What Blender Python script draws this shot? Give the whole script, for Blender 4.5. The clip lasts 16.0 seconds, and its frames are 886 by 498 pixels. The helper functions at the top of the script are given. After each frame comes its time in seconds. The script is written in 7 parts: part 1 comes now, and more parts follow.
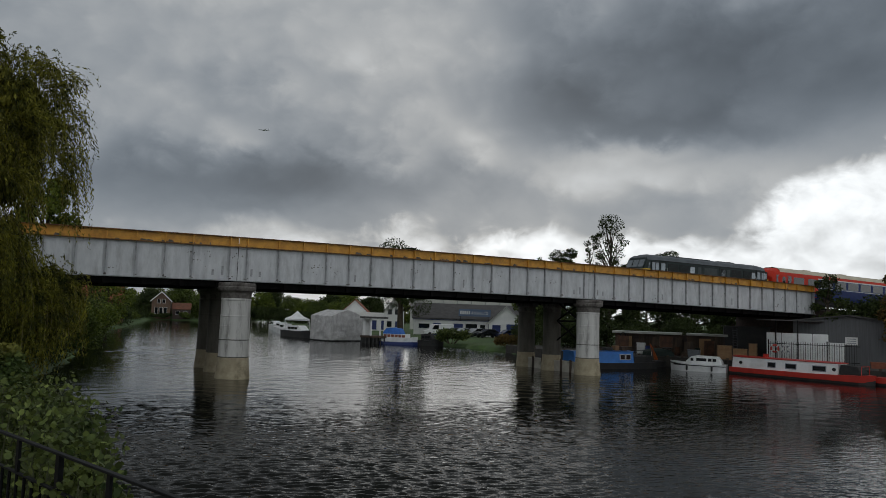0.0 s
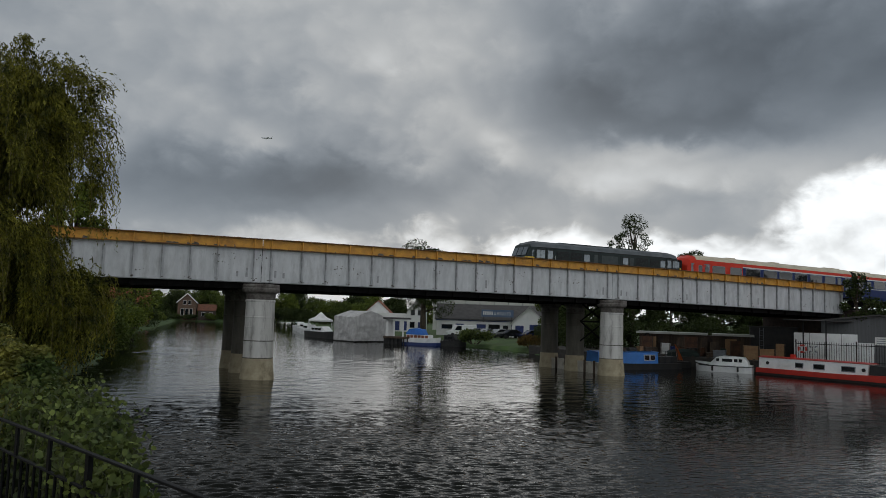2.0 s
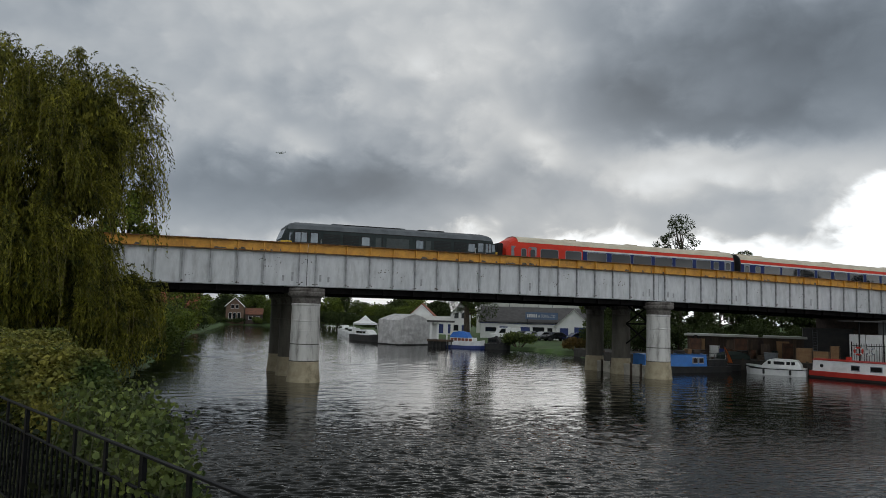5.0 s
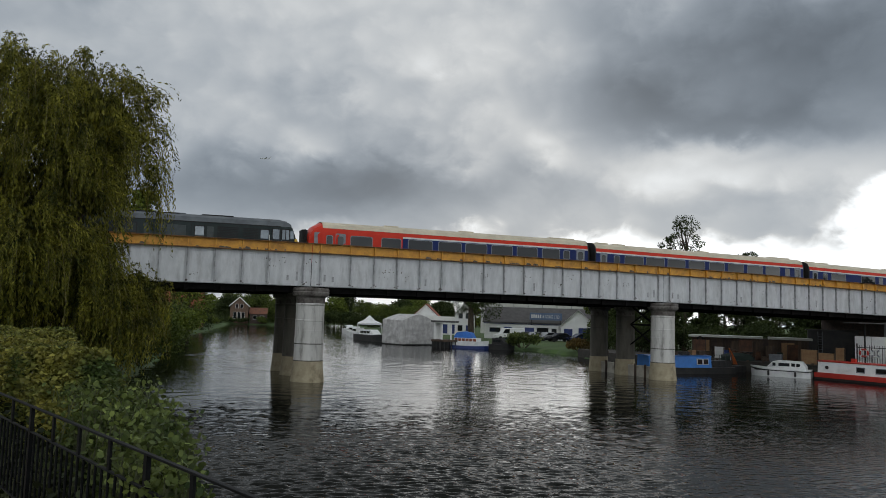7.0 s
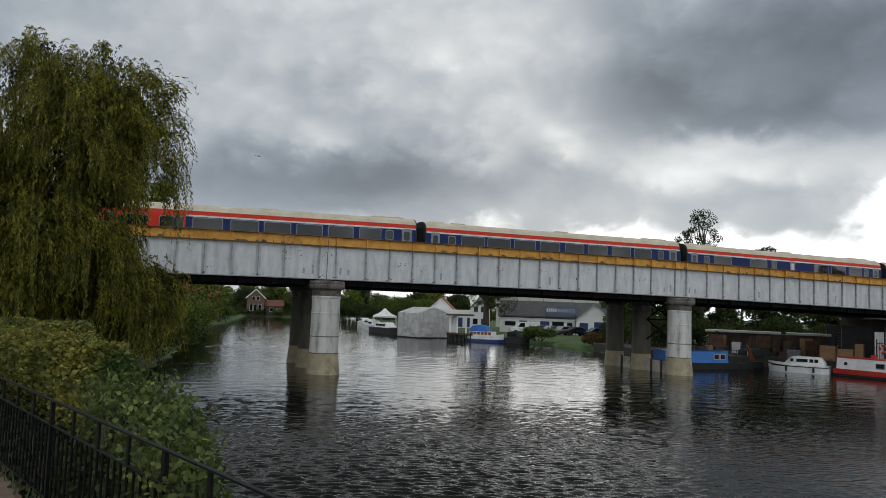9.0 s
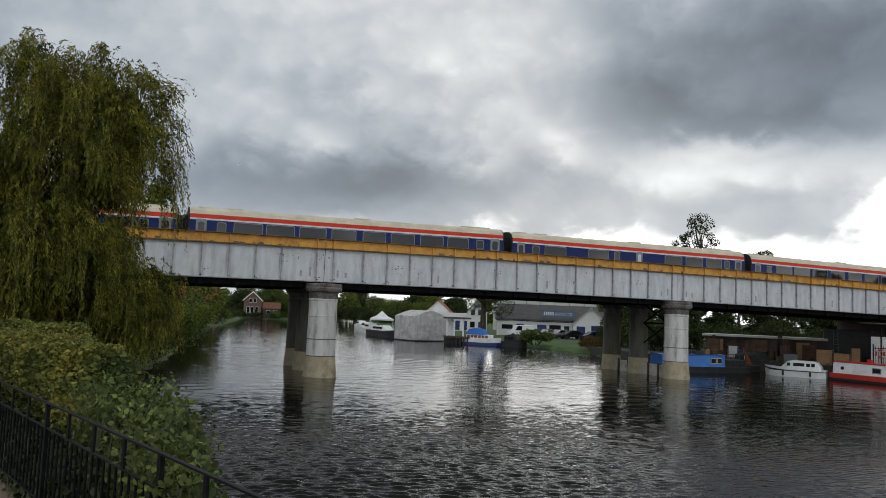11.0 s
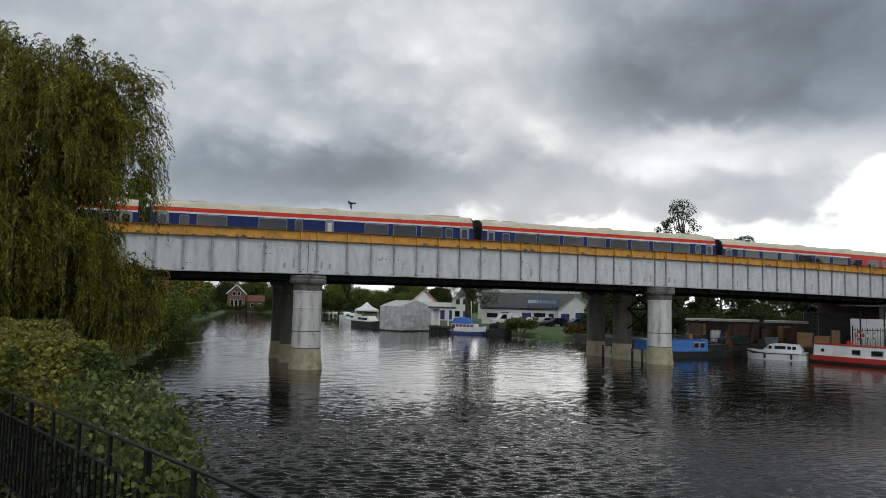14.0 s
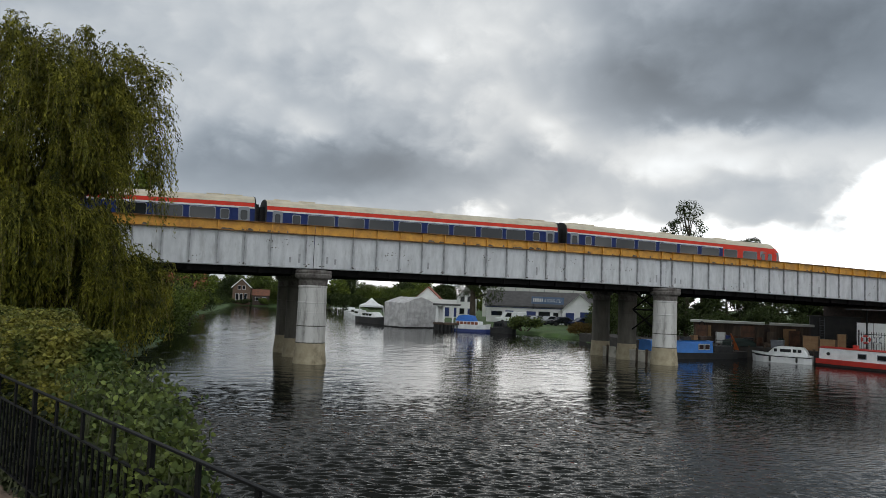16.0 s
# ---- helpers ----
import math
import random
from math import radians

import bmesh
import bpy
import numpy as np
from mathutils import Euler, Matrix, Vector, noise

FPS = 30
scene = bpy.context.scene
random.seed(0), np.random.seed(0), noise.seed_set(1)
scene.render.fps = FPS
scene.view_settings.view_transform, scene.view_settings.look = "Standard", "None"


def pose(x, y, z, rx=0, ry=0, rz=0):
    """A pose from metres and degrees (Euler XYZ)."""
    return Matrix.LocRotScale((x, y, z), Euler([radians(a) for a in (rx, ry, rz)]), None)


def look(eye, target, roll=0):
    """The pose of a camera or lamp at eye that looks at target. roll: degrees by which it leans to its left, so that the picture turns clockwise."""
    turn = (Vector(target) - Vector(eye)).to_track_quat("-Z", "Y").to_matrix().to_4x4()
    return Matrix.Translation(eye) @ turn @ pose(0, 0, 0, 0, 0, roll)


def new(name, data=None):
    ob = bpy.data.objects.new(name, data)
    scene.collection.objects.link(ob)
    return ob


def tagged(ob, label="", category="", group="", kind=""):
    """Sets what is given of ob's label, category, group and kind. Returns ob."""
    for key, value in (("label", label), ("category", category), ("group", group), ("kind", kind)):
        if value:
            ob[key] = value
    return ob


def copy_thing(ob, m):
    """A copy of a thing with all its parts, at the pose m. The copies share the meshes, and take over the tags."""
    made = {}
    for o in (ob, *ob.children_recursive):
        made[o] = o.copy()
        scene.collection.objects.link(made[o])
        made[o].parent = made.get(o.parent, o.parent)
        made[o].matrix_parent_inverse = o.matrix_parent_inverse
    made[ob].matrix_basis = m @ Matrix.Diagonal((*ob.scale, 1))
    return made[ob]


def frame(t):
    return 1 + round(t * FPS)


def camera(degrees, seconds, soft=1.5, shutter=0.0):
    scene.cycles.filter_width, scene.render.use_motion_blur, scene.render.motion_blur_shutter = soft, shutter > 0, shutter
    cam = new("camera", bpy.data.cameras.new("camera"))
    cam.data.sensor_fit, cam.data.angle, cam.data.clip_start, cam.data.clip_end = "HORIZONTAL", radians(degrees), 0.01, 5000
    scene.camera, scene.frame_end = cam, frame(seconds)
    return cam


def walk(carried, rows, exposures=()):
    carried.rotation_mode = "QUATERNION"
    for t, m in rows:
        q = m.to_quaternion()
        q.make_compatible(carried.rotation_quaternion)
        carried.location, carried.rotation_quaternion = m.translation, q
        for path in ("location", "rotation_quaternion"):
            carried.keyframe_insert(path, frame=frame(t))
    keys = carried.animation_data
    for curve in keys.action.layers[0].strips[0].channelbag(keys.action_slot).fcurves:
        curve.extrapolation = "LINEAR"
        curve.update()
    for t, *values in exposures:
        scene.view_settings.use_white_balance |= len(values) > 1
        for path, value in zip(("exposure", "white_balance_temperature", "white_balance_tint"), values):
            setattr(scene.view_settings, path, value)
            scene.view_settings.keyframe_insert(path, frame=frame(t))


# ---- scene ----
cam = camera(62.0, 16.0, 0.8)
CAM = [
    (0.0, -0.011, 0.040, 4.505, -5.46, 5.07, 1.95),
    (0.5, 0.004, 0.000, 4.513, -5.26, 4.98, 1.60),
    (1.0, 0.011, -0.015, 4.516, -4.87, 5.02, 1.77),
    (1.5, 0.009, -0.015, 4.515, -4.27, 5.05, 1.80),
    (2.0, 0.005, -0.004, 4.514, -3.70, 5.06, 1.81),
    (2.5, -0.006, 0.019, 4.508, -3.32, 4.89, 1.56),
    (3.0, 0.006, -0.001, 4.513, -2.51, 4.79, 1.52),
    (3.5, 0.002, 0.007, 4.512, -1.84, 4.86, 1.73),
    (4.0, -0.004, 0.007, 4.513, -1.06, 4.97, 1.62),
    (6.5, 0.003, -0.015, 4.517, -0.07, 5.34, 1.63),
    (7.0, 0.000, -0.000, 4.517, 0.00, 5.19, 1.78),
    (7.5, -0.002, -0.003, 4.526, 0.20, 5.14, 1.87),
    (8.0, -0.006, 0.016, 4.544, 0.34, 4.68, 1.91),
    (8.5, -0.003, -0.003, 4.547, 1.19, 4.59, 2.10),
    (11.0, -0.010, 0.017, 4.549, 0.99, 4.86, 2.30),
    (11.5, -0.016, 0.022, 4.548, -0.30, 4.73, 1.79),
    (12.0, -0.018, 0.021, 4.547, -0.88, 4.50, 1.48),
    (12.5, -0.020, 0.022, 4.547, -1.16, 4.55, 1.39),
    (13.0, -0.010, 0.003, 4.552, -1.00, 4.25, 1.20),
    (13.5, -0.011, 0.007, 4.553, -0.51, 4.14, 1.40),
    (14.0, -0.011, 0.010, 4.555, -0.29, 4.10, 1.28),
    (14.5, -0.017, 0.021, 4.551, -0.18, 3.96, 1.36),
    (15.0, -0.028, 0.049, 4.543, 0.09, 3.83, 1.41),
    (15.5, -0.033, 0.063, 4.541, 0.05, 3.87, 2.03),
    (16.0, -0.043, 0.083, 4.537, 0.12, 3.87, 2.25),
]


def aim(x, y, z, yaw, pitch, roll):
    """A camera pose from its place, heading, tilt and lean."""
    return pose(x, y, z, 0, 0, yaw) @ pose(0, 0, 0, 90 + pitch) @ pose(0, 0, 0, 0, 0, roll)


EXPOSURES = [(0.0, -0.66), (1.5, -0.60), (3.0, -0.42), (4.2, -0.28), (6.5, -0.17), (8.5, -0.06), (11.0, 0.08), (16.0, 0.1)]
walk(cam, [(t, aim(*row)) for t, *row in CAM], EXPOSURES)

# ---- sky and sun ----
SUN_AZ, SUN_EL = 6.0, 15.0      # degrees clockwise from +y, and above the horizon


def build_world():
    world = bpy.data.worlds.new("overcast_sky")
    scene.world = world
    world.use_nodes = True
    nt = world.node_tree
    nt.nodes.clear()
    N, L = nt.nodes.new, nt.links.new

    def math_(op, a, b=None, clamp=False):
        n = N("ShaderNodeMath")
        n.operation, n.use_clamp = op, clamp
        for i, v in enumerate((a, b)):
            if v is None:
                continue
            if isinstance(v, (int, float)):
                n.inputs[i].default_value = v
            else:
                L(v, n.inputs[i])
        return n.outputs[0]

    def range_(v, a, b, c, d):
        n = N("ShaderNodeMapRange")
        n.interpolation_type = "SMOOTHSTEP"
        L(v, n.inputs[0])
        for i, k in enumerate((a, b, c, d)):
            n.inputs[i + 1].default_value = k
        return n.outputs[0]

    co = N("ShaderNodeTexCoord").outputs["Generated"]
    sep = N("ShaderNodeSeparateXYZ")
    L(co, sep.inputs[0])
    x, y, z = sep.outputs
    az = math_("MULTIPLY", math_("ARCTAN2", x, y), 57.2958)
    el = math_("MULTIPLY", math_("ARCSINE", z), 57.2958)
    # the cloud deck, seen on a level sheet overhead
    up = math_("ADD", math_("MAXIMUM", z, 0.0), 0.30)
    flat = N("ShaderNodeCombineXYZ")
    L(math_("DIVIDE", x, up), flat.inputs[0])
    L(math_("DIVIDE", y, up), flat.inputs[1])

    def cloud(scale, detail, rough, shift, warp=0.0):
        n = N("ShaderNodeTexNoise")
        m = N("ShaderNodeMapping")
        m.inputs["Location"].default_value = shift
        L(flat.outputs[0], m.inputs[0])
        L(m.outputs[0], n.inputs["Vector"])
        n.inputs["Scale"].default_value, n.inputs["Detail"].default_value = scale, detail
        n.inputs["Roughness"].default_value, n.inputs["Distortion"].default_value = rough, warp
        return math_("SUBTRACT", n.outputs[0], 0.5)

    big = cloud(0.9, 6, 0.55, (3.1, 7.4, 0.0), 0.3)
    # heaped clouds low over the horizon
    heap = N("ShaderNodeCombineXYZ")
    L(math_("MULTIPLY", az, 0.062), heap.inputs[0])
    L(math_("MULTIPLY", el, 0.085), heap.inputs[1])
    flat = heap
    mid = cloud(1.7, 5, 0.52, (1.7, 0.6, 0.0), 0.3)
    fine = cloud(6.0, 5, 0.55, (9.2, 4.1, 0.0), 0.3)
    vo = N("ShaderNodeTexVoronoi")
    vo.feature = "SMOOTH_F1"
    vo.inputs["Scale"].default_value, vo.inputs["Detail"].default_value, vo.inputs["Smoothness"].default_value = 2.4, 2.0, 0.7
    bend = N("ShaderNodeVectorMath")
    bend.operation = "ADD"
    L(heap.outputs[0], bend.inputs[0])
    shove = N("ShaderNodeCombineXYZ")
    L(math_("MULTIPLY", fine, 0.22), shove.inputs[0])
    L(math_("MULTIPLY", mid, 0.3), shove.inputs[1])
    L(shove.outputs[0], bend.inputs[1])
    L(bend.outputs[0], vo.inputs["Vector"])
    puff = math_("SUBTRACT", 0.40, vo.outputs["Distance"])
    # the sky drifts into soft masses: each is heading, height, half width, half depth and stops darker or lighter
    shade = [(30, 18.5, 15, 5.6, -1.5), (15.5, 15.2, 5.5, 3.0, -0.75), (25, 13.6, 6.5, 1.6, -0.6), (-17, 8.4, 9, 2.6, -0.95), (-5, 8.7, 8, 2.4, -1.0),
             (4, 9.6, 4, 1.6, -0.6), (-33, 20, 9, 9, -0.45), (-10, 13.6, 7, 1.8, -0.3)]
    light = [(-3, 18.8, 8, 4.5, 0.28), (-2.4, 18.4, 1.3, 1.0, 0.3), (-10.4, 11.5, 1.8, 0.8, 0.6), (8.0, 12.2, 1.7, 1.3, 0.6), (20.4, 12.3, 4, 0.8, 0.6),
             (-20, 13.5, 6, 2.0, 0.15), (20, 10.2, 11, 1.7, 0.65)]
    waz = math_("ADD", az, math_("MULTIPLY", mid, 9.0))
    wel = math_("ADD", el, math_("ADD", math_("MULTIPLY", big, 3.0), math_("ADD", math_("MULTIPLY", fine, 2.2), math_("MULTIPLY", puff, 2.0))))
    total = math_("ADD", math_("MULTIPLY", mid, 0.75), math_("ADD", math_("MULTIPLY", fine, 0.38), math_("MULTIPLY", puff, 0.7)))
    for a0, e0, ra, re, amount in shade + light:
        da = math_("MULTIPLY", math_("SUBTRACT", waz, a0), 1 / ra)
        de = math_("MULTIPLY", math_("SUBTRACT", wel, e0), 1 / re)
        r2 = math_("ADD", math_("MULTIPLY", da, da), math_("MULTIPLY", de, de))
        total = math_("ADD", total, math_("MULTIPLY", math_("POWER", 2.718, math_("MULTIPLY", r2, -0.8)), amount))
    grey = math_("MULTIPLY", math_("POWER", 2.0, total), 0.72)
    # the open strip under the deck, whitest on the sun's side, with a scalloped rim
    rim = math_("ADD", math_("ADD", range_(az, -25.0, 3.0, 5.5, 7.3), range_(az, 4.0, 10.0, 0.0, -0.9)), math_("ADD", range_(az, 25.0, 36.5, 0.0, 5.6), range_(az, 45.0, 80.0, 0.0, -7.0)))
    rim = math_("ADD", rim, math_("ADD", math_("ADD", math_("MULTIPLY", mid, 2.0), 1.5), math_("ADD", math_("MULTIPLY", fine, 3.0), math_("MULTIPLY", puff, 4.0))))
    soft = range_(az, -12.0, 16.0, 0.34, 0.46)
    w = N("ShaderNodeMapRange")
    w.interpolation_type = "SMOOTHSTEP"
    L(math_("MULTIPLY", math_("SUBTRACT", rim, el), soft), w.inputs[0])
    w.inputs[1].default_value, w.inputs[2].default_value = -0.35, 0.75
    bright = math_("MULTIPLY", range_(az, -20.0, 14.0, 0.64, 1.4), math_("ADD", 1.0, math_("ADD", math_("MULTIPLY", fine, 0.9), math_("MULTIPLY", mid, 1.1))))
    lum = N("ShaderNodeMix")
    L(w.outputs[0], lum.inputs[0])
    L(grey, lum.inputs[2])
    L(bright, lum.inputs[3])
    tone = N("ShaderNodeMix")
    tone.data_type = "RGBA"
    L(range_(lum.outputs[0], 0.12, 0.75, 0.0, 1.0), tone.inputs["Factor"])
    tone.inputs["A"].default_value, tone.inputs["B"].default_value = (0.84, 1.0, 1.19, 1), (0.965, 1.0, 1.02, 1)
    mul = lum.outputs[0]
    # sky overhead, out of view, dimmed to darken water and leaves
    mul = math_("MULTIPLY", mul, range_(el, 26.0, 60.0, 1.0, 0.85))
    # unseen sky behind the viewer, raised to brighten faces turned towards it
    mul = math_("MULTIPLY", mul, range_(math_("ABSOLUTE", az), 70.0, 150.0, 1.0, 1.65))
    vec = N("ShaderNodeVectorMath")
    vec.operation = "SCALE"
    L(tone.outputs["Result"], vec.inputs[0])
    L(mul, vec.inputs["Scale"])
    sky = N("ShaderNodeTexSky")
    sky.sky_type, sky.sun_disc = "NISHITA", False
    sky.sun_elevation, sky.sun_rotation = radians(SUN_EL), radians(SUN_AZ)
    b1, b2, add, out = N("ShaderNodeBackground"), N("ShaderNodeBackground"), N("ShaderNodeAddShader"), N("ShaderNodeOutputWorld")
    L(sky.outputs[0], b1.inputs[0])
    b1.inputs[1].default_value = 0.0015
    L(vec.outputs[0], b2.inputs[0])
    b2.inputs[1].default_value = 1.0
    L(b1.outputs[0], add.inputs[0])
    L(b2.outputs[0], add.inputs[1])
    L(add.outputs[0], out.inputs[0])


build_world()
sun = new("sun", bpy.data.lights.new("sun", "SUN"))
sun.data.energy, sun.data.angle, sun.data.color = 0.1, radians(24), (1.0, 0.96, 0.9)
sun.matrix_world = look((0, 0, 0), (-math.sin(radians(SUN_AZ)) * math.cos(radians(SUN_EL)), -math.cos(radians(SUN_AZ)) * math.cos(radians(SUN_EL)),
                                    -math.sin(radians(SUN_EL))))


# ---- materials ----
def mat(name, c1, c2=None, scale=2.0, rough=0.7, metal=0.0, bump=0.0, bscale=30.0, stains=None, stain_scale=0.8, stain_amt=0.5, spread=0.0, stretch=(1, 1, 1), spec=0.5):
    """A surface in two tones with grain, optional stains and relief."""
    m = bpy.data.materials.new(name)
    m.use_nodes = True
    nt = m.node_tree
    N, L = nt.nodes.new, nt.links.new
    b = nt.nodes["Principled BSDF"]
    b.inputs["Roughness"].default_value, b.inputs["Metallic"].default_value = rough, metal
    b.inputs["Specular IOR Level"].default_value = spec
    co = N("ShaderNodeTexCoord")
    mp = N("ShaderNodeMapping")
    mp.inputs["Scale"].default_value = stretch
    L(co.outputs["Object"], mp.inputs[0])
    n1 = N("ShaderNodeTexNoise")
    n1.inputs["Scale"].default_value, n1.inputs["Detail"].default_value, n1.inputs["Roughness"].default_value = scale, 8, 0.65
    L(mp.outputs[0], n1.inputs["Vector"])
    mix = N("ShaderNodeMix")
    mix.data_type = "RGBA"
    c2 = c2 or tuple(v * 0.75 for v in c1)
    mix.inputs["A"].default_value, mix.inputs["B"].default_value = (*c1, 1), (*c2, 1)
    r = N("ShaderNodeMapRange")
    r.inputs[1].default_value, r.inputs[2].default_value = 0.38, 0.62
    L(n1.outputs[0], r.inputs[0])
    L(r.outputs[0], mix.inputs["Factor"])
    col = mix.outputs["Result"]
    if stains:
        n2 = N("ShaderNodeTexNoise")
        n2.inputs["Scale"].default_value, n2.inputs["Detail"].default_value, n2.inputs["Roughness"].default_value = stain_scale, 10, 0.7
        L(mp.outputs[0], n2.inputs["Vector"])
        r2 = N("ShaderNodeMapRange")
        r2.inputs[1].default_value, r2.inputs[2].default_value = 0.52, 0.72
        r2.inputs[4].default_value = stain_amt
        L(n2.outputs[0], r2.inputs[0])
        mix2 = N("ShaderNodeMix")
        mix2.data_type = "RGBA"
        L(r2.outputs[0], mix2.inputs["Factor"])
        L(col, mix2.inputs["A"])
        mix2.inputs["B"].default_value = (*stains, 1)
        col = mix2.outputs["Result"]
    if spread:
        rnd = N("ShaderNodeNewGeometry").outputs["Random Per Island"] if spread < 0 else N("ShaderNodeObjectInfo").outputs["Random"]
        hsv = N("ShaderNodeHueSaturation")
        r3 = N("ShaderNodeMapRange")
        r3.inputs[3].default_value, r3.inputs[4].default_value = 1 - abs(spread), 1 + abs(spread)
        L(rnd, r3.inputs[0])
        L(r3.outputs[0], hsv.inputs["Value"])
        L(col, hsv.inputs["Color"])
        col = hsv.outputs[0]
    L(col, b.inputs["Base Color"])
    if bump:
        n3 = N("ShaderNodeTexNoise")
        n3.inputs["Scale"].default_value, n3.inputs["Detail"].default_value = bscale, 4
        L(mp.outputs[0], n3.inputs["Vector"])
        bp = N("ShaderNodeBump")
        bp.inputs["Distance"].default_value = bump
        L(n3.outputs[0], bp.inputs["Height"])
        L(bp.outputs[0], b.inputs["Normal"])
    return m


def leaf_mat(name, c1, c2, scale=0.5, trans=0.25):
    """Leaves: two greens over the crown, each clump a little different, light passing through."""
    m = mat(name, c1, c2, scale, 0.6, spread=-0.5, spec=0.2)
    nt = m.node_tree
    b = nt.nodes["Principled BSDF"]
    src = b.inputs["Base Color"].links[0].from_socket
    tr = nt.nodes.new("ShaderNodeBsdfTranslucent")
    mx = nt.nodes.new("ShaderNodeMixShader")
    mx.inputs[0].default_value = trans
    nt.links.new(src, tr.inputs[0])
    nt.links.new(b.outputs[0], mx.inputs[1])
    nt.links.new(tr.outputs[0], mx.inputs[2])
    nt.links.new(mx.outputs[0], nt.nodes["Material Output"].inputs[0])
    return m


def glass_mat(name, tint, rough=0.05):
    """Dark window glass."""
    return mat(name, tint, tint, 1.0, rough, spec=0.5)


def water_mat():
    m = bpy.data.materials.new("river_water")
    m.use_nodes = True
    nt = m.node_tree
    N, L = nt.nodes.new, nt.links.new
    b = nt.nodes["Principled BSDF"]
    b.inputs["Base Color"].default_value = (0.004, 0.0048, 0.0028, 1)
    b.inputs["Roughness"].default_value, b.inputs["IOR"].default_value = 0.02, 1.24
    co = N("ShaderNodeTexCoord")
    height = None
    for turn, sx, sy, scale, detail, amp in ((-12, 0.6, 1.2, 5.0, 3, 0.007), (5, 0.7, 1.2, 14.0, 2, 0.002)):
        mp = N("ShaderNodeMapping")
        mp.inputs["Rotation"].default_value[2] = radians(turn)
        mp.inputs["Scale"].default_value = (sx, sy, 1)
        L(co.outputs["Object"], mp.inputs[0])
        n = N("ShaderNodeTexNoise")
        n.inputs["Scale"].default_value, n.inputs["Detail"].default_value, n.inputs["Distortion"].default_value = scale, detail, 0.4
        L(mp.outputs[0], n.inputs["Vector"])
        k = N("ShaderNodeMath")
        k.operation = "MULTIPLY"
        L(n.outputs[0], k.inputs[0])
        k.inputs[1].default_value = amp
        if height is None:
            height = k.outputs[0]
        else:
            a = N("ShaderNodeMath")
            L(height, a.inputs[0])
            L(k.outputs[0], a.inputs[1])
            height = a.outputs[0]
    bp = N("ShaderNodeBump")
    bp.inputs["Distance"].default_value = 1.0
    L(height, bp.inputs["Height"])
    L(bp.outputs[0], b.inputs["Normal"])
    return m


WHITE_PAINT = mat("weathered_white_paint", (0.64, 0.65, 0.66), (0.51, 0.52, 0.53), 1.3, 0.6, bump=0.004, bscale=12, stains=(0.15, 0.14, 0.125), stain_scale=1.1, stain_amt=0.42, stretch=(1.6, 1, 0.45))
# stiffener grey, darkened to hold their thin shadow lines; soot runs use it too
SHADE_SOOT_PAINT = mat("shade_soot_grey", (0.40, 0.41, 0.42), (0.25, 0.25, 0.25), 2.0, 0.65, stains=(0.08, 0.075, 0.07), stain_amt=0.6)
YELLOW_PAINT = mat("ochre_yellow_paint", (0.72, 0.36, 0.045), (0.54, 0.25, 0.035), 1.6, 0.55, stains=(0.12, 0.05, 0.02), stain_scale=1.1, stain_amt=0.6)
RUST_SHADOW_EDGE = mat("rust_shadow_edge", (0.10, 0.045, 0.02), (0.26, 0.12, 0.03), 1.8, 0.75, stains=(0.025, 0.018, 0.014), stain_scale=2.2, stain_amt=0.8)
# near-black steel: the darkness under the deck is painted into its colour
DARK_STEEL = mat("shade_black_steel", (0.014, 0.013, 0.013), (0.008, 0.008, 0.008), 2.0, 0.9, spec=0.15)
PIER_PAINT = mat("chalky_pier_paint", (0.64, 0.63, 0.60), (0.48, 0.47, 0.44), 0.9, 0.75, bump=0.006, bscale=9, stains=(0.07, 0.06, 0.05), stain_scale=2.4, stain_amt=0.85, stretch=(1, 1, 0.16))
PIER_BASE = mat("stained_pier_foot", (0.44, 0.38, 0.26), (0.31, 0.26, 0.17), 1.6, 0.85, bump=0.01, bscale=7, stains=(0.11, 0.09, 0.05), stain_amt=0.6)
# inner columns' shade goes into this darker, stained colour; joint rings share it
PIER_SHADE_GRIME = mat("grime_shade_pier", (0.13, 0.12, 0.10), (0.07, 0.065, 0.055), 0.9, 0.85, bump=0.006, bscale=9, stains=(0.06, 0.05, 0.035), stain_scale=1.6, stain_amt=0.8, stretch=(1, 1, 0.3))
PIER_CAP = mat("peeling_rusty_cap", (0.06, 0.05, 0.044), (0.19, 0.175, 0.16), 1.7, 0.85, bump=0.01, bscale=8, stains=(0.045, 0.03, 0.022), stain_scale=2.2, stain_amt=0.9)
WATER = water_mat()
GRASS = mat("grass", (0.065, 0.12, 0.025), (0.04, 0.075, 0.018), 0.6, 0.9, bump=0.03, bscale=14, stains=(0.13, 0.11, 0.05), stain_scale=0.12, stain_amt=0.5)
BALLAST = mat("ballast", (0.16, 0.14, 0.12), (0.07, 0.06, 0.055), 9.0, 0.95, bump=0.03, bscale=18)


# ---- building blocks ----
def box(bm, x0, x1, y0, y1, z0, z1, m=None):
    vs = [bm.verts.new(v) for v in ((x0, y0, z0), (x1, y0, z0), (x1, y1, z0), (x0, y1, z0), (x0, y0, z1), (x1, y0, z1), (x1, y1, z1), (x0, y1, z1))]
    for f in ((3, 2, 1, 0), (4, 5, 6, 7), (0, 1, 5, 4), (1, 2, 6, 5), (2, 3, 7, 6), (3, 0, 4, 7)):
        bm.faces.new([vs[i] for i in f])
    if m is not None:
        for v in vs:
            v.co = m @ v.co
    return vs


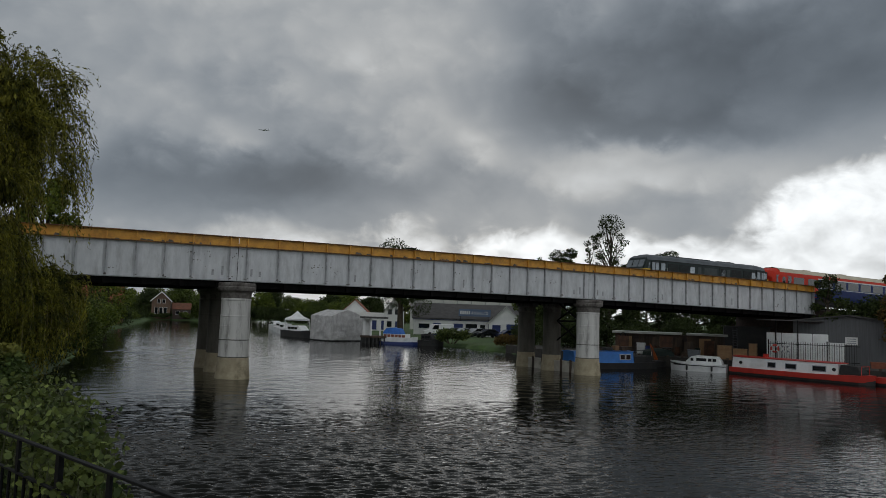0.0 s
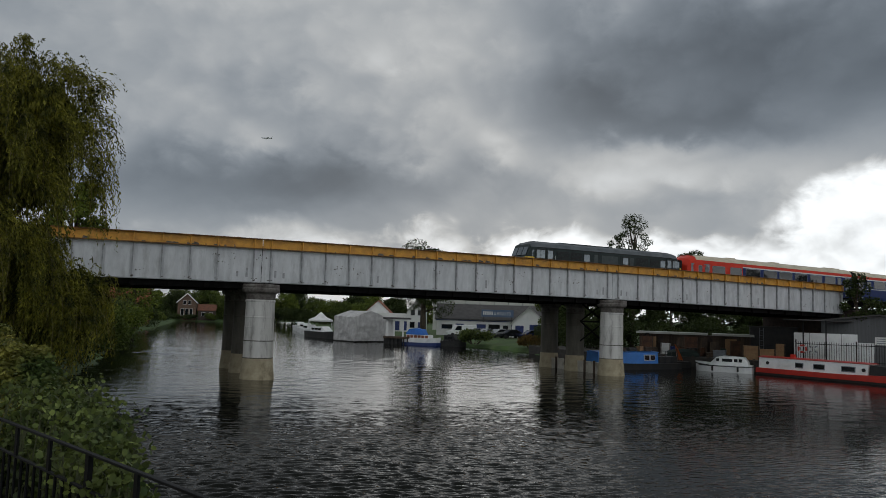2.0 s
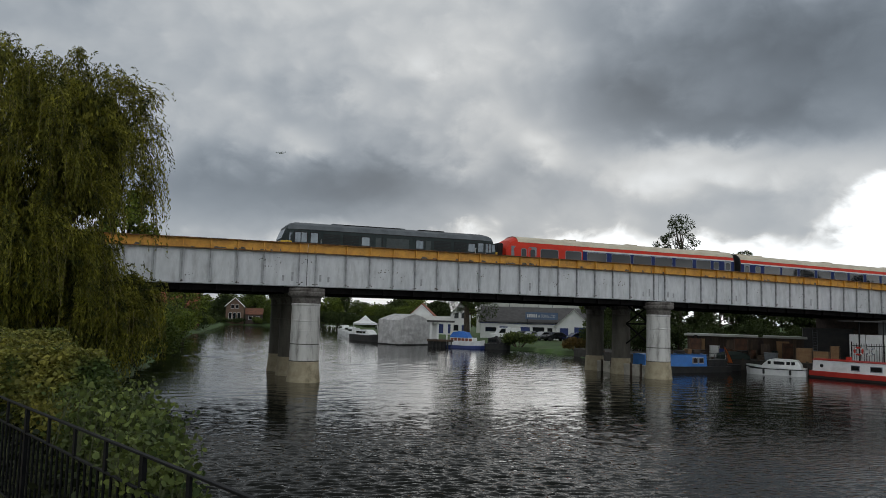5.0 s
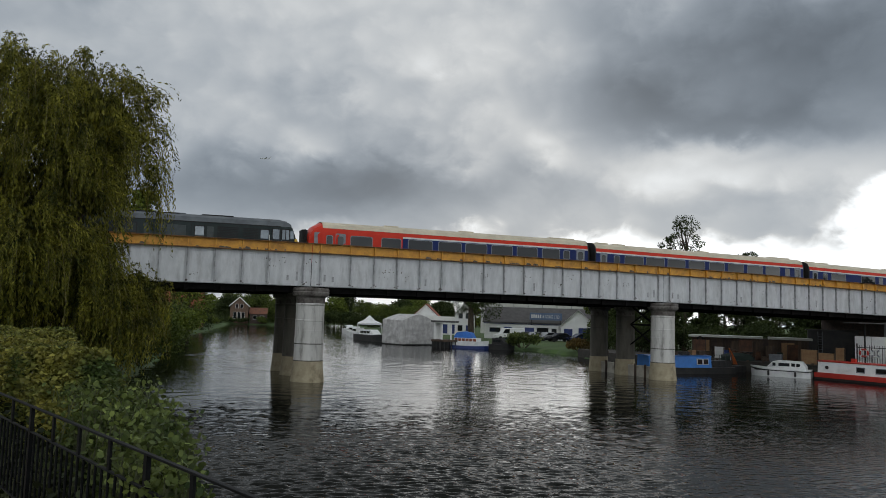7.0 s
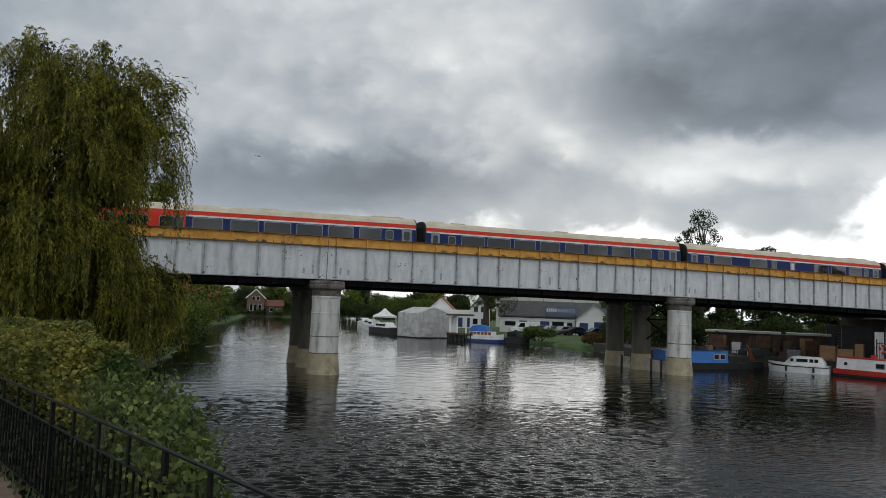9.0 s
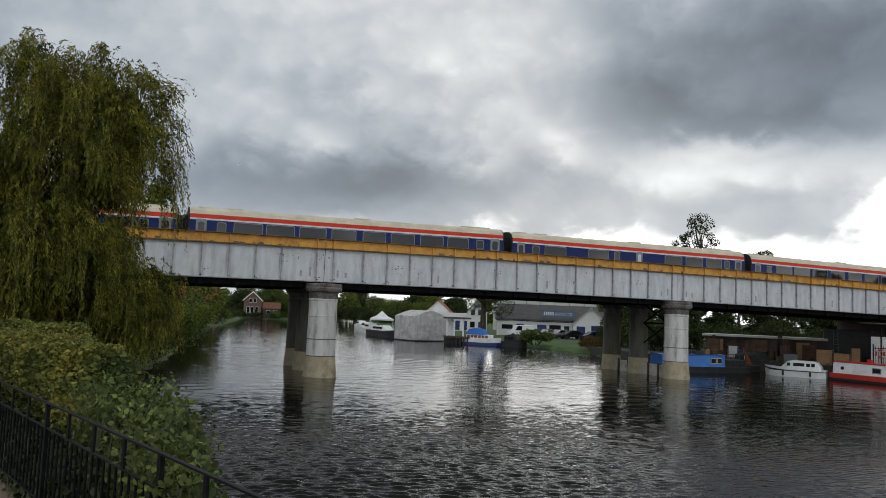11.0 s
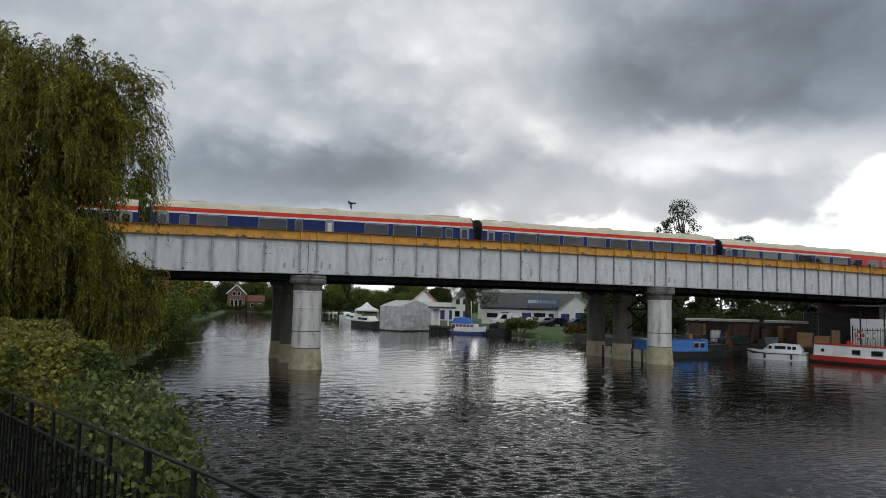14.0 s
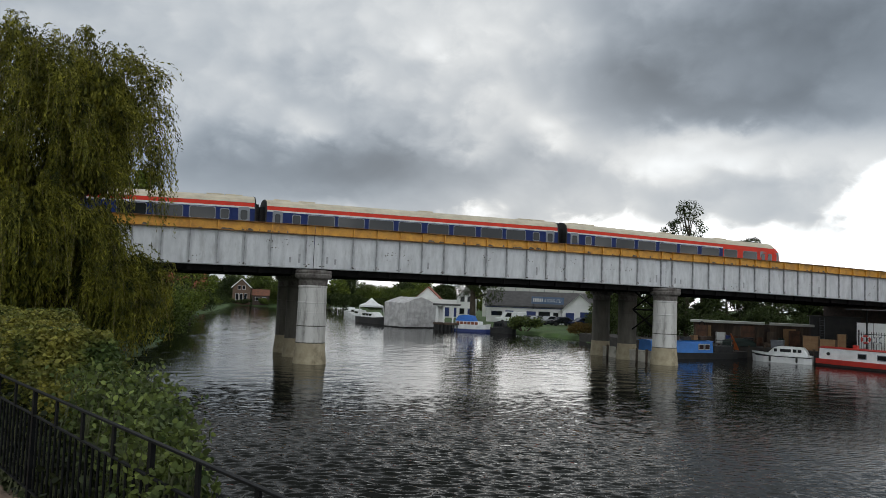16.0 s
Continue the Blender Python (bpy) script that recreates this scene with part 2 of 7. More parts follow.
def lathe(bm, rings, seg=24, at=(0, 0), caps=True):
    """Rings of (radius, z), turned round a vertical line."""
    prev = None
    for r, z in rings:
        ring = [bm.verts.new((at[0] + r * math.cos(2 * math.pi * i / seg), at[1] + r * math.sin(2 * math.pi * i / seg), z)) for i in range(seg)]
        if prev:
            for i in range(seg):
                bm.faces.new((prev[i], prev[(i + 1) % seg], ring[(i + 1) % seg], ring[i]))
        elif caps:
            bm.faces.new(ring[::-1])
        prev = ring
    if caps:
        bm.faces.new(prev)


def tube(bm, pts, radii, seg=6):
    """A round, tapering rod along points."""
    prev = None
    pts = [Vector(p) for p in pts]
    for i, p in enumerate(pts):
        d = (pts[min(i + 1, len(pts) - 1)] - pts[max(i - 1, 0)]).normalized()
        a = d.cross(Vector((0.31, 0.2, 0.93)) if abs(d.z) < 0.9 else Vector((1, 0, 0))).normalized()
        b = d.cross(a)
        r = radii[i] if isinstance(radii, (list, tuple)) else radii
        ring = [bm.verts.new(p + (a * math.cos(2 * math.pi * k / seg) + b * math.sin(2 * math.pi * k / seg)) * r) for k in range(seg)]
        if prev:
            for k in range(seg):
                bm.faces.new((prev[k], prev[(k + 1) % seg], ring[(k + 1) % seg], ring[k]))
        else:
            bm.faces.new(ring[::-1])
        prev = ring
    bm.faces.new(prev)


def loft(bm, sections, cap=True):
    """Closed cross-sections of equal length, joined one after the other."""
    prev = None
    for sec in sections:
        ring = [bm.verts.new(v) for v in sec]
        n = len(ring)
        if prev:
            for i in range(n):
                bm.faces.new((prev[i], prev[(i + 1) % n], ring[(i + 1) % n], ring[i]))
        elif cap:
            bm.faces.new(ring[::-1])
        prev = ring
    if cap:
        bm.faces.new(prev)


def thing(name, m, label, category, group=""):
    ob = new(name)
    ob.empty_display_size = 0.3
    ob.matrix_world = m
    return tagged(ob, label, category, group)


def mesh_of(name, bm, material, smooth=False):
    bmesh.ops.recalc_face_normals(bm, faces=bm.faces)
    me = bpy.data.meshes.new(name)
    bm.to_mesh(me)
    bm.free()
    if smooth:
        for p in me.polygons:
            p.use_smooth = True
        me.set_sharp_from_angle(angle=radians(28))
    for m in material if isinstance(material, (list, tuple)) else [material]:
        me.materials.append(m)
    return me


def part(name, bm, material, parent=None, label="", smooth=False, bevel=0.0):
    ob = new(name, mesh_of(name, bm, material, smooth))
    ob.parent = parent
    if label:
        ob["label"] = label
    if bevel:
        b = ob.modifiers.new("bevel", "BEVEL")
        b.width, b.segments, b.limit_method = bevel, 2, "ANGLE"
    return ob


def share(name, me, parent, m):
    """One more piece on a mesh that is there already."""
    ob = new(name, me)
    ob.parent = parent
    ob.matrix_basis = m
    return ob


# ---- the ground and the river ----
LEFT_BANK = [(14, -60), (4, -6), (1.5, 0.8), (-0.6, 4.0), (-3.2, 8.5), (-6, 14), (-9.2, 22), (-13, 29), (-17, 38), (-22, 58), (-30.5, 85), (-39, 110), (-47, 150), (-57, 195), (-65, 228), (-56, 290), (-56, 700)]
RIGHT_BANK = [(120, -60), (75, 0), (62, 30), (51, 48), (44, 58), (39, 65), (34, 71), (28, 75), (22, 78), (19, 84), (17.2, 92), (13, 102), (8, 108), (4, 114), (-2, 121), (-8, 140), (-19, 190), (-36, 270), (-50, 320), (-40, 700)]


def gap_to(poly, x, y):
    """Distance to a polyline, positive on its right-hand side."""
    best = np.full(x.shape, 1e9)
    sign = np.ones(x.shape)
    for (ax, ay), (bx, by) in zip(poly, poly[1:]):
        dx, dy = bx - ax, by - ay
        k = np.clip(((x - ax) * dx + (y - ay) * dy) / (dx * dx + dy * dy), 0, 1)
        d = np.hypot(x - ax - k * dx, y - ay - k * dy)
        s = np.where((x - ax) * dy - (y - ay) * dx >= 0, 1.0, -1.0)
        closer = d < best
        best, sign = np.where(closer, d, best), np.where(closer, s, sign)
    return best * sign


def smooth(v, a, b):
    k = np.clip((v - a) / (b - a), 0, 1)
    return k * k * (3 - 2 * k)


def ground_height(x, y):
    left, right = -gap_to(LEFT_BANK, x, y), gap_to(RIGHT_BANK, x, y)
    high = 1.1 + 1.82 * smooth(-y, -26, -12)          # the towpath stands higher near the viewer
    zl = -1.2 + 1.25 * smooth(left, -1.5, 0.3) + (high - 0.05) * smooth(left, 0.3, 2.6)
    zr = -1.2 + 1.6 * smooth(right, -0.6, 0.1) + 0.55 * smooth(right, 0.1, 8)
    zf = 0.1 + 0.9 * smooth(y, 232, 245)
    z = np.maximum(zl, zr)
    return np.where((y > 228) & (x < -40), np.maximum(z, np.minimum(zf, -1.2 + (y - 228) * 0.3)), z)


def build_ground():
    xs = np.concatenate([[-3000, -1200, -500, -250], np.arange(-140, 160, 2.0), [250, 500, 1200, 3000]])
    ys = np.concatenate([[-3000, -1000, -300, -100], np.arange(-40, 300, 2.0), [330, 400, 600, 1500, 3500]])
    gx, gy = np.meshgrid(xs, ys)
    gz = ground_height(gx, gy)
    nx, ny = len(xs), len(ys)
    idx = np.arange(nx * ny).reshape(ny, nx)
    quads = np.stack([idx[:-1, :-1], idx[:-1, 1:], idx[1:, 1:], idx[1:, :-1]], -1).reshape(-1, 4)
    me = bpy.data.meshes.new("ground")
    me.from_pydata(np.stack([gx, gy, gz], -1).reshape(-1, 3).tolist(), [], quads.tolist())
    for p in me.polygons:
        p.use_smooth = True
    me.materials.append(GRASS)
    tagged(new("ground", me), "grassy river banks with worn earth patches", "ground", kind="structure")


def build_water():
    """One sheet of wind ripples before the viewer, finer towards the near bank, on a still wide sheet just under it."""
    local = np.random.default_rng(21)
    fine, coarse = 0.0022, 0.0042
    r = np.concatenate([13.0 * np.exp(np.arange(0, math.log(40 / 13.0), fine)), 40.0 * np.exp(np.arange(0, math.log(420 / 40.0), coarse))])
    az = np.arange(-0.70, 0.70, 0.0046)
    rr, aa = np.meshgrid(r, az, indexing="ij")
    x, y = rr * np.sin(aa), rr * np.cos(aa)
    z = np.zeros_like(x)
    cell = rr * np.where(rr < 40, fine, coarse)
    for i in range(120):
        if i < 90:
            lam = 0.13 * (0.42 / 0.13) ** local.uniform(0, 1)
            amp = 0.0060 * lam
            fade = np.clip(lam / cell / 2.2 - 0.7, 0, 1)
        else:
            # longer, flatter waves carry on where the short ones are too fine to see
            lam = 0.6 * (2.2 / 0.6) ** local.uniform(0, 1)
            amp = 0.0036 * lam
            fade = np.clip(lam / cell / 2.2 - 0.7, 0, 1) * np.clip((rr - 24) / 26, 0.1, 1)
        way = math.radians(local.normal(-78, 19 if i < 90 else 34))
        k = 2 * math.pi / lam
        ph = k * (x * math.cos(way) + y * math.sin(way)) + local.uniform(0, 6.3)
        z += amp * fade * np.sin(ph)
    # patches of calmer and rougher water
    z *= 0.75 + 0.45 * np.sin(x * 0.11 + y * 0.05 + 1.0) * np.sin(y * 0.09 - x * 0.03) + 0.2 * np.sin(x * 0.31 - y * 0.22)
    z *= np.clip(1.25 - rr / 75, 0.5, 1.05)
    # a gust ruffles the reach below the willow
    z *= 1 + 0.35 * np.exp(-((aa + 0.38) / 0.10) ** 2) * np.clip((rr - 14) / 5, 0, 1)
    # wind ruffles the open water before the near bank
    z *= 1 + 0.5 * np.clip((34 - rr) / 14, 0, 1) * np.clip((aa + 0.42) / 0.12, 0, 1)
    nr, na = x.shape
    idx = np.arange(nr * na).reshape(nr, na)
    quads = np.stack([idx[:-1, :-1], idx[:-1, 1:], idx[1:, 1:], idx[1:, :-1]], -1).reshape(-1, 4)
    v = np.stack([x, y, z], -1).reshape(-1, 3)
    flat = np.array([(-600, -400, -0.14), (600, -400, -0.14), (600, 900, -0.14), (-600, 900, -0.14)])
    v = np.concatenate([v, flat])
    quads = np.concatenate([quads[:, ::-1], [[nr * na + i for i in range(4)]]])
    n = len(quads)
    me = bpy.data.meshes.new("water")
    me.vertices.add(len(v))
    me.vertices.foreach_set("co", v.astype(np.float32).ravel())
    me.loops.add(4 * n)
    me.loops.foreach_set("vertex_index", quads.astype(np.int32).ravel())
    me.polygons.add(n)
    me.polygons.foreach_set("loop_start", np.arange(0, 4 * n, 4, dtype=np.int32))
    me.polygons.foreach_set("use_smooth", np.ones(n, dtype=bool))
    me.update(calc_edges=True)
    me.materials.append(WATER)
    tagged(new("water", me), "dark rippled river water reflecting grey sky", "water", kind="structure")


build_water()
build_ground()

# ---- the railway bridge ----
BX, BY, BTURN = -8.65, 48.69, math.degrees(0.38689)
BRIDGE = pose(BX, BY, 0, 0, 0, BTURN)
SPAN, TOP, BOTTOM, RAIL = 28.64, 9.09, 6.27, 6.95


def sag(s):
    """How far the line lies under its crown, s metres along the bridge."""
    k = 0.00024
    if s > 57:
        return k * 44 * 44 + (s - 57) * 0.012
    if s < -31:
        return k * 44 * 44 + (-31 - s) * 0.012
    return k * (s - 13) ** 2


def bent(ob_or_bm):
    for v in ob_or_bm.verts:
        v.co.z -= sag(v.co.x)


def long_box(bm, x0, x1, y0, y1, z0, z1, step=2.5):
    n = max(1, int((x1 - x0) / step))
    loft(bm, [[(x0 + (x1 - x0) * i / n, y, z) for y, z in ((y0, z0), (y1, z0), (y1, z1), (y0, z1))] for i in range(n + 1)])


def bars_of(k):
    """Where the web stiffeners of span k stand."""
    a = SPAN * (k - 1)
    inner = [a + 2.62 + 1.655 * i for i in range(15)]
    return [a + 0.55] + inner + [a + SPAN - 0.55]


def build_bridge():
    bridge = thing("railway_bridge", BRIDGE, "white plate-girder railway bridge with ochre parapet on round piers", "bridge")
    bm = bmesh.new()
    box(bm, -0.022, 0.022, -0.13, 0, BOTTOM + 0.02, 8.42)
    box(bm, -0.04, 0.04, -0.145, -0.13, BOTTOM + 0.02, 8.42)
    stiff = mesh_of("stiffener", bm, SHADE_SOOT_PAINT)
    bm = bmesh.new()
    box(bm, -0.03, 0.03, -0.22, -0.06, 8.47, 9.04)
    rib = mesh_of("parapet_rib", bm, YELLOW_PAINT)
    for k in (0, 1, 2):
        s0, s1 = SPAN * (k - 1) + 0.02, SPAN * k - 0.02
        bm = bmesh.new()
        long_box(bm, s0, s1, 0, 0.03, BOTTOM, 8.44)
        bent(bm)
        web = part("girder_web", bm, WHITE_PAINT, bridge, "weathered white riveted web plates")
        bm = bmesh.new()
        long_box(bm, s0, s1, -0.16, 0.2, BOTTOM - 0.05, BOTTOM)
        bent(bm)
        part("bottom_flange", bm, SHADE_SOOT_PAINT, bridge)
        bm = bmesh.new()
        long_box(bm, s0, s1, -0.06, 0.0, 8.47, 9.04)
        bent(bm)
        part("parapet_beam", bm, YELLOW_PAINT, bridge, "ochre yellow parapet beam with rust and chipped paint")
        # the lower flange's dark rust also carries the shadow line below the beam
        for z0, z1, y0, y1 in ((8.41, 8.47, -0.25, 0.24), (9.04, 9.09, -0.26, 0.12)):
            bm = bmesh.new()
            long_box(bm, s0, s1, y0, y1, z0, z1)
            bent(bm)
            part("parapet_flange", bm, RUST_SHADOW_EDGE, bridge, "rust-brown flange edge with ochre remains, darkened for a shadow line")
        for j, s in enumerate(bars_of(k)):
            share("stiffener", stiff, web, pose(s, 0, -sag(s)))
            share("parapet_rib", rib, bridge, pose(s, 0, -sag(s)))
        marks = bars_of(k)
        for a, b in zip(marks, marks[1:]):
            if b - a > 1.2:
                bm = bmesh.new()
                box(bm, a + 0.13, b - 0.13, -0.03, 0, BOTTOM + 0.1, 8.1)
                bent(bm)
                part("web_panel", bm, WHITE_PAINT, web)
        for j, s in enumerate((marks[0] + 0.9, marks[0] + 0.35, marks[-1] - 0.4, marks[-1] - 1.0, marks[4] + 0.5, marks[9] + 0.9)):
            bm = bmesh.new()
            box(bm, s - 0.07, s + 0.07, -0.036, -0.028, BOTTOM + 0.3, BOTTOM + 0.3 + 0.35 + 0.12 * (j % 3))
            bent(bm)
            part("drain_stain", bm, SHADE_SOOT_PAINT, web, "grey soot run on the web")
        # the middle and far girders, their shade put into the near-black steel
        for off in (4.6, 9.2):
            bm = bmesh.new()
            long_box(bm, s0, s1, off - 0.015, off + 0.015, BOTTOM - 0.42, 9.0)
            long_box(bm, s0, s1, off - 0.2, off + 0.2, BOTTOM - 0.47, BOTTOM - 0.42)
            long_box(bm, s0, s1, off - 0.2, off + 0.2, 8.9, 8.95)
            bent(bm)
            part("girder", bm, DARK_STEEL, bridge, "plate girder coloured near black for the shade under the bridge")
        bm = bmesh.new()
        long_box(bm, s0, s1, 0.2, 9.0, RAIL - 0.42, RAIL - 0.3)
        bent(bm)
        part("deck", bm, DARK_STEEL, bridge, "steel bridge deck in near black, with the underside's shade in its colour")
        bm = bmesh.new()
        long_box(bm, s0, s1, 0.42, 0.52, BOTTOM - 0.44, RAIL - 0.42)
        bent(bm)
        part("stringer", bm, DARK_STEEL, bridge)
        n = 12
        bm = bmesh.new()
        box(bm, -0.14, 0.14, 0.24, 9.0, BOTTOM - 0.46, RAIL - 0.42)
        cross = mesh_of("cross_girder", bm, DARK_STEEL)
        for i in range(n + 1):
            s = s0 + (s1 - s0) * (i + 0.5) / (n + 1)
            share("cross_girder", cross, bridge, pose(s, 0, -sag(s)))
    # chipped paint: small dark flakes on the web, rust bites along the foot of the parapet
    local = random.Random(4)
    bm, bm2 = bmesh.new(), bmesh.new()
    for k in range(26):
        s, z = local.uniform(-27, 56), local.uniform(BOTTOM + 0.35, 8.0)
        for _ in range(local.randint(3, 9)):
            x, h, w = s + local.gauss(0, 0.22), z + local.gauss(0, 0.16), local.uniform(0.01, 0.05)
            q = [(x - w, h - w * 0.4), (x + w * 0.6, h - w), (x + w, h + w * 0.5), (x - w * 0.3, h + w)]
            bm.faces.new([bm.verts.new((a, -0.034, min(b, 8.08))) for a, b in q])
    for k in (0, 1, 2):
        for s in bars_of(k):
            # soot gathers at the foot of each stiffener
            for _ in range(local.randint(2, 6)):
                x, h, w = s + local.gauss(0, 0.10), BOTTOM + 0.03 + abs(local.gauss(0, 0.09)), local.uniform(0.02, 0.08)
                bm.faces.new([bm.verts.new(v) for v in ((x - w, -0.152, h), (x + w, -0.152, h), (x + w * 0.6, -0.152, h + w * 0.8), (x - w * 0.7, -0.152, h + w * 0.6))])
    for k in range(95):
        s = local.uniform(-27, 56)
        w, h = local.uniform(0.04, 0.34) ** 1.2, local.uniform(0.03, 0.13)
        bm2.faces.new([bm2.verts.new(v) for v in ((s - w, -0.243, 8.472 - 0.05), (s + w, -0.243, 8.472 - 0.05), (s + w * 0.7, -0.243, 8.472), (s - w * 0.6, -0.243, 8.472))])
        bm2.faces.new([bm2.verts.new(v) for v in ((s - w, -0.064, 8.475), (s + w, -0.064, 8.475), (s + w * 0.5, -0.064, 8.475 + h), (s - w * 0.6, -0.064, 8.475 + h * 1.4))])
    bent(bm)
    bent(bm2)
    rust = mat("bare_rusty_steel", (0.16, 0.14, 0.125), (0.05, 0.042, 0.036), 6.0, 0.9)
    tagged(part("paint_chip", bm, rust, bridge, "chipped paint on the web"), kind="stuff")
    tagged(part("rust_patch", bm2, rust, bridge, "rust along the parapet foot"), kind="stuff")
    # rails on both tracks
    for off in (2.7 - 0.72, 2.7 + 0.72, 6.6 - 0.72, 6.6 + 0.72):
        bm = bmesh.new()
        long_box(bm, -90, 330, off - 0.035, off + 0.035, RAIL - 0.16, RAIL, 6)
        bent(bm)
        part("rail", bm, DARK_STEEL, bridge)
    # round piers, three to a row
    bm = bmesh.new()
    lathe(bm, [(1.10, -2.5), (1.10, 0.02), (1.04, 0.5), (0.985, 1.0), (0.965, 1.34)], 36)
    foot = mesh_of("pier_foot", bm, PIER_BASE, True)
    bm = bmesh.new()
    lathe(bm, [(0.955, 1.34), (0.95, 1.40), (0.935, 3.28), (0.942, 3.29), (0.942, 3.32), (0.932, 3.33), (0.93, 3.9), (0.95, 3.92), (0.95, 3.99), (0.928, 4.01), (0.925, 4.93), (0.96, 4.96), (0.96, 5.05), (0.93, 5.08)], 36)
    shaft = mesh_of("pier_shaft", bm, PIER_PAINT, True)
    bm = bmesh.new()
    lathe(bm, [(0.93, 5.08), (0.95, 5.42), (1.0, 5.50), (1.14, 5.56), (1.20, 5.66), (1.21, 5.78), (1.17, 5.86), (1.20, 5.90), (1.20, 6.0), (1.15, 6.08), (0.8, 6.1)], 36)
    cap = mesh_of("pier_cap", bm, PIER_CAP, True)
    bm = bmesh.new()
    lathe(bm, [(0.955, 2.42), (0.962, 2.43), (0.962, 2.47), (0.955, 2.48)], 36, caps=False)
    joint = mesh_of("joint_ring", bm, PIER_SHADE_GRIME, True)
    # inner columns take the same shaft, coloured dark for the shade they stand in
    shaded_shaft = shaft.copy()
    shaded_shaft.materials[0] = PIER_SHADE_GRIME
    bm = bmesh.new()
    box(bm, -0.75, 0.75, -0.14, 0.14, 6.06, BOTTOM - 0.05)
    seat = mesh_of("bearing", bm, DARK_STEEL)
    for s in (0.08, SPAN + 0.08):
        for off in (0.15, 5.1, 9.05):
            p = share("pier", shaft if off < 1 else shaded_shaft, bridge, pose(s, off, 0) @ Matrix.Diagonal((1, 1, 1, 1) if off < 1 else (0.84, 0.84, 1, 1)))
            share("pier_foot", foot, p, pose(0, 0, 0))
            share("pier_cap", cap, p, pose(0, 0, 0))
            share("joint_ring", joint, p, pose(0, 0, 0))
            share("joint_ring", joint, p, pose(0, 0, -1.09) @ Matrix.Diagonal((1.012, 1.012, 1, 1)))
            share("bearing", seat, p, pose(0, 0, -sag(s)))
        bm = bmesh.new()
        box(bm, s - 0.5, s + 0.5, 0.3, 9.4, BOTTOM - 0.12 - sag(s), BOTTOM + 0.3)
        part("cross_head", bm, DARK_STEEL, bridge)
    # lattice bracing between the round columns of the row by the yard
    for off0, off1 in ((1.1, 4.35),):
        for za, zb in ((2.6, 4.3), (4.3, 2.6), (4.3, 5.9), (5.9, 4.3), (4.3, 4.3)):
            bm = bmesh.new()
            tube(bm, [(SPAN + 0.08, off0, za), (SPAN + 0.08, off1, zb)], 0.075, 4)
            part("brace", bm, DARK_STEEL, bridge)


build_bridge()


# ---- the train ----
BLUE = mat("coach_blue", (0.014, 0.030, 0.125), (0.011, 0.023, 0.10), 1.5, 0.4, spec=0.14)
RED = mat("coach_red", (0.62, 0.042, 0.02), (0.53, 0.035, 0.018), 1.2, 0.35, spec=0.15)
STRIPE = mat("coach_white", (0.66, 0.66, 0.64), (0.55, 0.55, 0.53), 2.0, 0.35)
CREAM = mat("coach_roof_cream", (0.62, 0.55, 0.41), (0.48, 0.42, 0.31), 0.8, 0.5, stains=(0.22, 0.19, 0.15), stain_scale=0.9, stain_amt=0.35)
COACH_GLASS = glass_mat("coach_glass", (0.016, 0.018, 0.02), 0.06)
DARK_GLASS = glass_mat("dark_glass", (0.012, 0.014, 0.016))
FRAME_GREY = mat("window_frame_grey", (0.21, 0.225, 0.25), (0.16, 0.175, 0.195), 3.0, 0.4)
CAB_GLASS = mat("sky_lit_cab_glass", (0.20, 0.225, 0.24), (0.15, 0.17, 0.185), 1.0, 0.1, 0.7)
BLACK = mat("matt_black", (0.012, 0.012, 0.013), (0.02, 0.019, 0.018), 3.0, 0.8)
LOCO_SIDE = mat("loco_dark_green_grey", (0.030, 0.042, 0.042), (0.018, 0.028, 0.028), 1.2, 0.5, spec=0.22, stains=(0.03, 0.025, 0.02), stain_amt=0.5)
LOCO_ROOF = mat("loco_roof_grey", (0.135, 0.15, 0.16), (0.085, 0.095, 0.105), 0.9, 0.6, spec=0.25, stains=(0.05, 0.045, 0.04), stain_amt=0.5)
LOCO_PANEL = mat("loco_faded_panel", (0.055, 0.07, 0.07), (0.035, 0.046, 0.047), 2.0, 0.55, stains=(0.02, 0.018, 0.015), stain_amt=0.5)
LOCO_YELLOW = mat("loco_warning_yellow", (0.62, 0.40, 0.03), (0.5, 0.3, 0.03), 1.5, 0.45)
SEAT = mat("seat_moquette", (0.10, 0.09, 0.13), (0.06, 0.06, 0.08), 5.0, 0.9)

SIDE = [(1.33, 0.95), (1.37, 1.3), (1.37, 2.95), (1.355, 3.10), (1.29, 3.40), (1.16, 3.62), (0.80, 3.80), (0.36, 3.88)]


def half_width(z):
    for (y0, z0), (y1, z1) in zip(SIDE, SIDE[1:]):
        if z0 <= z <= z1:
            return y0 + (y1 - y0) * (z - z0) / (z1 - z0)
    return SIDE[0][0] if z < SIDE[0][1] else SIDE[-1][0]


def section(x, grow=0.0, low=0.95, squeeze=1.0, drop=0.0):
    pts = [(y * squeeze + grow, max(z, low) - (drop if z > 2.0 else 0) * (z - 2.0) / 1.7 + (grow if z > 3.4 else 0)) for y, z in SIDE]
    return [(x, -y, z) for y, z in pts] + [(x, y, z) for y, z in reversed(pts)]


def side_strip(bm, x0, x1, z0, z1, out=0.004, steps=2):
    """A painted strip along both sides, laid just proud of the body."""
    for s in (-1, 1):
        for i in range(steps):
            a, b = z0 + (z1 - z0) * i / steps, z0 + (z1 - z0) * (i + 1) / steps
            vs = [bm.verts.new((x, s * (half_width(z) + out), z)) for x, z in ((x0, a), (x1, a), (x1, b), (x0, b))]
            bm.faces.new(vs)


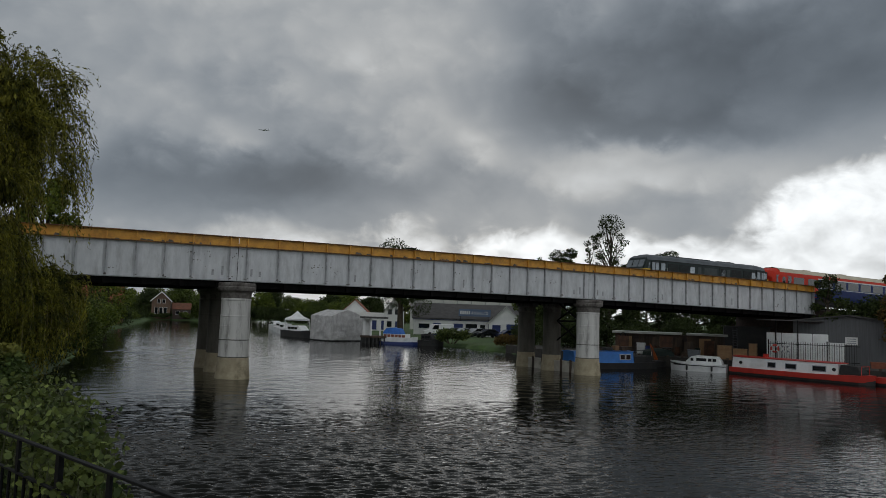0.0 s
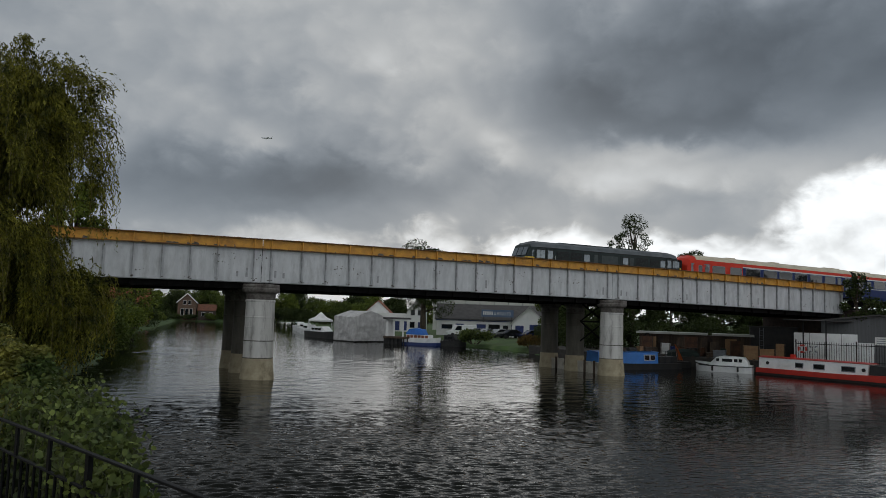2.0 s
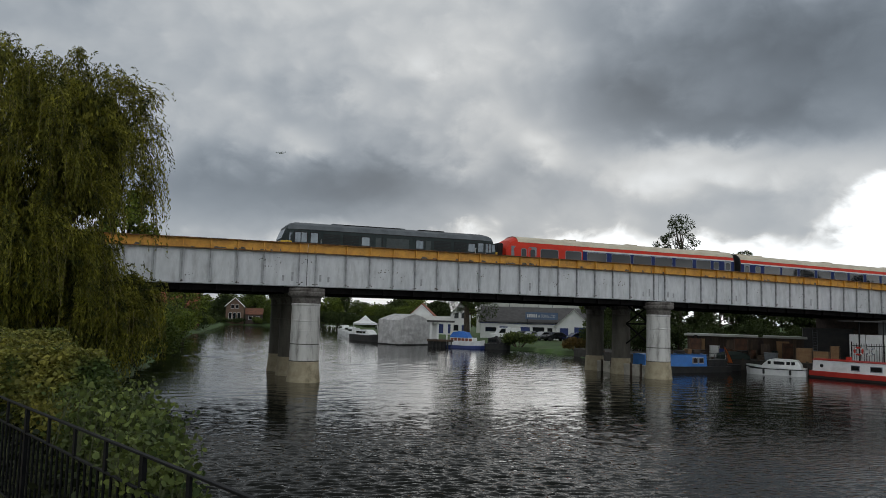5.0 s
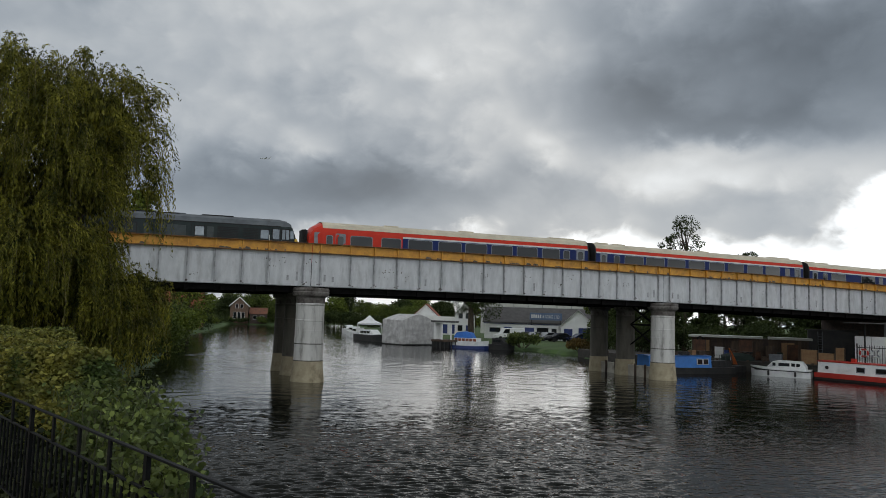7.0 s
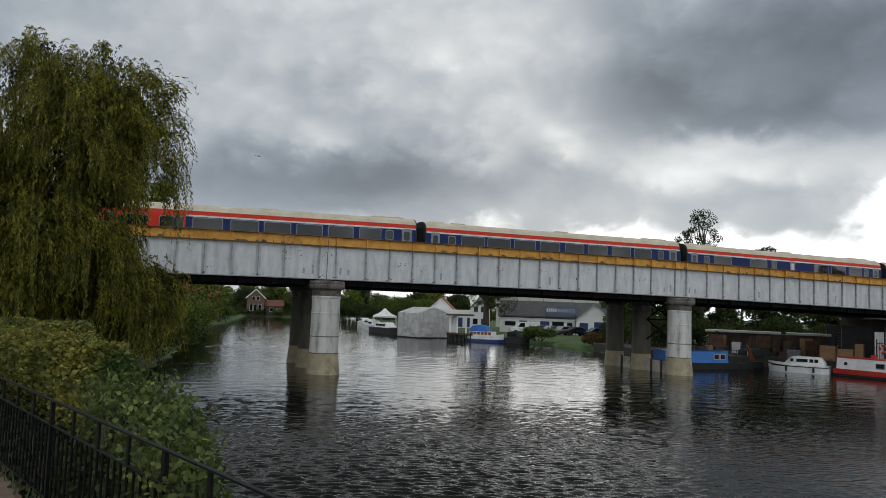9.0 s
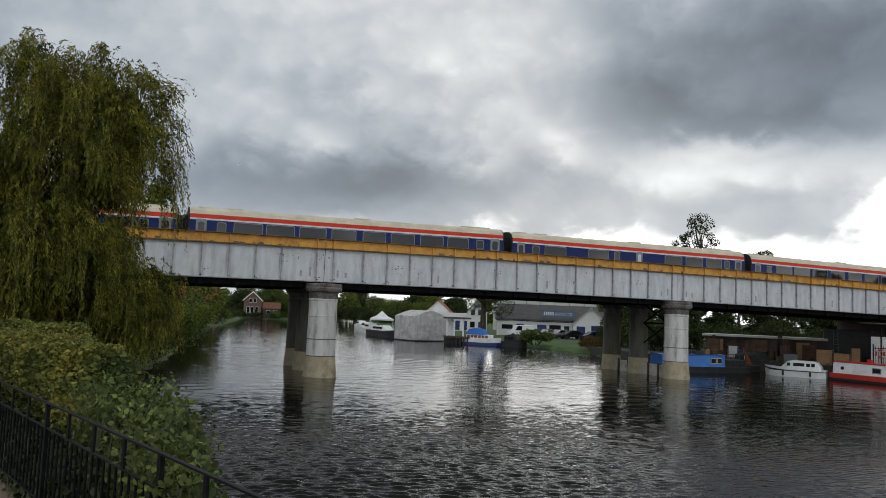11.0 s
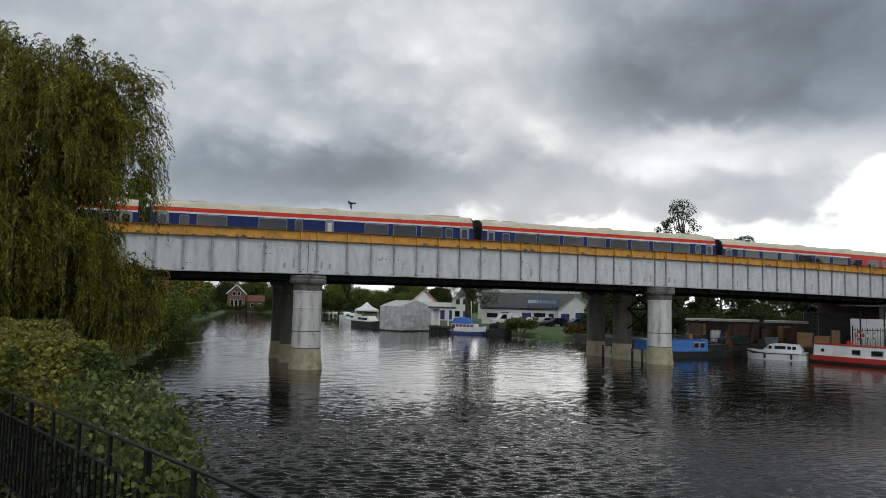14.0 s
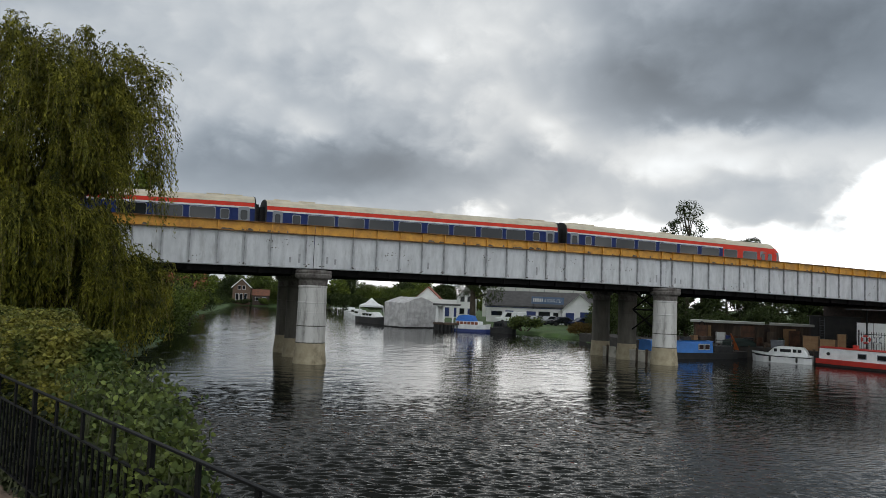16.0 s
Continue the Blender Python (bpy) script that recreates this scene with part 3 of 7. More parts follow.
def pane(name, x0, x1, z0, z1, out, material, parents, label="", thick=0.02):
    """An upright plate with cut corners on each side of a vehicle, one part a side; returns both."""
    c = min(0.08, (z1 - z0) * 0.2, (x1 - x0) * 0.2)
    made = []
    for s, parent in zip((-1, 1), parents if isinstance(parents, list) else [parents] * 2):
        bm = bmesh.new()
        rim = [(x0 + c, z0), (x1 - c, z0), (x1, z0 + c), (x1, z1 - c), (x1 - c, z1), (x0 + c, z1), (x0, z1 - c), (x0, z0 + c)]
        a = [bm.verts.new((x, s * (half_width(z) + out), z)) for x, z in rim]
        b = [bm.verts.new((x, s * (half_width(z) + out - thick), z)) for x, z in rim]
        bm.faces.new(a)
        for i in range(8):
            bm.faces.new((a[i], a[(i + 1) % 8], b[(i + 1) % 8], b[i]))
        made.append(part(name, bm, material, parent, label))
    return made


def bogie(parent, x):
    bm = bmesh.new()
    box(bm, x - 1.75, x + 1.75, -1.1, 1.1, 0.42, 0.72)
    box(bm, x - 0.35, x + 0.35, -1.2, 1.2, 0.3, 0.85)
    b = part("bogie", bm, BLACK, parent)
    for dx in (-1.3, 1.3):
        for y in (-0.75, 0.75):
            bm = bmesh.new()
            lathe(bm, [(0.2, -0.07), (0.46, -0.07), (0.46, 0.05), (0.50, 0.07)], 20)
            m = pose(x + dx, y, 0.5, 90, 0, 0)
            for v in bm.verts:
                v.co = m @ v.co
            part("wheel", bm, BLACK, b)


PLAIN = [(3.1, 5.0), (5.2, 7.1), (7.4, 9.25), (9.6, 11.35), (11.8, 13.5), (13.85, 15.65), (16.05, 17.85), (18.15, 19.85)]
BUFFET = [(3.1, 5.0), (7.0, 8.9), (9.4, 9.95), (14.3, 16.05), (16.4, 18.2), (18.55, 20.2)]
CAB = [(3.25, 4.87), (5.5, 7.0), (7.5, 9.4), (9.85, 11.7), (12.0, 13.8), (14.15, 15.95), (16.3, 18.1), (18.5, 20.1)]


def coach(windows, cab, label, buffet=False):
    """A coach 23 m long, its front end at x = 0; cab adds a driving cab there."""
    ob = thing("train_coach", pose(0, 0, 0), label, "train coach", "coaches of the train")
    x0, x1 = 0.3, 22.72
    bm = bmesh.new()
    if cab:
        secs = [section(0.42, -0.10, squeeze=0.9, drop=0.75), section(0.75, -0.02, squeeze=0.97, drop=0.32), section(1.25, 0, drop=0.06), section(2.0)]
        loft(bm, secs + [section(x1)])
    else:
        loft(bm, [section(x0, -0.06), section(x0 + 0.06), section(x1 - 0.06), section(x1, -0.06)])
    part("body", bm, BLUE, ob, "blue coach body")
    lo = 1.9 if cab else x0 + 0.08
    bm = bmesh.new()
    start = 7.1 if cab else lo
    side_strip(bm, start, x1 - 0.08, 2.99, 3.10)
    side_strip(bm, start, x1 - 0.08, 2.06, 2.12)
    part("stripe", bm, STRIPE, ob, "white waist and cantrail lines")
    bm = bmesh.new()
    side_strip(bm, lo, x1 - 0.08, 3.10, 3.36)
    if cab:
        side_strip(bm, 1.95, 7.1, 1.1, 2.12)
        side_strip(bm, 1.95, 7.1, 2.12, 2.95)
        side_strip(bm, 1.95, 7.1, 2.95, 3.10)
    part("red_band", bm, RED, ob, "bright red band" if not cab else "bright red cab side and band")
    if cab:
        bm = bmesh.new()
        loft(bm, [section(0.40, -0.09, squeeze=0.9, drop=0.75), section(0.74, -0.008, squeeze=0.97, drop=0.32), section(1.25, 0.006, drop=0.06), section(1.96, 0.006)])
        nose = part("cab_nose", bm, RED, ob, "red moulded cab end")
        bm = bmesh.new()
        for s in (-1, 1):
            vs = [bm.verts.new(v) for v in ((0.36, s * 0.52, 2.25), (0.36, s * 1.08, 2.25), (0.58, s * 1.10, 2.95), (0.55, s * 0.52, 2.98))]
            vt = [bm.verts.new(v.co + Vector((0.05, 0, 0))) for v in vs]
            bm.faces.new(vs)
            for i in range(4):
                bm.faces.new((vs[i], vs[(i + 1) % 4], vt[(i + 1) % 4], vt[i]))
        part("windscreen", bm, DARK_GLASS, nose)
        for s in (-1, 1):
            bm = bmesh.new()
            vs = [bm.verts.new((x, s * half_width(z) * 0.985, z)) for x, z in ((0.72, 2.2), (1.12, 2.2), (1.12, 3.05), (0.72, 3.05))]
            bm.faces.new(vs)
            part("cab_window", bm, FRAME_GREY, nose)
        bm = bmesh.new()
        box(bm, 0.05, 0.42, -0.5, 0.5, 1.0, 3.25)
        for i in range(3):
            box(bm, 0.1 + 0.09 * i, 0.13 + 0.09 * i, -0.54, 0.54, 1.0, 3.29)
        part("gangway", bm, BLACK, ob, "black rubber gangway bellows")
    else:
        bm = bmesh.new()
        box(bm, 0.0, 0.32, -0.62, 0.62, 1.0, 3.35)
        for i in range(3):
            box(bm, 0.04 + 0.1 * i, 0.07 + 0.1 * i, -0.66, 0.66, 1.0, 3.39)
        part("gangway", bm, BLACK, ob)
    bm = bmesh.new()
    box(bm, 22.7, 23.02, -0.62, 0.62, 1.0, 3.35)
    for i in range(3):
        box(bm, 22.75 + 0.1 * i, 22.78 + 0.1 * i, -0.66, 0.66, 1.0, 3.39)
    part("gangway", bm, BLACK, ob)
    bm = bmesh.new()
    loft(bm, [section(22.66, 0.012), section(22.745, 0.0)])
    part("end_panel", bm, BLACK, ob, "black coach end")
    if not cab:
        bm = bmesh.new()
        loft(bm, [section(0.275, 0.0), section(0.36, 0.012)])
        part("end_panel", bm, BLACK, ob, "black coach end")
    # the roof is a skin of its own, with vents
    bm = bmesh.new()
    roof_x = (1.3, x1 - 0.05) if cab else (x0 + 0.05, x1 - 0.05)
    arc = [(1.30, 3.36)] + SIDE[4:]
    ring = [(-y, z) for y, z in arc] + [(y, z) for y, z in reversed(arc)]
    vs = [[bm.verts.new((x, y * 1.004, z + 0.008)) for y, z in ring] for x in roof_x]
    for i in range(len(ring) - 1):
        bm.faces.new((vs[0][i], vs[0][i + 1], vs[1][i + 1], vs[1][i]))
    roof = part("roof", bm, CREAM, ob, "cream grey roof streaked with dirt")
    for x in ([21.4, 20.2, 6.5, 12.5] if cab else [1.5, 3.2, 21.4, 20.2, 12.0]):
        bm = bmesh.new()
        box(bm, x - 0.55, x + 0.55, -0.5, 0.5, 3.84, 3.95)
        part("roof_vent", bm, CREAM, roof, bevel=0.02)
    # windows in pale frames, seats behind them as a light row
    for a, b in windows:
        f = pane("window", a, b, 2.16, 2.96, 0.008, FRAME_GREY, ob)
        pane("pane", a + 0.05, b - 0.05, 2.205, 2.915, 0.014, DARK_GLASS if cab and a < 4 else COACH_GLASS, f)
    doors = [(2.2, 2.92), (21.6, 22.35)] if cab else [(0.75, 1.42), (21.6, 22.35)]
    if buffet:
        doors.append((11.5, 12.1))
    for a, b in doors:
        d = pane("door", a, b, 1.1, 3.05, 0.012, FRAME_GREY, ob, "grey plug door")
        pane("pane", a + 0.16, b - 0.16, 2.22, 2.85, 0.018, STRIPE if buffet and 11 < a < 12 else COACH_GLASS, d)
    for a, b in ([(1.55, 2.02), (20.4, 21.0)] if cab else [(2.05, 2.65), (20.45, 21.05)]):
        f = pane("window", a, b, 2.2, 2.9, 0.010, FRAME_GREY, ob)
        pane("pane", a + 0.05, b - 0.05, 2.25, 2.85, 0.016, COACH_GLASS, f)
    for x in (3.6, 19.4):
        bogie(ob, x)
    bm = bmesh.new()
    box(bm, 6.5, 16.5, -1.15, 1.15, 0.35, 0.96)
    part("underframe", bm, BLACK, ob, bevel=0.04)
    return ob


def locomotive():
    """A small electro-diesel with a cab at each end, 16.4 m long."""
    ob = thing("locomotive", pose(0, 0, 0), "dark grey diesel locomotive with yellow cab ends hauling coaches", "locomotive")
    prof = [(1.28, 0.95), (1.32, 1.3), (1.32, 2.75), (1.30, 3.2), (1.13, 3.52), (0.8, 3.68), (0.4, 3.76)]

    def sec(x, sq=1.0, top=3.9, grow=0.0):
        pts = [(y * sq + grow, min(z, top) + (grow if z > 3.3 else 0)) for y, z in prof]
        return [(x, -y, z) for y, z in pts] + [(x, y, z) for y, z in reversed(pts)]

    L = 16.4
    ends = [(0.02, 0.84, 2.35), (0.16, 0.92, 2.5), (0.46, 0.955, 3.38), (0.70, 0.98, 3.6), (1.15, 1.0, 3.9)]
    bm = bmesh.new()
    loft(bm, [sec(x, s, t) for x, s, t in ends] + [sec(L - x, s, t) for x, s, t in reversed(ends)])
    part("body", bm, LOCO_SIDE, ob)
    bm = bmesh.new()
    arc = prof[3:]
    ring = [(-y, z) for y, z in arc] + [(y, z) for y, z in reversed(arc)]
    rows = [[bm.verts.new((x, y * s * 1.006, min(z, t) + 0.012)) for y, z in ring]
            for x, s, t in ((0.5, 0.96, 3.42), (0.72, 0.98, 3.62), (1.15, 1.0, 3.9), (2.7, 1.0, 3.9), (13.7, 1.0, 3.9), (L - 1.15, 1.0, 3.9), (L - 0.72, 0.98, 3.62), (L - 0.5, 0.96, 3.42))]
    for a, b in zip(rows, rows[1:]):
        for i in range(len(ring) - 1):
            bm.faces.new((a[i], a[i + 1], b[i + 1], b[i]))
    roof = part("roof", bm, LOCO_ROOF, ob, "paler grey domed roof", True)
    for x, w in ((6.3, 0.8), (11.2, 1.8), (4.2, 0.9), (8.6, 1.2)):
        bm = bmesh.new()
        box(bm, x - w / 2, x + w / 2, -0.45, 0.45, 3.74, 3.83)
        part("roof_hatch", bm, LOCO_ROOF, roof, bevel=0.02)

    def plate(name, x0, x1, z0, z1, m, parents, out=0.01):
        made = []
        for s, parent in zip((-1, 1), parents if isinstance(parents, list) else [parents] * 2):
            bm = bmesh.new()
            box(bm, x0, x1, s * 1.28, s * (1.325 + out), z0, z1)
            made.append(part(name, bm, m, parent))
        return made

    for flip in (0, 1):
        X = (lambda v: v) if not flip else (lambda v: L - v)

        def span(a, b):
            return (X(a), X(b)) if not flip else (X(b), X(a))

        d0, d1, w0, w1, q0, q1 = (1.95, 2.68, 1.0, 1.8, 0.62, 0.9) if not flip else (1.15, 1.82, 0.62, 1.08, 0.3, 0.54)
        a, b = span(d0, d1)
        door = plate("cab_door", a, b, 1.1, 3.15, LOCO_SIDE, ob, 0.014)
        plate("door_seal", a + 0.06, b - 0.06, 2.28, 3.07, BLACK, door, 0.017)
        plate("pane", a + 0.12, b - 0.12, 2.34, 3.0, CAB_GLASS, door, 0.022)
        a, b = span(w0, w1)
        sur = plate("window_surround", a - 0.06, b + 0.06, 2.28, 3.07, BLACK, ob, 0.006)
        plate("pane", a, (a + b) / 2 - 0.03, 2.34, 3.0, CAB_GLASS, sur, 0.014)
        plate("pane", (a + b) / 2 + 0.03, b, 2.34, 3.0, CAB_GLASS, sur, 0.014)
        a, b = span(q0, q1)
        for s in (-1, 1):
            bm = bmesh.new()
            box(bm, a, b, s * 1.2, s * 1.292, 2.42, 2.95)
            part("quarter_light", bm, CAB_GLASS, ob)
        bm = bmesh.new()
        for s in (-1, 1):
            tube(bm, [(X(d1 + 0.1), s * 1.37, 1.2), (X(d1 + 0.1), s * 1.37, 2.6)], 0.018, 6)
            tube(bm, [(X(d0 - 0.05), s * 1.37, 1.2), (X(d0 - 0.05), s * 1.37, 2.3)], 0.018, 6)
        part("handrail", bm, STRIPE, ob, "pale grab rails beside the cab door")
        # raked windscreens above a yellow warning panel
        bm = bmesh.new()
        for y0, y1 in ((-1.08, -0.42), (-0.34, 0.34), (0.42, 1.08)):
            q = [bm.verts.new((X(x), y, z)) for x, y, z in ((0.14, y0, 2.56), (0.14, y1, 2.56), (0.40, y1, 3.22), (0.40, y0, 3.22))]
            bm.faces.new(q)
        for v in bm.verts:
            v.co.x += -0.02 if not flip else 0.02
        part("windscreen", bm, CAB_GLASS, ob)
        bm = bmesh.new()
        x0, x1 = sorted((X(-0.03), X(0.06)))
        box(bm, x0, x1, -1.08, 1.08, 1.15, 2.36)
        for s in (-1, 1):
            xa, xb = sorted((X(0.05), X(0.22 if flip else 0.85)))
            box(bm, xa, xb, s * 1.10, s * 1.30, 1.15, 2.42)
        part("warning_panel", bm, LOCO_YELLOW, ob, "yellow cab front panel", bevel=0.03)
        bm = bmesh.new()
        xa, xb = sorted((X(-0.25), X(0.1)))
        box(bm, xa, xb, -1.1, 1.1, 0.75, 1.05)
        for s in (-0.85, 0.85):
            xa, xb = sorted((X(-0.5), X(-0.2)))
            box(bm, xa, xb, s - 0.2, s + 0.2, 0.85, 1.2)
        part("buffer_beam", bm, BLACK, ob)
    # bodyside grilles, each a frame full of slats
    for x0, x1 in ((2.95, 4.1), (4.35, 5.45), (11.15, 12.45), (12.75, 13.75)):
        g = plate("grille", x0, x1, 2.3, 2.98, BLACK, ob)
        for i in range(6):
            plate("slat", x0 + 0.03, x1 - 0.03, 2.34 + i * 0.105, 2.38 + i * 0.105, LOCO_SIDE, g, 0.018)
    for x0, x1 in ((5.68, 6.25), (9.75, 10.3), (13.9, 14.42)):
        w = plate("window", x0 - 0.05, x1 + 0.05, 2.28, 2.98, BLACK, ob, 0.006)
        plate("pane", x0, x1, 2.34, 2.92, CAB_GLASS, w, 0.012)
    for x0, x1 in ((6.7, 7.1), (7.5, 9.2), (10.5, 10.9)):
        plate("access_panel", x0, x1, 2.0, 2.95, LOCO_PANEL, ob, 0.008)
    bm = bmesh.new()
    for s in (-1, 1):
        box(bm, 1.2, L - 1.2, s * 1.24, s * 1.325, 3.18, 3.23)
    part("gutter", bm, BLACK, ob, "dark rain gutter under the roof")
    bm = bmesh.new()
    for x0, x1 in ((4.6, 8.8), (10.2, 12.2)):
        box(bm, x0, x1, -0.62, 0.62, 3.72, 3.80)
    part("roof_grid", bm, BLACK, roof, "dark raised roof grid")
    for x in (7.2, 9.5):
        plate("panel_seam", x, x + 0.03, 1.3, 3.1, BLACK, ob, 0.005)
    for x in (3.2, 13.2):
        bogie(ob, x)
    bm = bmesh.new()
    box(bm, 5.4, 11.0, -1.2, 1.2, 0.3, 0.96)
    part("underframe", bm, BLACK, ob, bevel=0.05)
    return ob


def track_pose(s, turned=False):
    """A point on the near track, s metres along the bridge; turned faces it the other way."""
    dz = (sag(s + 1) - sag(s - 1)) / 2
    return BRIDGE @ pose(s, 2.7, RAIL - sag(s), 0, math.degrees(math.atan(dz)) * (-1 if turned else 1), 180 if turned else 0)


loco = locomotive()
coaches = [coach(CAB, True, "red and blue driving coach with cream roof, behind the locomotive"),
           coach(PLAIN, False, "blue passenger coach with red and white stripes and cream roof"),
           coach(BUFFET, False, "blue buffet coach with few windows and red stripe", True)]
coaches.insert(1, copy_thing(coaches[1], pose(0, 0, 0)))
coaches[2], coaches[3] = coaches[3], coaches[2]
coaches.append(copy_thing(coaches[0], pose(0, 0, 0)))
coaches[4]["label"] = "red and blue driving coach at the rear of the train"


def train_front(t):
    """Where the locomotive's rear coupling stands on the bridge, t seconds in."""
    return 52.59 - 7.2832 * t - 0.0442 * t * t + 0.000675 * t ** 3


# ---- plants ----
WILLOW_LEAF = leaf_mat("willow_leaf", (0.25, 0.235, 0.03), (0.036, 0.045, 0.009), 1.5, 0.3)
HEDGE_LEAF = leaf_mat("hedge_leaf", (0.24, 0.22, 0.046), (0.055, 0.085, 0.022), 3.2)
FRESH_LEAF = leaf_mat("fresh_leaf", (0.17, 0.21, 0.03), (0.06, 0.09, 0.016), 0.6)
SHRUB_LEAF = leaf_mat("shrub_leaf", (0.15, 0.185, 0.046), (0.034, 0.055, 0.018), 3.0)
TREE_LEAF = leaf_mat("tree_leaf", (0.055, 0.075, 0.020), (0.028, 0.042, 0.013), 0.25)
LIGHT_LEAF = leaf_mat("light_tree_leaf", (0.115, 0.15, 0.03), (0.055, 0.08, 0.018), 0.4)
# leaves near black: the shadow behind the railing is in their colour
SHADED_LEAF = leaf_mat("shaded_leaf", (0.034, 0.046, 0.013), (0.008, 0.012, 0.005), 2.5, 0.1)
RUST_LEAF = leaf_mat("autumn_leaf", (0.16, 0.10, 0.03), (0.08, 0.06, 0.02), 0.5)
BARK = mat("bark", (0.085, 0.065, 0.045), (0.045, 0.035, 0.025), 4.0, 0.95, bump=0.03, bscale=6, stretch=(1, 1, 0.3))
rng = np.random.default_rng(7)


def leaves_mesh(name, centers, dirs, length, width, material, rounded=False):
    """Many folded leaves of four corners each, or six when rounded: centres, pointing ways, sizes."""
    n = len(centers)
    d = dirs / np.maximum(np.linalg.norm(dirs, axis=1, keepdims=True), 1e-6)
    r = rng.normal(size=(n, 3))
    side = np.cross(d, r)
    side /= np.maximum(np.linalg.norm(side, axis=1, keepdims=True), 1e-6)
    nor = np.cross(d, side)
    ln = (length * rng.uniform(0.7, 1.3, n))[:, None]
    wd = (width * rng.uniform(0.7, 1.3, n))[:, None]
    a, c = centers - d * ln / 2, centers + d * ln / 2 - nor * wd * 0.25
    b, e = centers + side * wd / 2 + nor * wd * 0.2, centers - side * wd / 2 + nor * wd * 0.2
    if rounded:
        b1, b2 = a + d * ln * 0.24 + side * wd * 0.47, c - d * ln * 0.30 + side * wd * 0.42
        e1, e2 = a + d * ln * 0.24 - side * wd * 0.47, c - d * ln * 0.30 - side * wd * 0.42
        corners = [a, b1, b2, c, e2, e1]
    else:
        corners = [a, b, c, e]
    m = len(corners)
    v = np.stack(corners, 1).reshape(-1, 3)
    me = bpy.data.meshes.new(name)
    me.vertices.add(m * n)
    me.vertices.foreach_set("co", v.astype(np.float32).ravel())
    me.loops.add(m * n)
    me.loops.foreach_set("vertex_index", np.arange(m * n, dtype=np.int32))
    me.polygons.add(n)
    me.polygons.foreach_set("loop_start", np.arange(0, m * n, m, dtype=np.int32))
    me.update(calc_edges=True)
    me.materials.append(material)
    return me


def leafy(name, me, parent=None, label=""):
    ob = new(name, me)
    ob.parent = parent
    if label:
        ob["label"] = label
    return tagged(ob, kind="stuff")


def blob_points(n, centres, radii, shell=0.55):
    """Points near the skins of several rough balls."""
    k = rng.integers(0, len(centres), n)
    w = rng.normal(size=(n, 3))
    w /= np.linalg.norm(w, axis=1, keepdims=True)
    rad = shell + (1 - shell) * rng.uniform(0, 1, n) ** 0.6
    rad *= 1 + 0.16 * np.sin(w[:, 0] * 7 + k) * np.cos(w[:, 2] * 6 + 2 * k)
    return np.asarray(centres)[k] + w * np.asarray(radii)[k] * rad[:, None], w


def tree(name, m, height, spread, base, material, label, n=5200, leaf=0.38, clumps=16, seed=1, trunk=0.28):
    """A tapered trunk, forking limbs and a crown of small leaf clumps; base: where the crown begins."""
    local = np.random.default_rng(seed)
    ob = thing(name, m, label, "tree")
    cs, rs = [], []
    bm = bmesh.new()
    lean = local.normal(0, 0.03, 2)
    pts = [(lean[0] * z, lean[1] * z, z) for z in np.linspace(-0.3, height * 0.8, 6)]
    tube(bm, pts, [trunk * (1.15 - 0.17 * i) for i in range(6)], 8)
    for i in range(clumps):
        ang = i * 2.4 + local.uniform(-0.5, 0.5)
        f = (i + 0.5) / clumps
        z = base + (height - base) * (0.12 + 0.8 * f)
        reach = spread * math.sin(math.pi * (0.18 + 0.72 * f)) * local.uniform(0.45, 0.85)
        c = (reach * math.cos(ang), reach * math.sin(ang), z)
        r = spread * local.uniform(0.26, 0.46)
        cs.append(c)
        rs.append((r, r, r * local.uniform(0.6, 0.85)))
        z0 = min(z * 0.75, height * 0.7)
        tube(bm, [(lean[0] * z0, lean[1] * z0, z0), (c[0] * 0.5, c[1] * 0.5, (z0 + z) / 2), c], [trunk * 0.4, trunk * 0.25, 0.02], 5)
    part("trunk", bm, BARK, ob, "dark bark trunk and limbs")
    p, w = blob_points(n, cs, rs, 0.35)
    d = w + rng.normal(0, 0.7, w.shape) - np.array([0, 0, 0.4])
    leafy("crown", leaves_mesh("crown", p, d, leaf, leaf * 0.62, material), ob)
    return ob


def bush(name, m, size, material, label, n=2500, leaf=0.2, seed=3, category="bush"):
    """A low shrub: stems and a rough mass of leaves; size: half extents."""
    local = np.random.default_rng(seed)
    ob = thing(name, m, label, category)
    sx, sy, sz = size
    cs = [(local.uniform(-0.7, 0.7) * sx, local.uniform(-0.7, 0.7) * sy, sz * local.uniform(0.5, 1.25)) for _ in range(12)]
    rs = [(sx * 0.42, sy * 0.5, sz * local.uniform(0.45, 0.75))] * 12
    bm = bmesh.new()
    for c in cs:
        tube(bm, [(c[0] * 0.3, c[1] * 0.3, -0.2), (c[0] * 0.8, c[1] * 0.8, c[2] * 0.6), c], [0.05, 0.035, 0.012], 5)
    tagged(part("stem", bm, BARK, ob), kind="stuff")
    p, w = blob_points(n, cs, rs, 0.3)
    p[:, 2] = np.maximum(p[:, 2], 0.02)
    leafy("foliage", leaves_mesh("foliage", p, w + rng.normal(0, 0.7, w.shape), leaf, leaf * 0.65, material), ob)
    return ob


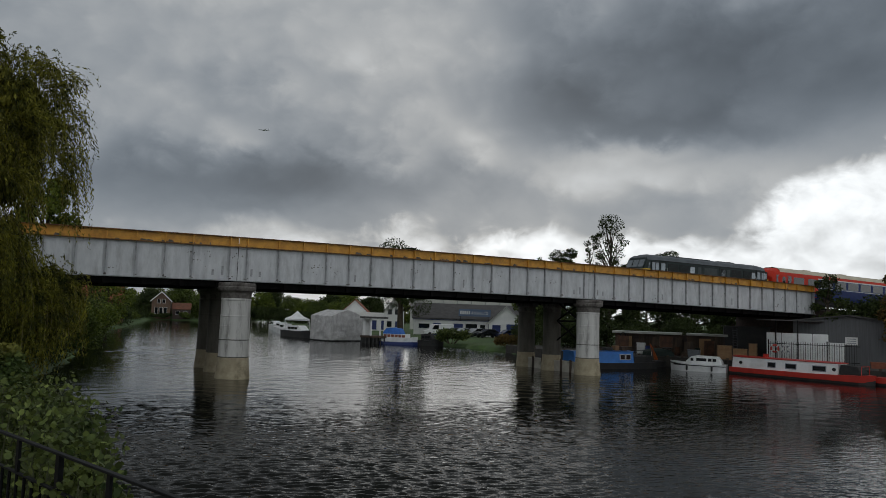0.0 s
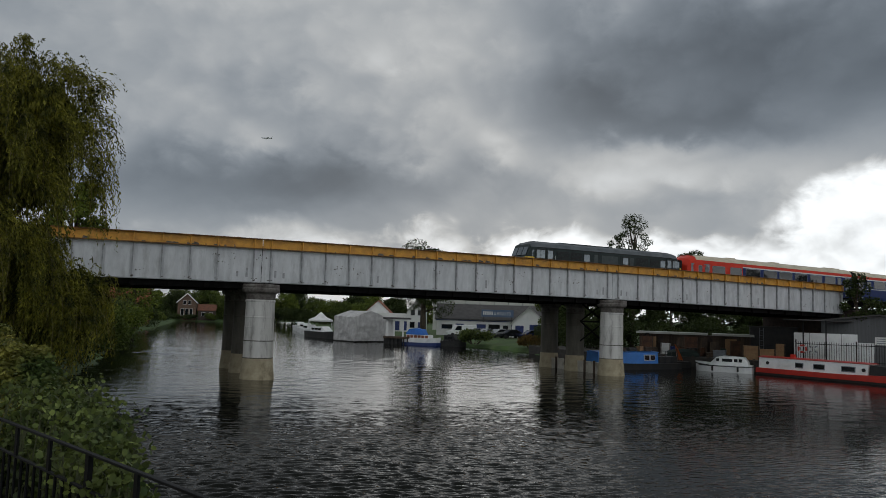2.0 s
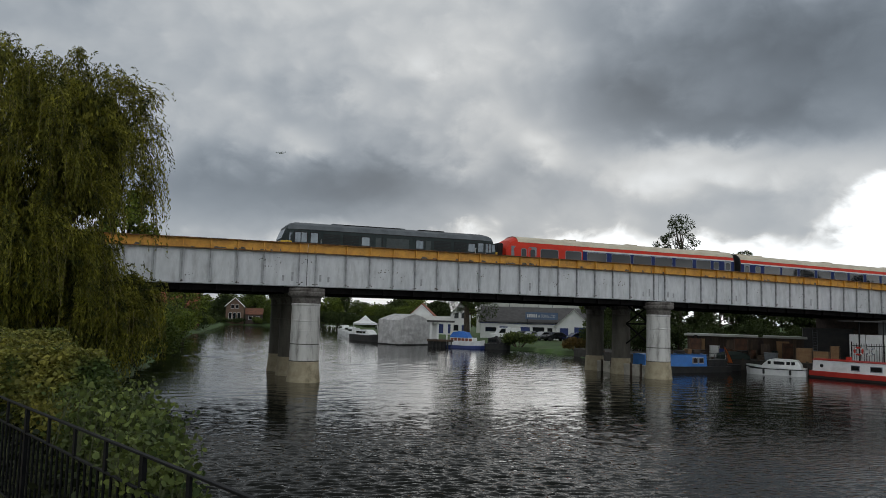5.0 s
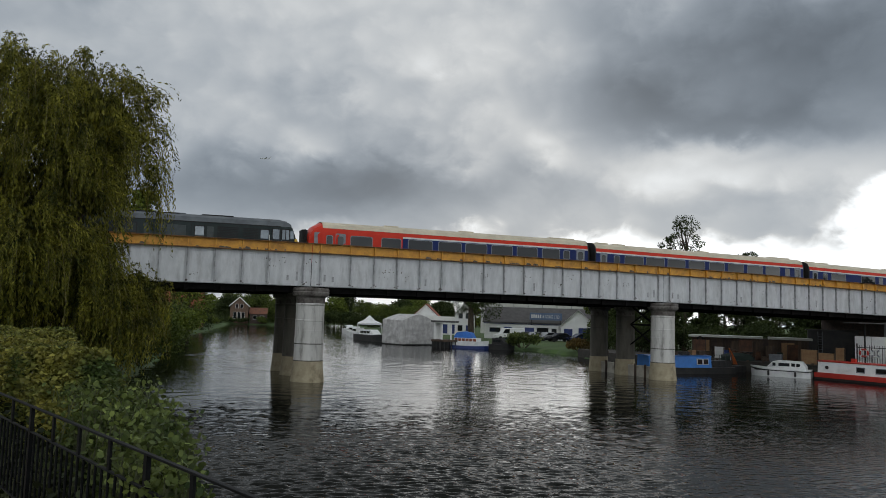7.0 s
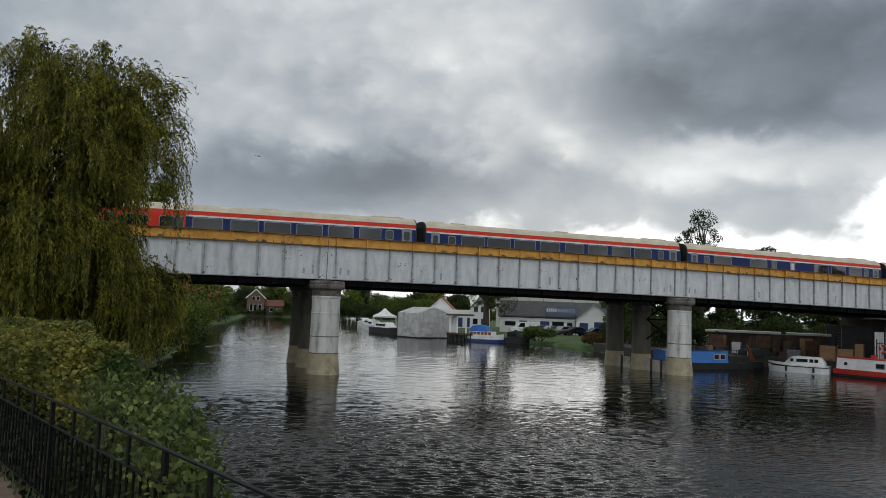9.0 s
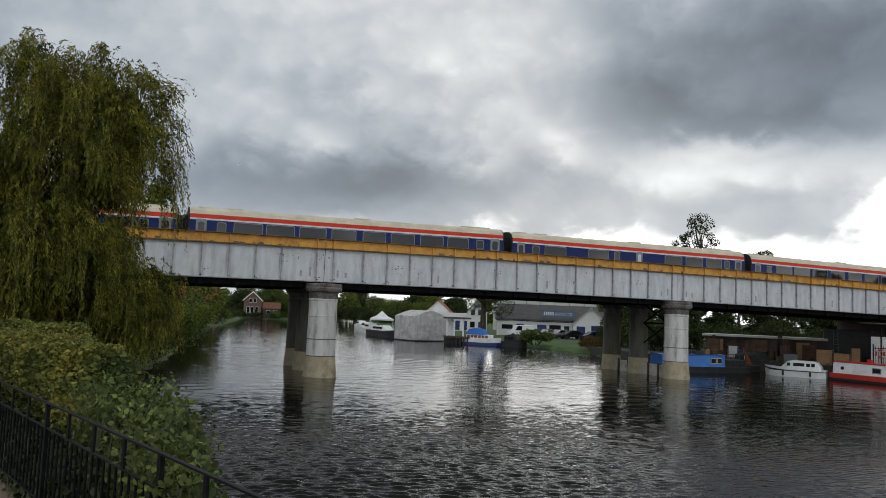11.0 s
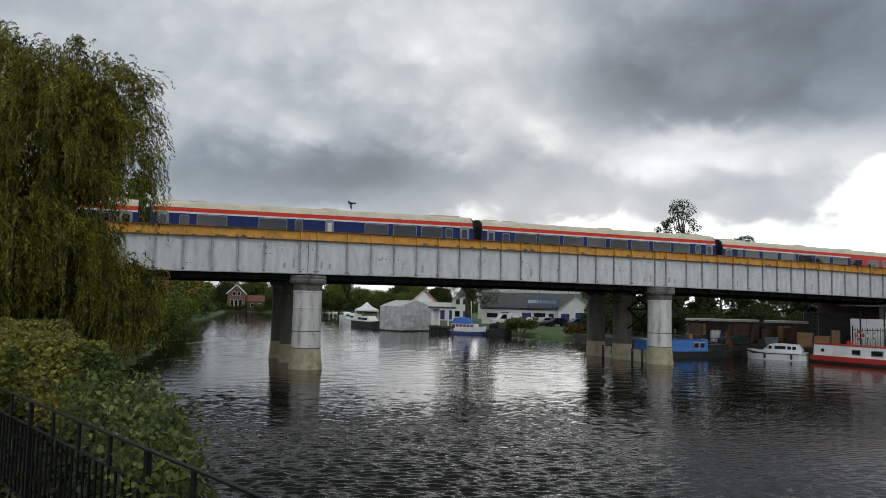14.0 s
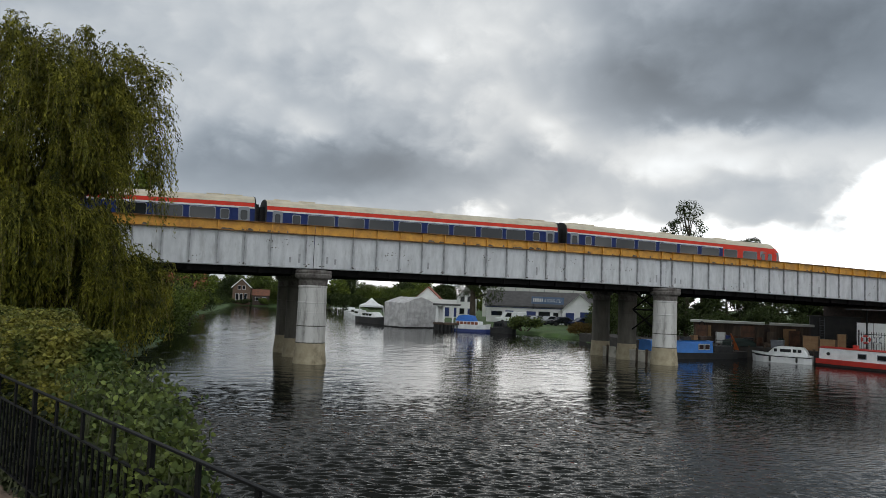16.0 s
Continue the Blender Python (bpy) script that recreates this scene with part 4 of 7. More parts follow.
def willow():
    """A great weeping willow: limbs, then long hanging strands thick with narrow leaves."""
    ob = thing("weeping_willow", pose(-17.2, 27.6, 1.0), "large weeping willow with trailing yellow-green strands over the river", "tree")
    base = np.array([-17.2, 27.6, 1.0])
    # lobes of the crown: centre, half extents, how far the strands hang, how many
    lobes = [((-16.4, 28.0, 10.0), (4.9, 5.0, 4.5), (1.0, 2.8), 2300), ((-14.0, 28.4, 10.4), (1.6, 2.0, 2.0), (0.5, 1.2), 700), ((-18.4, 26.4, 8.6), (3.2, 2.6, 2.4), (1.0, 3.0), 800), ((-13.95, 28.2, 12.2), (2.2, 2.3, 2.0), (0.6, 1.7), 700),
             ((-15.4, 26.2, 6.6), (2.8, 2.4, 2.6), (1.5, 3.6), 1000), ((-19.6, 26.4, 7.6), (4.2, 3.0, 4.0), (1.4, 3.4), 1100),
             ((-13.0, 29.4, 5.0), (1.6, 1.3, 0.9), (1.0, 3.0), 400), ((-12.7, 28.6, 4.6), (1.1, 1.0, 0.8), (1.6, 3.0), 360), ((-15.2, 29.0, 5.4), (2.4, 2.0, 3.0), (2.2, 5.0), 900)]
    pos, way, stems = [], [], []
    bm = bmesh.new()
    tube(bm, [(0, 0, -0.6), (0.1, 0, 1.5), (0.3, 0.1, 3.2), (0.1, 0.2, 5.0)], [0.62, 0.5, 0.45, 0.34], 12)
    for c, r, (h0, h1), n in lobes:
        c = np.array(c)
        for _ in range(5):
            tip = c + rng.normal(0, 0.28, 3) * r - base
            mid = tip * np.array([0.5, 0.5, 0.62])
            limb = bmesh.new()
            tube(limb, [(0.1, 0.1, 3.0 + rng.uniform(0, 1.6)), tuple(mid + rng.normal(0, 0.25, 3)), tuple(tip)], [0.2, 0.11, 0.03], 6)
            part("limb", limb, BARK, ob, "", True)
        # sprays of strands that arch out from one bough and trail down together
        for _ in range(n // 17):
            w = rng.normal(size=3)
            w[2] = abs(w[2]) * 0.9 - 0.12
            w /= np.linalg.norm(w)
            spray = c + w * r * rng.uniform(0.62, 1.0)
            fall = rng.uniform(h0, h1)
            lead = np.array([w[0], w[1], 0.0]) * rng.uniform(0.3, 0.8) + rng.normal(0, 0.15, 3) * [1, 1, 0]
            for _ in range(20):
                start = spray + rng.normal(0, 0.21, 3)
                out = lead * rng.uniform(0.5, 1.25) + [0, 0, rng.uniform(0.05, 0.35)]
                hang = fall * rng.uniform(0.45, 1.1)
                steps = int(hang / 0.068) + 3
                k = np.linspace(0, 1, steps)[:, None]
                sway = rng.normal(0, 0.16, 3) * [1, 1, 0]
                line = start + out * (1 - (1 - k) ** 2.2) + np.array([0, 0, -hang]) * k ** 1.6 + sway * k ** 2
                line[:, 2] = np.maximum(line[:, 2], 0.35 + rng.uniform(0, 1.2))
                pos.append(line + rng.normal(0, 0.035, line.shape))
                slope = np.gradient(line, axis=0)
                way.append(slope / np.linalg.norm(slope, axis=1, keepdims=True) + rng.normal(0, 0.42, line.shape))
                if rng.uniform() < 0.15:
                    stems.append(line[:: max(1, steps // 5)])
    part("trunk", bm, BARK, ob, "thick fissured trunk", True)
    core, cw = blob_points(56000, [c for c, *_ in lobes], [np.array(r) * 0.86 for _, r, *_ in lobes], 0.1)
    pos.append(core - [0, 0, 0.8])
    way.append(cw * 0.3 + np.array([0, 0, -1.0]) + rng.normal(0, 0.3, cw.shape))
    bm = bmesh.new()
    for line in stems:
        tube(bm, [tuple(p - base) for p in line], 0.008, 3)
    tagged(part("twig", bm, mat("twig", (0.16, 0.13, 0.05), None, 5, 0.8), ob), kind="stuff")
    p = np.concatenate(pos) - base
    inner = np.where(np.arange(len(p)) < len(p) - len(core), 1.0, 1.75)
    leafy("foliage", leaves_mesh("foliage", p, np.concatenate(way), 0.17 * inner, 0.042 * inner ** 1.3, WILLOW_LEAF), ob, "narrow yellow-green willow leaves on hanging strands")


willow()

FX, FY, FDX, FDY = -0.95, 2.48, -0.676, 0.736       # the towpath railing's line


# the near growth is laid out small about the eye and then enlarged
NEAR = pose(0, 0, 4.52) @ Matrix.Scale(1.5, 4) @ pose(0, 0, -4.52)


def beside(s, off, z=0.0):
    """A place s metres along the railing and off metres to its river side."""
    return (FX + FDX * s + FDY * off, FY + FDY * s - FDX * off, z)


def clipped_hedge():
    ob = thing("hedge", NEAR, "broad flat-topped hedge of yellowing green leaves along the railing", "hedge")
    n = 130000
    s, o = rng.uniform(1.6, 11.5, n), rng.uniform(0, 1, n)
    far = np.clip(0.0 + 0.245 * s, 0.25, 2.5)
    off = 0.22 + o * far
    top = 4.22 - 0.02 * (s - 2) + 0.10 * np.sin(s * 2.3) * np.cos(off * 3.1) + 0.05 * np.sin(s * 7.1 + off * 5) - 0.30 * np.clip(2.6 - s, 0, 2) - 0.55 * np.clip(o - 0.75, 0, 1) * 2
    z = top - rng.exponential(0.10, n) * np.where((o > 0.8) | (o < 0.12), 5.0, 1.6)
    z = np.maximum(z, 2.6)
    p = np.stack([FX + FDX * s + FDY * off, FY + FDY * s - FDX * off, z], 1)
    d = rng.normal(size=(n, 3)) * [1, 1, 0.35]
    leafy("foliage", leaves_mesh("foliage", p, d, 0.037, 0.027, HEDGE_LEAF), ob)
    bm = bmesh.new()
    for i in range(40):
        a = 3.0 + i * 0.21
        q = beside(a, rng.uniform(0.3, 0.9) * (0.05 + 0.2 * a))
        tube(bm, [(q[0], q[1], 2.6), (q[0] + rng.normal(0, 0.1), q[1] + rng.normal(0, 0.1), 3.5), (q[0] + rng.normal(0, 0.2), q[1] + rng.normal(0, 0.2), 3.9)], [0.02, 0.014, 0.006], 4)
    tagged(part("stem", bm, BARK, ob), kind="stuff")


def riverside_shrub(name, s0, s1, off0, off1, low, high, n, leaf, seed, label, leaf_material=None, bare=0.6):
    """Broad-leaved growth leaning over the bank beyond the railing."""
    local = np.random.default_rng(seed)
    ob = thing(name, NEAR, label, "shrub")
    bm = bmesh.new()
    pos, way = [], []
    for i in range(n):
        s = local.uniform(s0, s1)
        edge = float(np.clip(0.24 + 0.26 * s, 0.05, 3)) * min(1.0, max(0.3, (s + 0.5) / 1.2))
        off = edge * local.uniform(off0, off1)
        f = (s - s0) / (s1 - s0)
        z1 = low + (high - low) * f + local.uniform(-0.14, 0.1) - 0.16 * max(0.0, (off - off0) / (off1 - off0) - 0.5)
        b = Vector(beside(s + local.normal(0, 0.1), off * 0.7, z1 - local.uniform(0.5, 1.1)))
        t = Vector(beside(s + local.uniform(-0.15, 0.15), off + local.uniform(-0.06, 0.06), z1))
        mid = (b + t) / 2 + Vector(local.normal(0, 0.05, 3))
        tube(bm, [b, mid, t], [0.008, 0.006, 0.003], 3)
        for k in range(16):
            q = b.lerp(t, bare + (1.03 - bare) * k / 15)
            pos.append(np.array(q) + local.uniform(-0.06, 0.06, 3))
            way.append(local.normal(size=3) * [1, 1, 0.6] + [0, 0, 0.2])
    tagged(part("stem", bm, mat("green_stem", (0.06, 0.07, 0.025), None, 5, 0.8), ob), kind="stuff")
    leafy("foliage", leaves_mesh("foliage", np.array(pos), np.array(way), leaf, leaf * 0.85, leaf_material or SHRUB_LEAF, True), ob, "rounded green leaves")


clipped_hedge()
riverside_shrub("weed", -1.3, 2.6, 0.1, 0.7, 3.1, 3.25, 800, 0.036, 9, "low weeds along the towpath edge, leaves darkened for shade", SHADED_LEAF, 0.05)
riverside_shrub("shrub", -0.15, 2.1, 0.42, 1.0, 3.86, 3.96, 2500, 0.026, 5, "leafy green riverside shrub behind the iron railing")
riverside_shrub("shrub", 2.8, 8.5, 0.74, 0.98, 3.76, 3.94, 2700, 0.026, 6, "tall leafy shrub on the river bank beside the hedge")
riverside_shrub("climber", 0.1, 5.5, 0.1, 0.4, 3.6, 3.85, 2000, 0.034, 8, "climbing weeds growing up through the railing, coloured dark for shade", SHADED_LEAF, 0.05)


def railing():
    ob = thing("iron_railing", pose(FX * 1.5, FY * 1.5, 0, 0, 0, math.degrees(math.atan2(FDY, FDX))), "black painted iron railing along the towpath", "railing")
    iron = mat("black_iron", (0.006, 0.0065, 0.007), (0.010, 0.011, 0.012), 8.0, 0.5, stains=(0.03, 0.026, 0.022), stain_scale=5, stain_amt=0.25, spec=0.07)
    s0, s1 = -6.3, 16.8
    for name, z, w, t in (("top_rail", 3.80, 0.026, 0.012), ("middle_rail", 3.628, 0.022, 0.010), ("bottom_rail", 3.12, 0.022, 0.010)):
        bm = bmesh.new()
        box(bm, s0, s1, -w / 2, w / 2, z - t, z)
        part(name, bm, iron, ob, bevel=0.003)
    bm = bmesh.new()
    lathe(bm, [(0.008, 3.11), (0.008, 3.62)], 6)
    bar = mesh_of("bar", bm, iron)
    bm = bmesh.new()
    box(bm, -0.017, 0.017, -0.007, 0.007, 3.62, 3.795)
    block = mesh_of("spacer", bm, iron)
    bm = bmesh.new()
    box(bm, -0.02, 0.02, -0.012, 0.012, 2.8, 3.795)
    post = mesh_of("post", bm, iron)
    n = int((s1 - s0) / 0.105)
    for i in range(n):
        s = s0 + 0.105 * i
        if i % 20 == 0:
            share("post", post, ob, pose(s, 0, 0))
        else:
            share("bar", bar, ob, pose(s, 0, 0))
            if i % 5 == 0:
                share("spacer", block, ob, pose(s, 0, 0))


railing()


def towpath():
    bm = bmesh.new()
    ends = [beside(-6, 0.06), beside(14, 0.06), beside(14, -2.4), beside(-6, -2.4)]
    lo = [bm.verts.new((x * 1.5, y * 1.5, 2.85)) for x, y, _ in ends]
    hi = [bm.verts.new((x * 1.5, y * 1.5, 2.935)) for x, y, _ in ends]
    bm.faces.new(hi)
    for i in range(4):
        bm.faces.new((lo[i], lo[(i + 1) % 4], hi[(i + 1) % 4], hi[i]))
    tagged(part("pavement", bm, mat("trodden_earth", (0.24, 0.17, 0.12), (0.15, 0.105, 0.075), 3.0, 0.95, bump=0.02, bscale=22, stains=(0.05, 0.05, 0.03), stain_scale=2)),
           "trodden brown earth and gravel towpath", "path", kind="structure")


towpath()

# trees and shrubs, place by place
tree("tree", pose(-24.5, 57.5, 0.9), 13.2, 3.0, 4.0, FRESH_LEAF, "bright green broadleaf tree behind the willow", 5000, 0.34, 14, 11)
for i, (x, y, hgt, sp) in enumerate(((-26, 68, 3.6, 3.0), (-29.5, 78, 4.0, 3.4), (-33, 88, 4.4, 3.6), (-36, 97, 4.6, 3.6), (-39.5, 106, 5.0, 3.8), (-42, 114, 5.2, 3.8), (-44.5, 123, 4.4, 3.8), (-47, 133, 4.2, 4.0),
                                     (-50, 145, 3.8, 4.2), (-53, 158, 3.4, 4.2), (-56, 172, 3.0, 4.2), (-59, 188, 2.6, 4.2))):
    bush("bush", pose(x, y, 0.4, 0, 0, 40 * i), (sp, sp, hgt * 0.62), (LIGHT_LEAF, FRESH_LEAF, TREE_LEAF)[i % 3], "dense green bankside bush overhanging the water", 6500, 0.24, 20 + i)
tree("tree", pose(-41.5, 122, 0.8), 8.2, 4.0, 1.0, FRESH_LEAF, "rounded bright green tree on the far bank", 4200, 0.36, 16, 31)
far_trees = [(-74, 262, 10), (-63, 268, 9), (-52, 270, 9.5)]
far_trees += [(-96 + 5.6 * i + 2.0 * math.sin(i * 2.7), 264 + 9 * math.sin(i * 1.9), 8.6 + 2.4 * math.sin(i * 1.3) + 1.3 * math.sin(i * 3.1)) for i in range(20)]
far_trees += [(-69.5, 243, 8.5), (-53.5, 241, 7.0), (-20, 240, 7), (-12, 225, 8.5), (-60, 250, 5), (-49, 246, 4.2), (-72, 246, 5.5), (-14, 205, 6.5), (-8, 190, 6.0), (0, 178, 7.5), (-4, 168, 6.0)]
proto = [tree("tree", pose(x, y, 0.6), hh, 5.8, 0.1, (LIGHT_LEAF, FRESH_LEAF, TREE_LEAF)[i], "green tree in the far riverside wood", 4200, 0.62, 18, 40 + i) for i, (x, y, hh) in enumerate(far_trees[:3])]
for ob in proto:
    tagged(ob, group="far riverside trees")
for i, (x, y, hh) in enumerate(far_trees[3:]):
    k = i % 3
    copy_thing(proto[k], pose(x, y, 0.6, 0, 0, 57 * i) @ Matrix.Scale(hh / far_trees[k][2], 4))
thicket = bush("bush", pose(-92, 272, 0.4), (6.5, 3.0, 2.6), TREE_LEAF, "dark undergrowth below the far riverside wood", 2600, 0.55, 210)
tagged(thicket, group="far undergrowth")
for i in range(1, 12):
    copy_thing(thicket, pose(-92 + 8.6 * i, 272 - 2.0 * i + 6 * math.sin(i * 1.7), 0.4, 0, 0, 180 * (i % 2) + 12 * math.sin(i * 2.0)))
for i, (x, y) in enumerate(((-26, 236), (-21, 222), (-16, 206), (-12, 192), (-8, 180))):
    copy_thing(thicket, pose(x, y, 0.4, 0, 0, 70 * i) @ Matrix.Scale(0.75, 4))
tree("tree", pose(5.0, 122, 1.0), 15.4, 5.4, 3.2, TREE_LEAF, "tall dark-leaved tree standing in the boatyard garden", 13000, 0.28, 18, 61, 0.5)
tree("tree", pose(31.9, 97, 1.0), 18.2, 2.5, 9.5, TREE_LEAF, "tall sparse tree rising above the bridge", 2400, 0.24, 22, 66, 0.26)
tree("tree", pose(29.6, 97, 1.0), 15.4, 1.5, 8.5, TREE_LEAF, "small thin tree beside the taller one above the bridge", 800, 0.25, 12, 65, 0.14)
tree("tree", pose(49, 119, 1.0), 15.7, 3.2, 6.0, TREE_LEAF, "round-headed tree seen over the train", 7000, 0.28, 14, 63, 0.35)
tree("tree", pose(28, 106, 1.0), 14.0, 3.4, 5.0, TREE_LEAF, "tree behind the far end of the bridge", 6000, 0.28, 14, 64, 0.35)
for i, (x, y, hh) in enumerate(((36, 103, 12.3), (24, 108, 12.6), (42, 101, 11), (50, 100, 9), (33, 110, 12), (58, 104, 8.5), (62, 100, 7.5))):
    tree("tree", pose(x, y, 1.0), hh, 3.8, 0.6, (TREE_LEAF, LIGHT_LEAF)[i % 2], "leafy tree behind the boatyard sheds", 6500, 0.33, 14, 70 + i, 0.3)
tree("tree", pose(44.9, 69.0, 1.0), 9.2, 1.9, 0.1, TREE_LEAF, "slender dark evergreen beside the bridge abutment", 3600, 0.24, 16, 81, 0.16)
tree("tree", pose(48.3, 62.5, 1.0), 10.2, 2.6, 1.2, RUST_LEAF, "tree turning rust brown beside the railway bank", 5200, 0.26, 18, 82, 0.2)
tree("tree", pose(50.5, 57.5, 1.0), 7.8, 3.0, 0.5, LIGHT_LEAF, "green tree overhanging the boatyard shed", 5200, 0.28, 18, 83, 0.2)
bush("bush", pose(11.4, 103.2, 0.7), (2.6, 1.8, 1.1), SHRUB_LEAF, "green shrub on the lawn edge", 2600, 0.26, 91)
bush("bush", pose(18.2, 96.5, 0.7), (2.0, 2.4, 0.9), RUST_LEAF, "brownish shrub on the lawn edge", 2200, 0.24, 92)
for i, (x, y) in enumerate(((22, 96), (27, 93), (33, 91), (39, 90), (45, 92), (52, 93), (24, 88))):
    bush("bush", pose(x, y, 0.8, 0, 0, 50 * i), (3.4, 2.6, 2.2), TREE_LEAF, "dark overgrown shrub behind the yard huts", 4200, 0.27, 110 + i)
for i, (x, y, hh) in enumerate(((44, 97, 7.5), (38, 99, 8.0), (30, 99, 7.0), (50, 96, 7.0), (56, 97, 7.5), (24, 101, 6.5))):
    tree("tree", pose(x, y, 0.8), hh, 3.8, 0.1, TREE_LEAF, "dense dark tree behind the boatyard", 7000, 0.33, 16, 130 + i, 0.25)
for i, (x, y, r) in enumerate(((-68, 230.5, 2.2), (-62.5, 231.5, 1.6), (-56, 233, 2.4), (-50, 238, 2.6))):
    bush("bush", pose(x, y, 0.6, 0, 0, 50 * i), (3.0, 2.0, r * 0.5), (LIGHT_LEAF, TREE_LEAF)[i % 2], "clipped garden bush before the riverside villa", 1500, 0.36, 150 + i)
for i, (x, y, r) in enumerate(((-16.6, 29.6, 1.4), (-18.8, 35.5, 1.5), (-20.6, 46, 1.6), (-22.5, 55, 1.7))):
    bush("bush", pose(x, y, 0.3, 0, 0, 50 * i), (2.2, 2.4, r), TREE_LEAF, "dark tangled growth at the foot of the bank", 2600, 0.2, 170 + i)
for i, s in enumerate((60.5, 63.5, 67, 71, 76, 82, 90)):
    bush("bush", BRIDGE @ pose(s, -3.4 - 0.4 * (i % 2), 3.8, 0, 0, 33 * i), (2.9, 2.3, 2.3), (TREE_LEAF, LIGHT_LEAF, TREE_LEAF)[i % 3], "scrub growing on the railway embankment", 3400, 0.27, 190 + i)


# ---- boats ----
HULL_WHITE = mat("boat_white", (0.80, 0.81, 0.80), (0.70, 0.71, 0.70), 1.5, 0.35, stains=(0.25, 0.24, 0.2), stain_amt=0.3)
HULL_RED = mat("boat_red", (0.50, 0.035, 0.022), (0.4, 0.03, 0.02), 1.5, 0.4)
HULL_BLACK = mat("boat_black", (0.014, 0.015, 0.017), (0.03, 0.028, 0.026), 1.5, 0.5)
HULL_BLUE = mat("boat_blue", (0.05, 0.25, 0.72), (0.04, 0.2, 0.6), 1.5, 0.4)
NAVY = mat("navy_paint", (0.02, 0.04, 0.17), (0.015, 0.03, 0.12), 1.5, 0.4)
TARP = mat("grey_tarpaulin", (0.56, 0.55, 0.54), (0.38, 0.37, 0.36), 1.2, 0.6, bump=0.22, bscale=1.1, stains=(0.16, 0.15, 0.13), stain_scale=0.7, stain_amt=0.4)
CANOPY = mat("blue_canvas", (0.03, 0.16, 0.55), (0.025, 0.12, 0.42), 2.5, 0.7, bump=0.03, bscale=4)
TIMBER = mat("weathered_timber", (0.11, 0.075, 0.05), (0.05, 0.036, 0.027), 2.5, 0.85, stretch=(1, 1, 0.2), spread=0.3)
PLY = mat("plywood", (0.36, 0.22, 0.11), (0.28, 0.16, 0.08), 2.5, 0.8)
BRICK = mat("dark_brick", (0.085, 0.06, 0.05), (0.05, 0.038, 0.034), 3.0, 0.9, bump=0.02, bscale=10)
RED_BRICK = mat("red_brick", (0.26, 0.09, 0.05), (0.19, 0.065, 0.04), 2.0, 0.9)
OLD_TILE = mat("weathered_roof_tile", (0.20, 0.075, 0.04), (0.11, 0.05, 0.03), 1.2, 0.9, bump=0.03, bscale=5)
TAN_BRICK = mat("tan_brick", (0.17, 0.11, 0.075), (0.11, 0.07, 0.05), 2.0, 0.9)
RED_TILE = mat("red_roof_tile", (0.30, 0.085, 0.04), (0.2, 0.06, 0.03), 1.2, 0.85, bump=0.03, bscale=5)
SLATE = mat("roof_slate", (0.085, 0.08, 0.078), (0.055, 0.052, 0.05), 1.2, 0.8, bump=0.02, bscale=6)
RENDER = mat("white_render", (0.80, 0.80, 0.78), (0.72, 0.72, 0.70), 0.8, 0.8)
GREY_CLAD = mat("grey_cladding", (0.13, 0.135, 0.14), (0.10, 0.10, 0.105), 1.0, 0.7, stretch=(6, 6, 0.3))
PALE_CLAD = mat("pale_cladding", (0.50, 0.50, 0.46), (0.42, 0.42, 0.39), 0.6, 0.6)
CONCRETE = mat("river_wall_concrete", (0.56, 0.53, 0.46), (0.40, 0.37, 0.31), 1.2, 0.9, bump=0.02, bscale=6, stains=(0.09, 0.09, 0.05), stain_amt=0.6)
ORANGE = mat("orange_sheet", (0.55, 0.14, 0.03), (0.45, 0.1, 0.025), 4.0, 0.8)


def placed(a, b, z=0.0):
    """A pose at a with its x axis pointing at b, and the distance between them."""
    return pose(a[0], a[1], z, 0, 0, math.degrees(math.atan2(b[1] - a[1], b[0] - a[0]))), math.hypot(b[0] - a[0], b[1] - a[1])


def hull(bm, length, beam, free, bow=0.25, stern=0.85, rise=0.25, draft=0.3, n=14, tuck=0.92):
    """A boat's hull with its bow at x = length, near side on y = 0."""
    secs = []
    for i in range(n + 1):
        f = i / n
        w = 1.0
        if f > 1 - bow:
            k = (f - 1 + bow) / bow
            w = max(0.04, math.sqrt(max(0.0, 1 - k ** 2.2)))
        elif f < 0.12:
            w = stern + (1 - stern) * f / 0.12
        h = free + rise * max(0.0, f - 0.55) ** 1.5 * 3
        x = f * length
        hw = beam / 2 * w
        c = beam / 2
        secs.append([(x, c - hw, h), (x - 0.12 * (f > 0.8), c - hw * tuck, -draft), (x - 0.12 * (f > 0.8), c + hw * tuck, -draft), (x, c + hw, h)])
    loft(bm, secs)


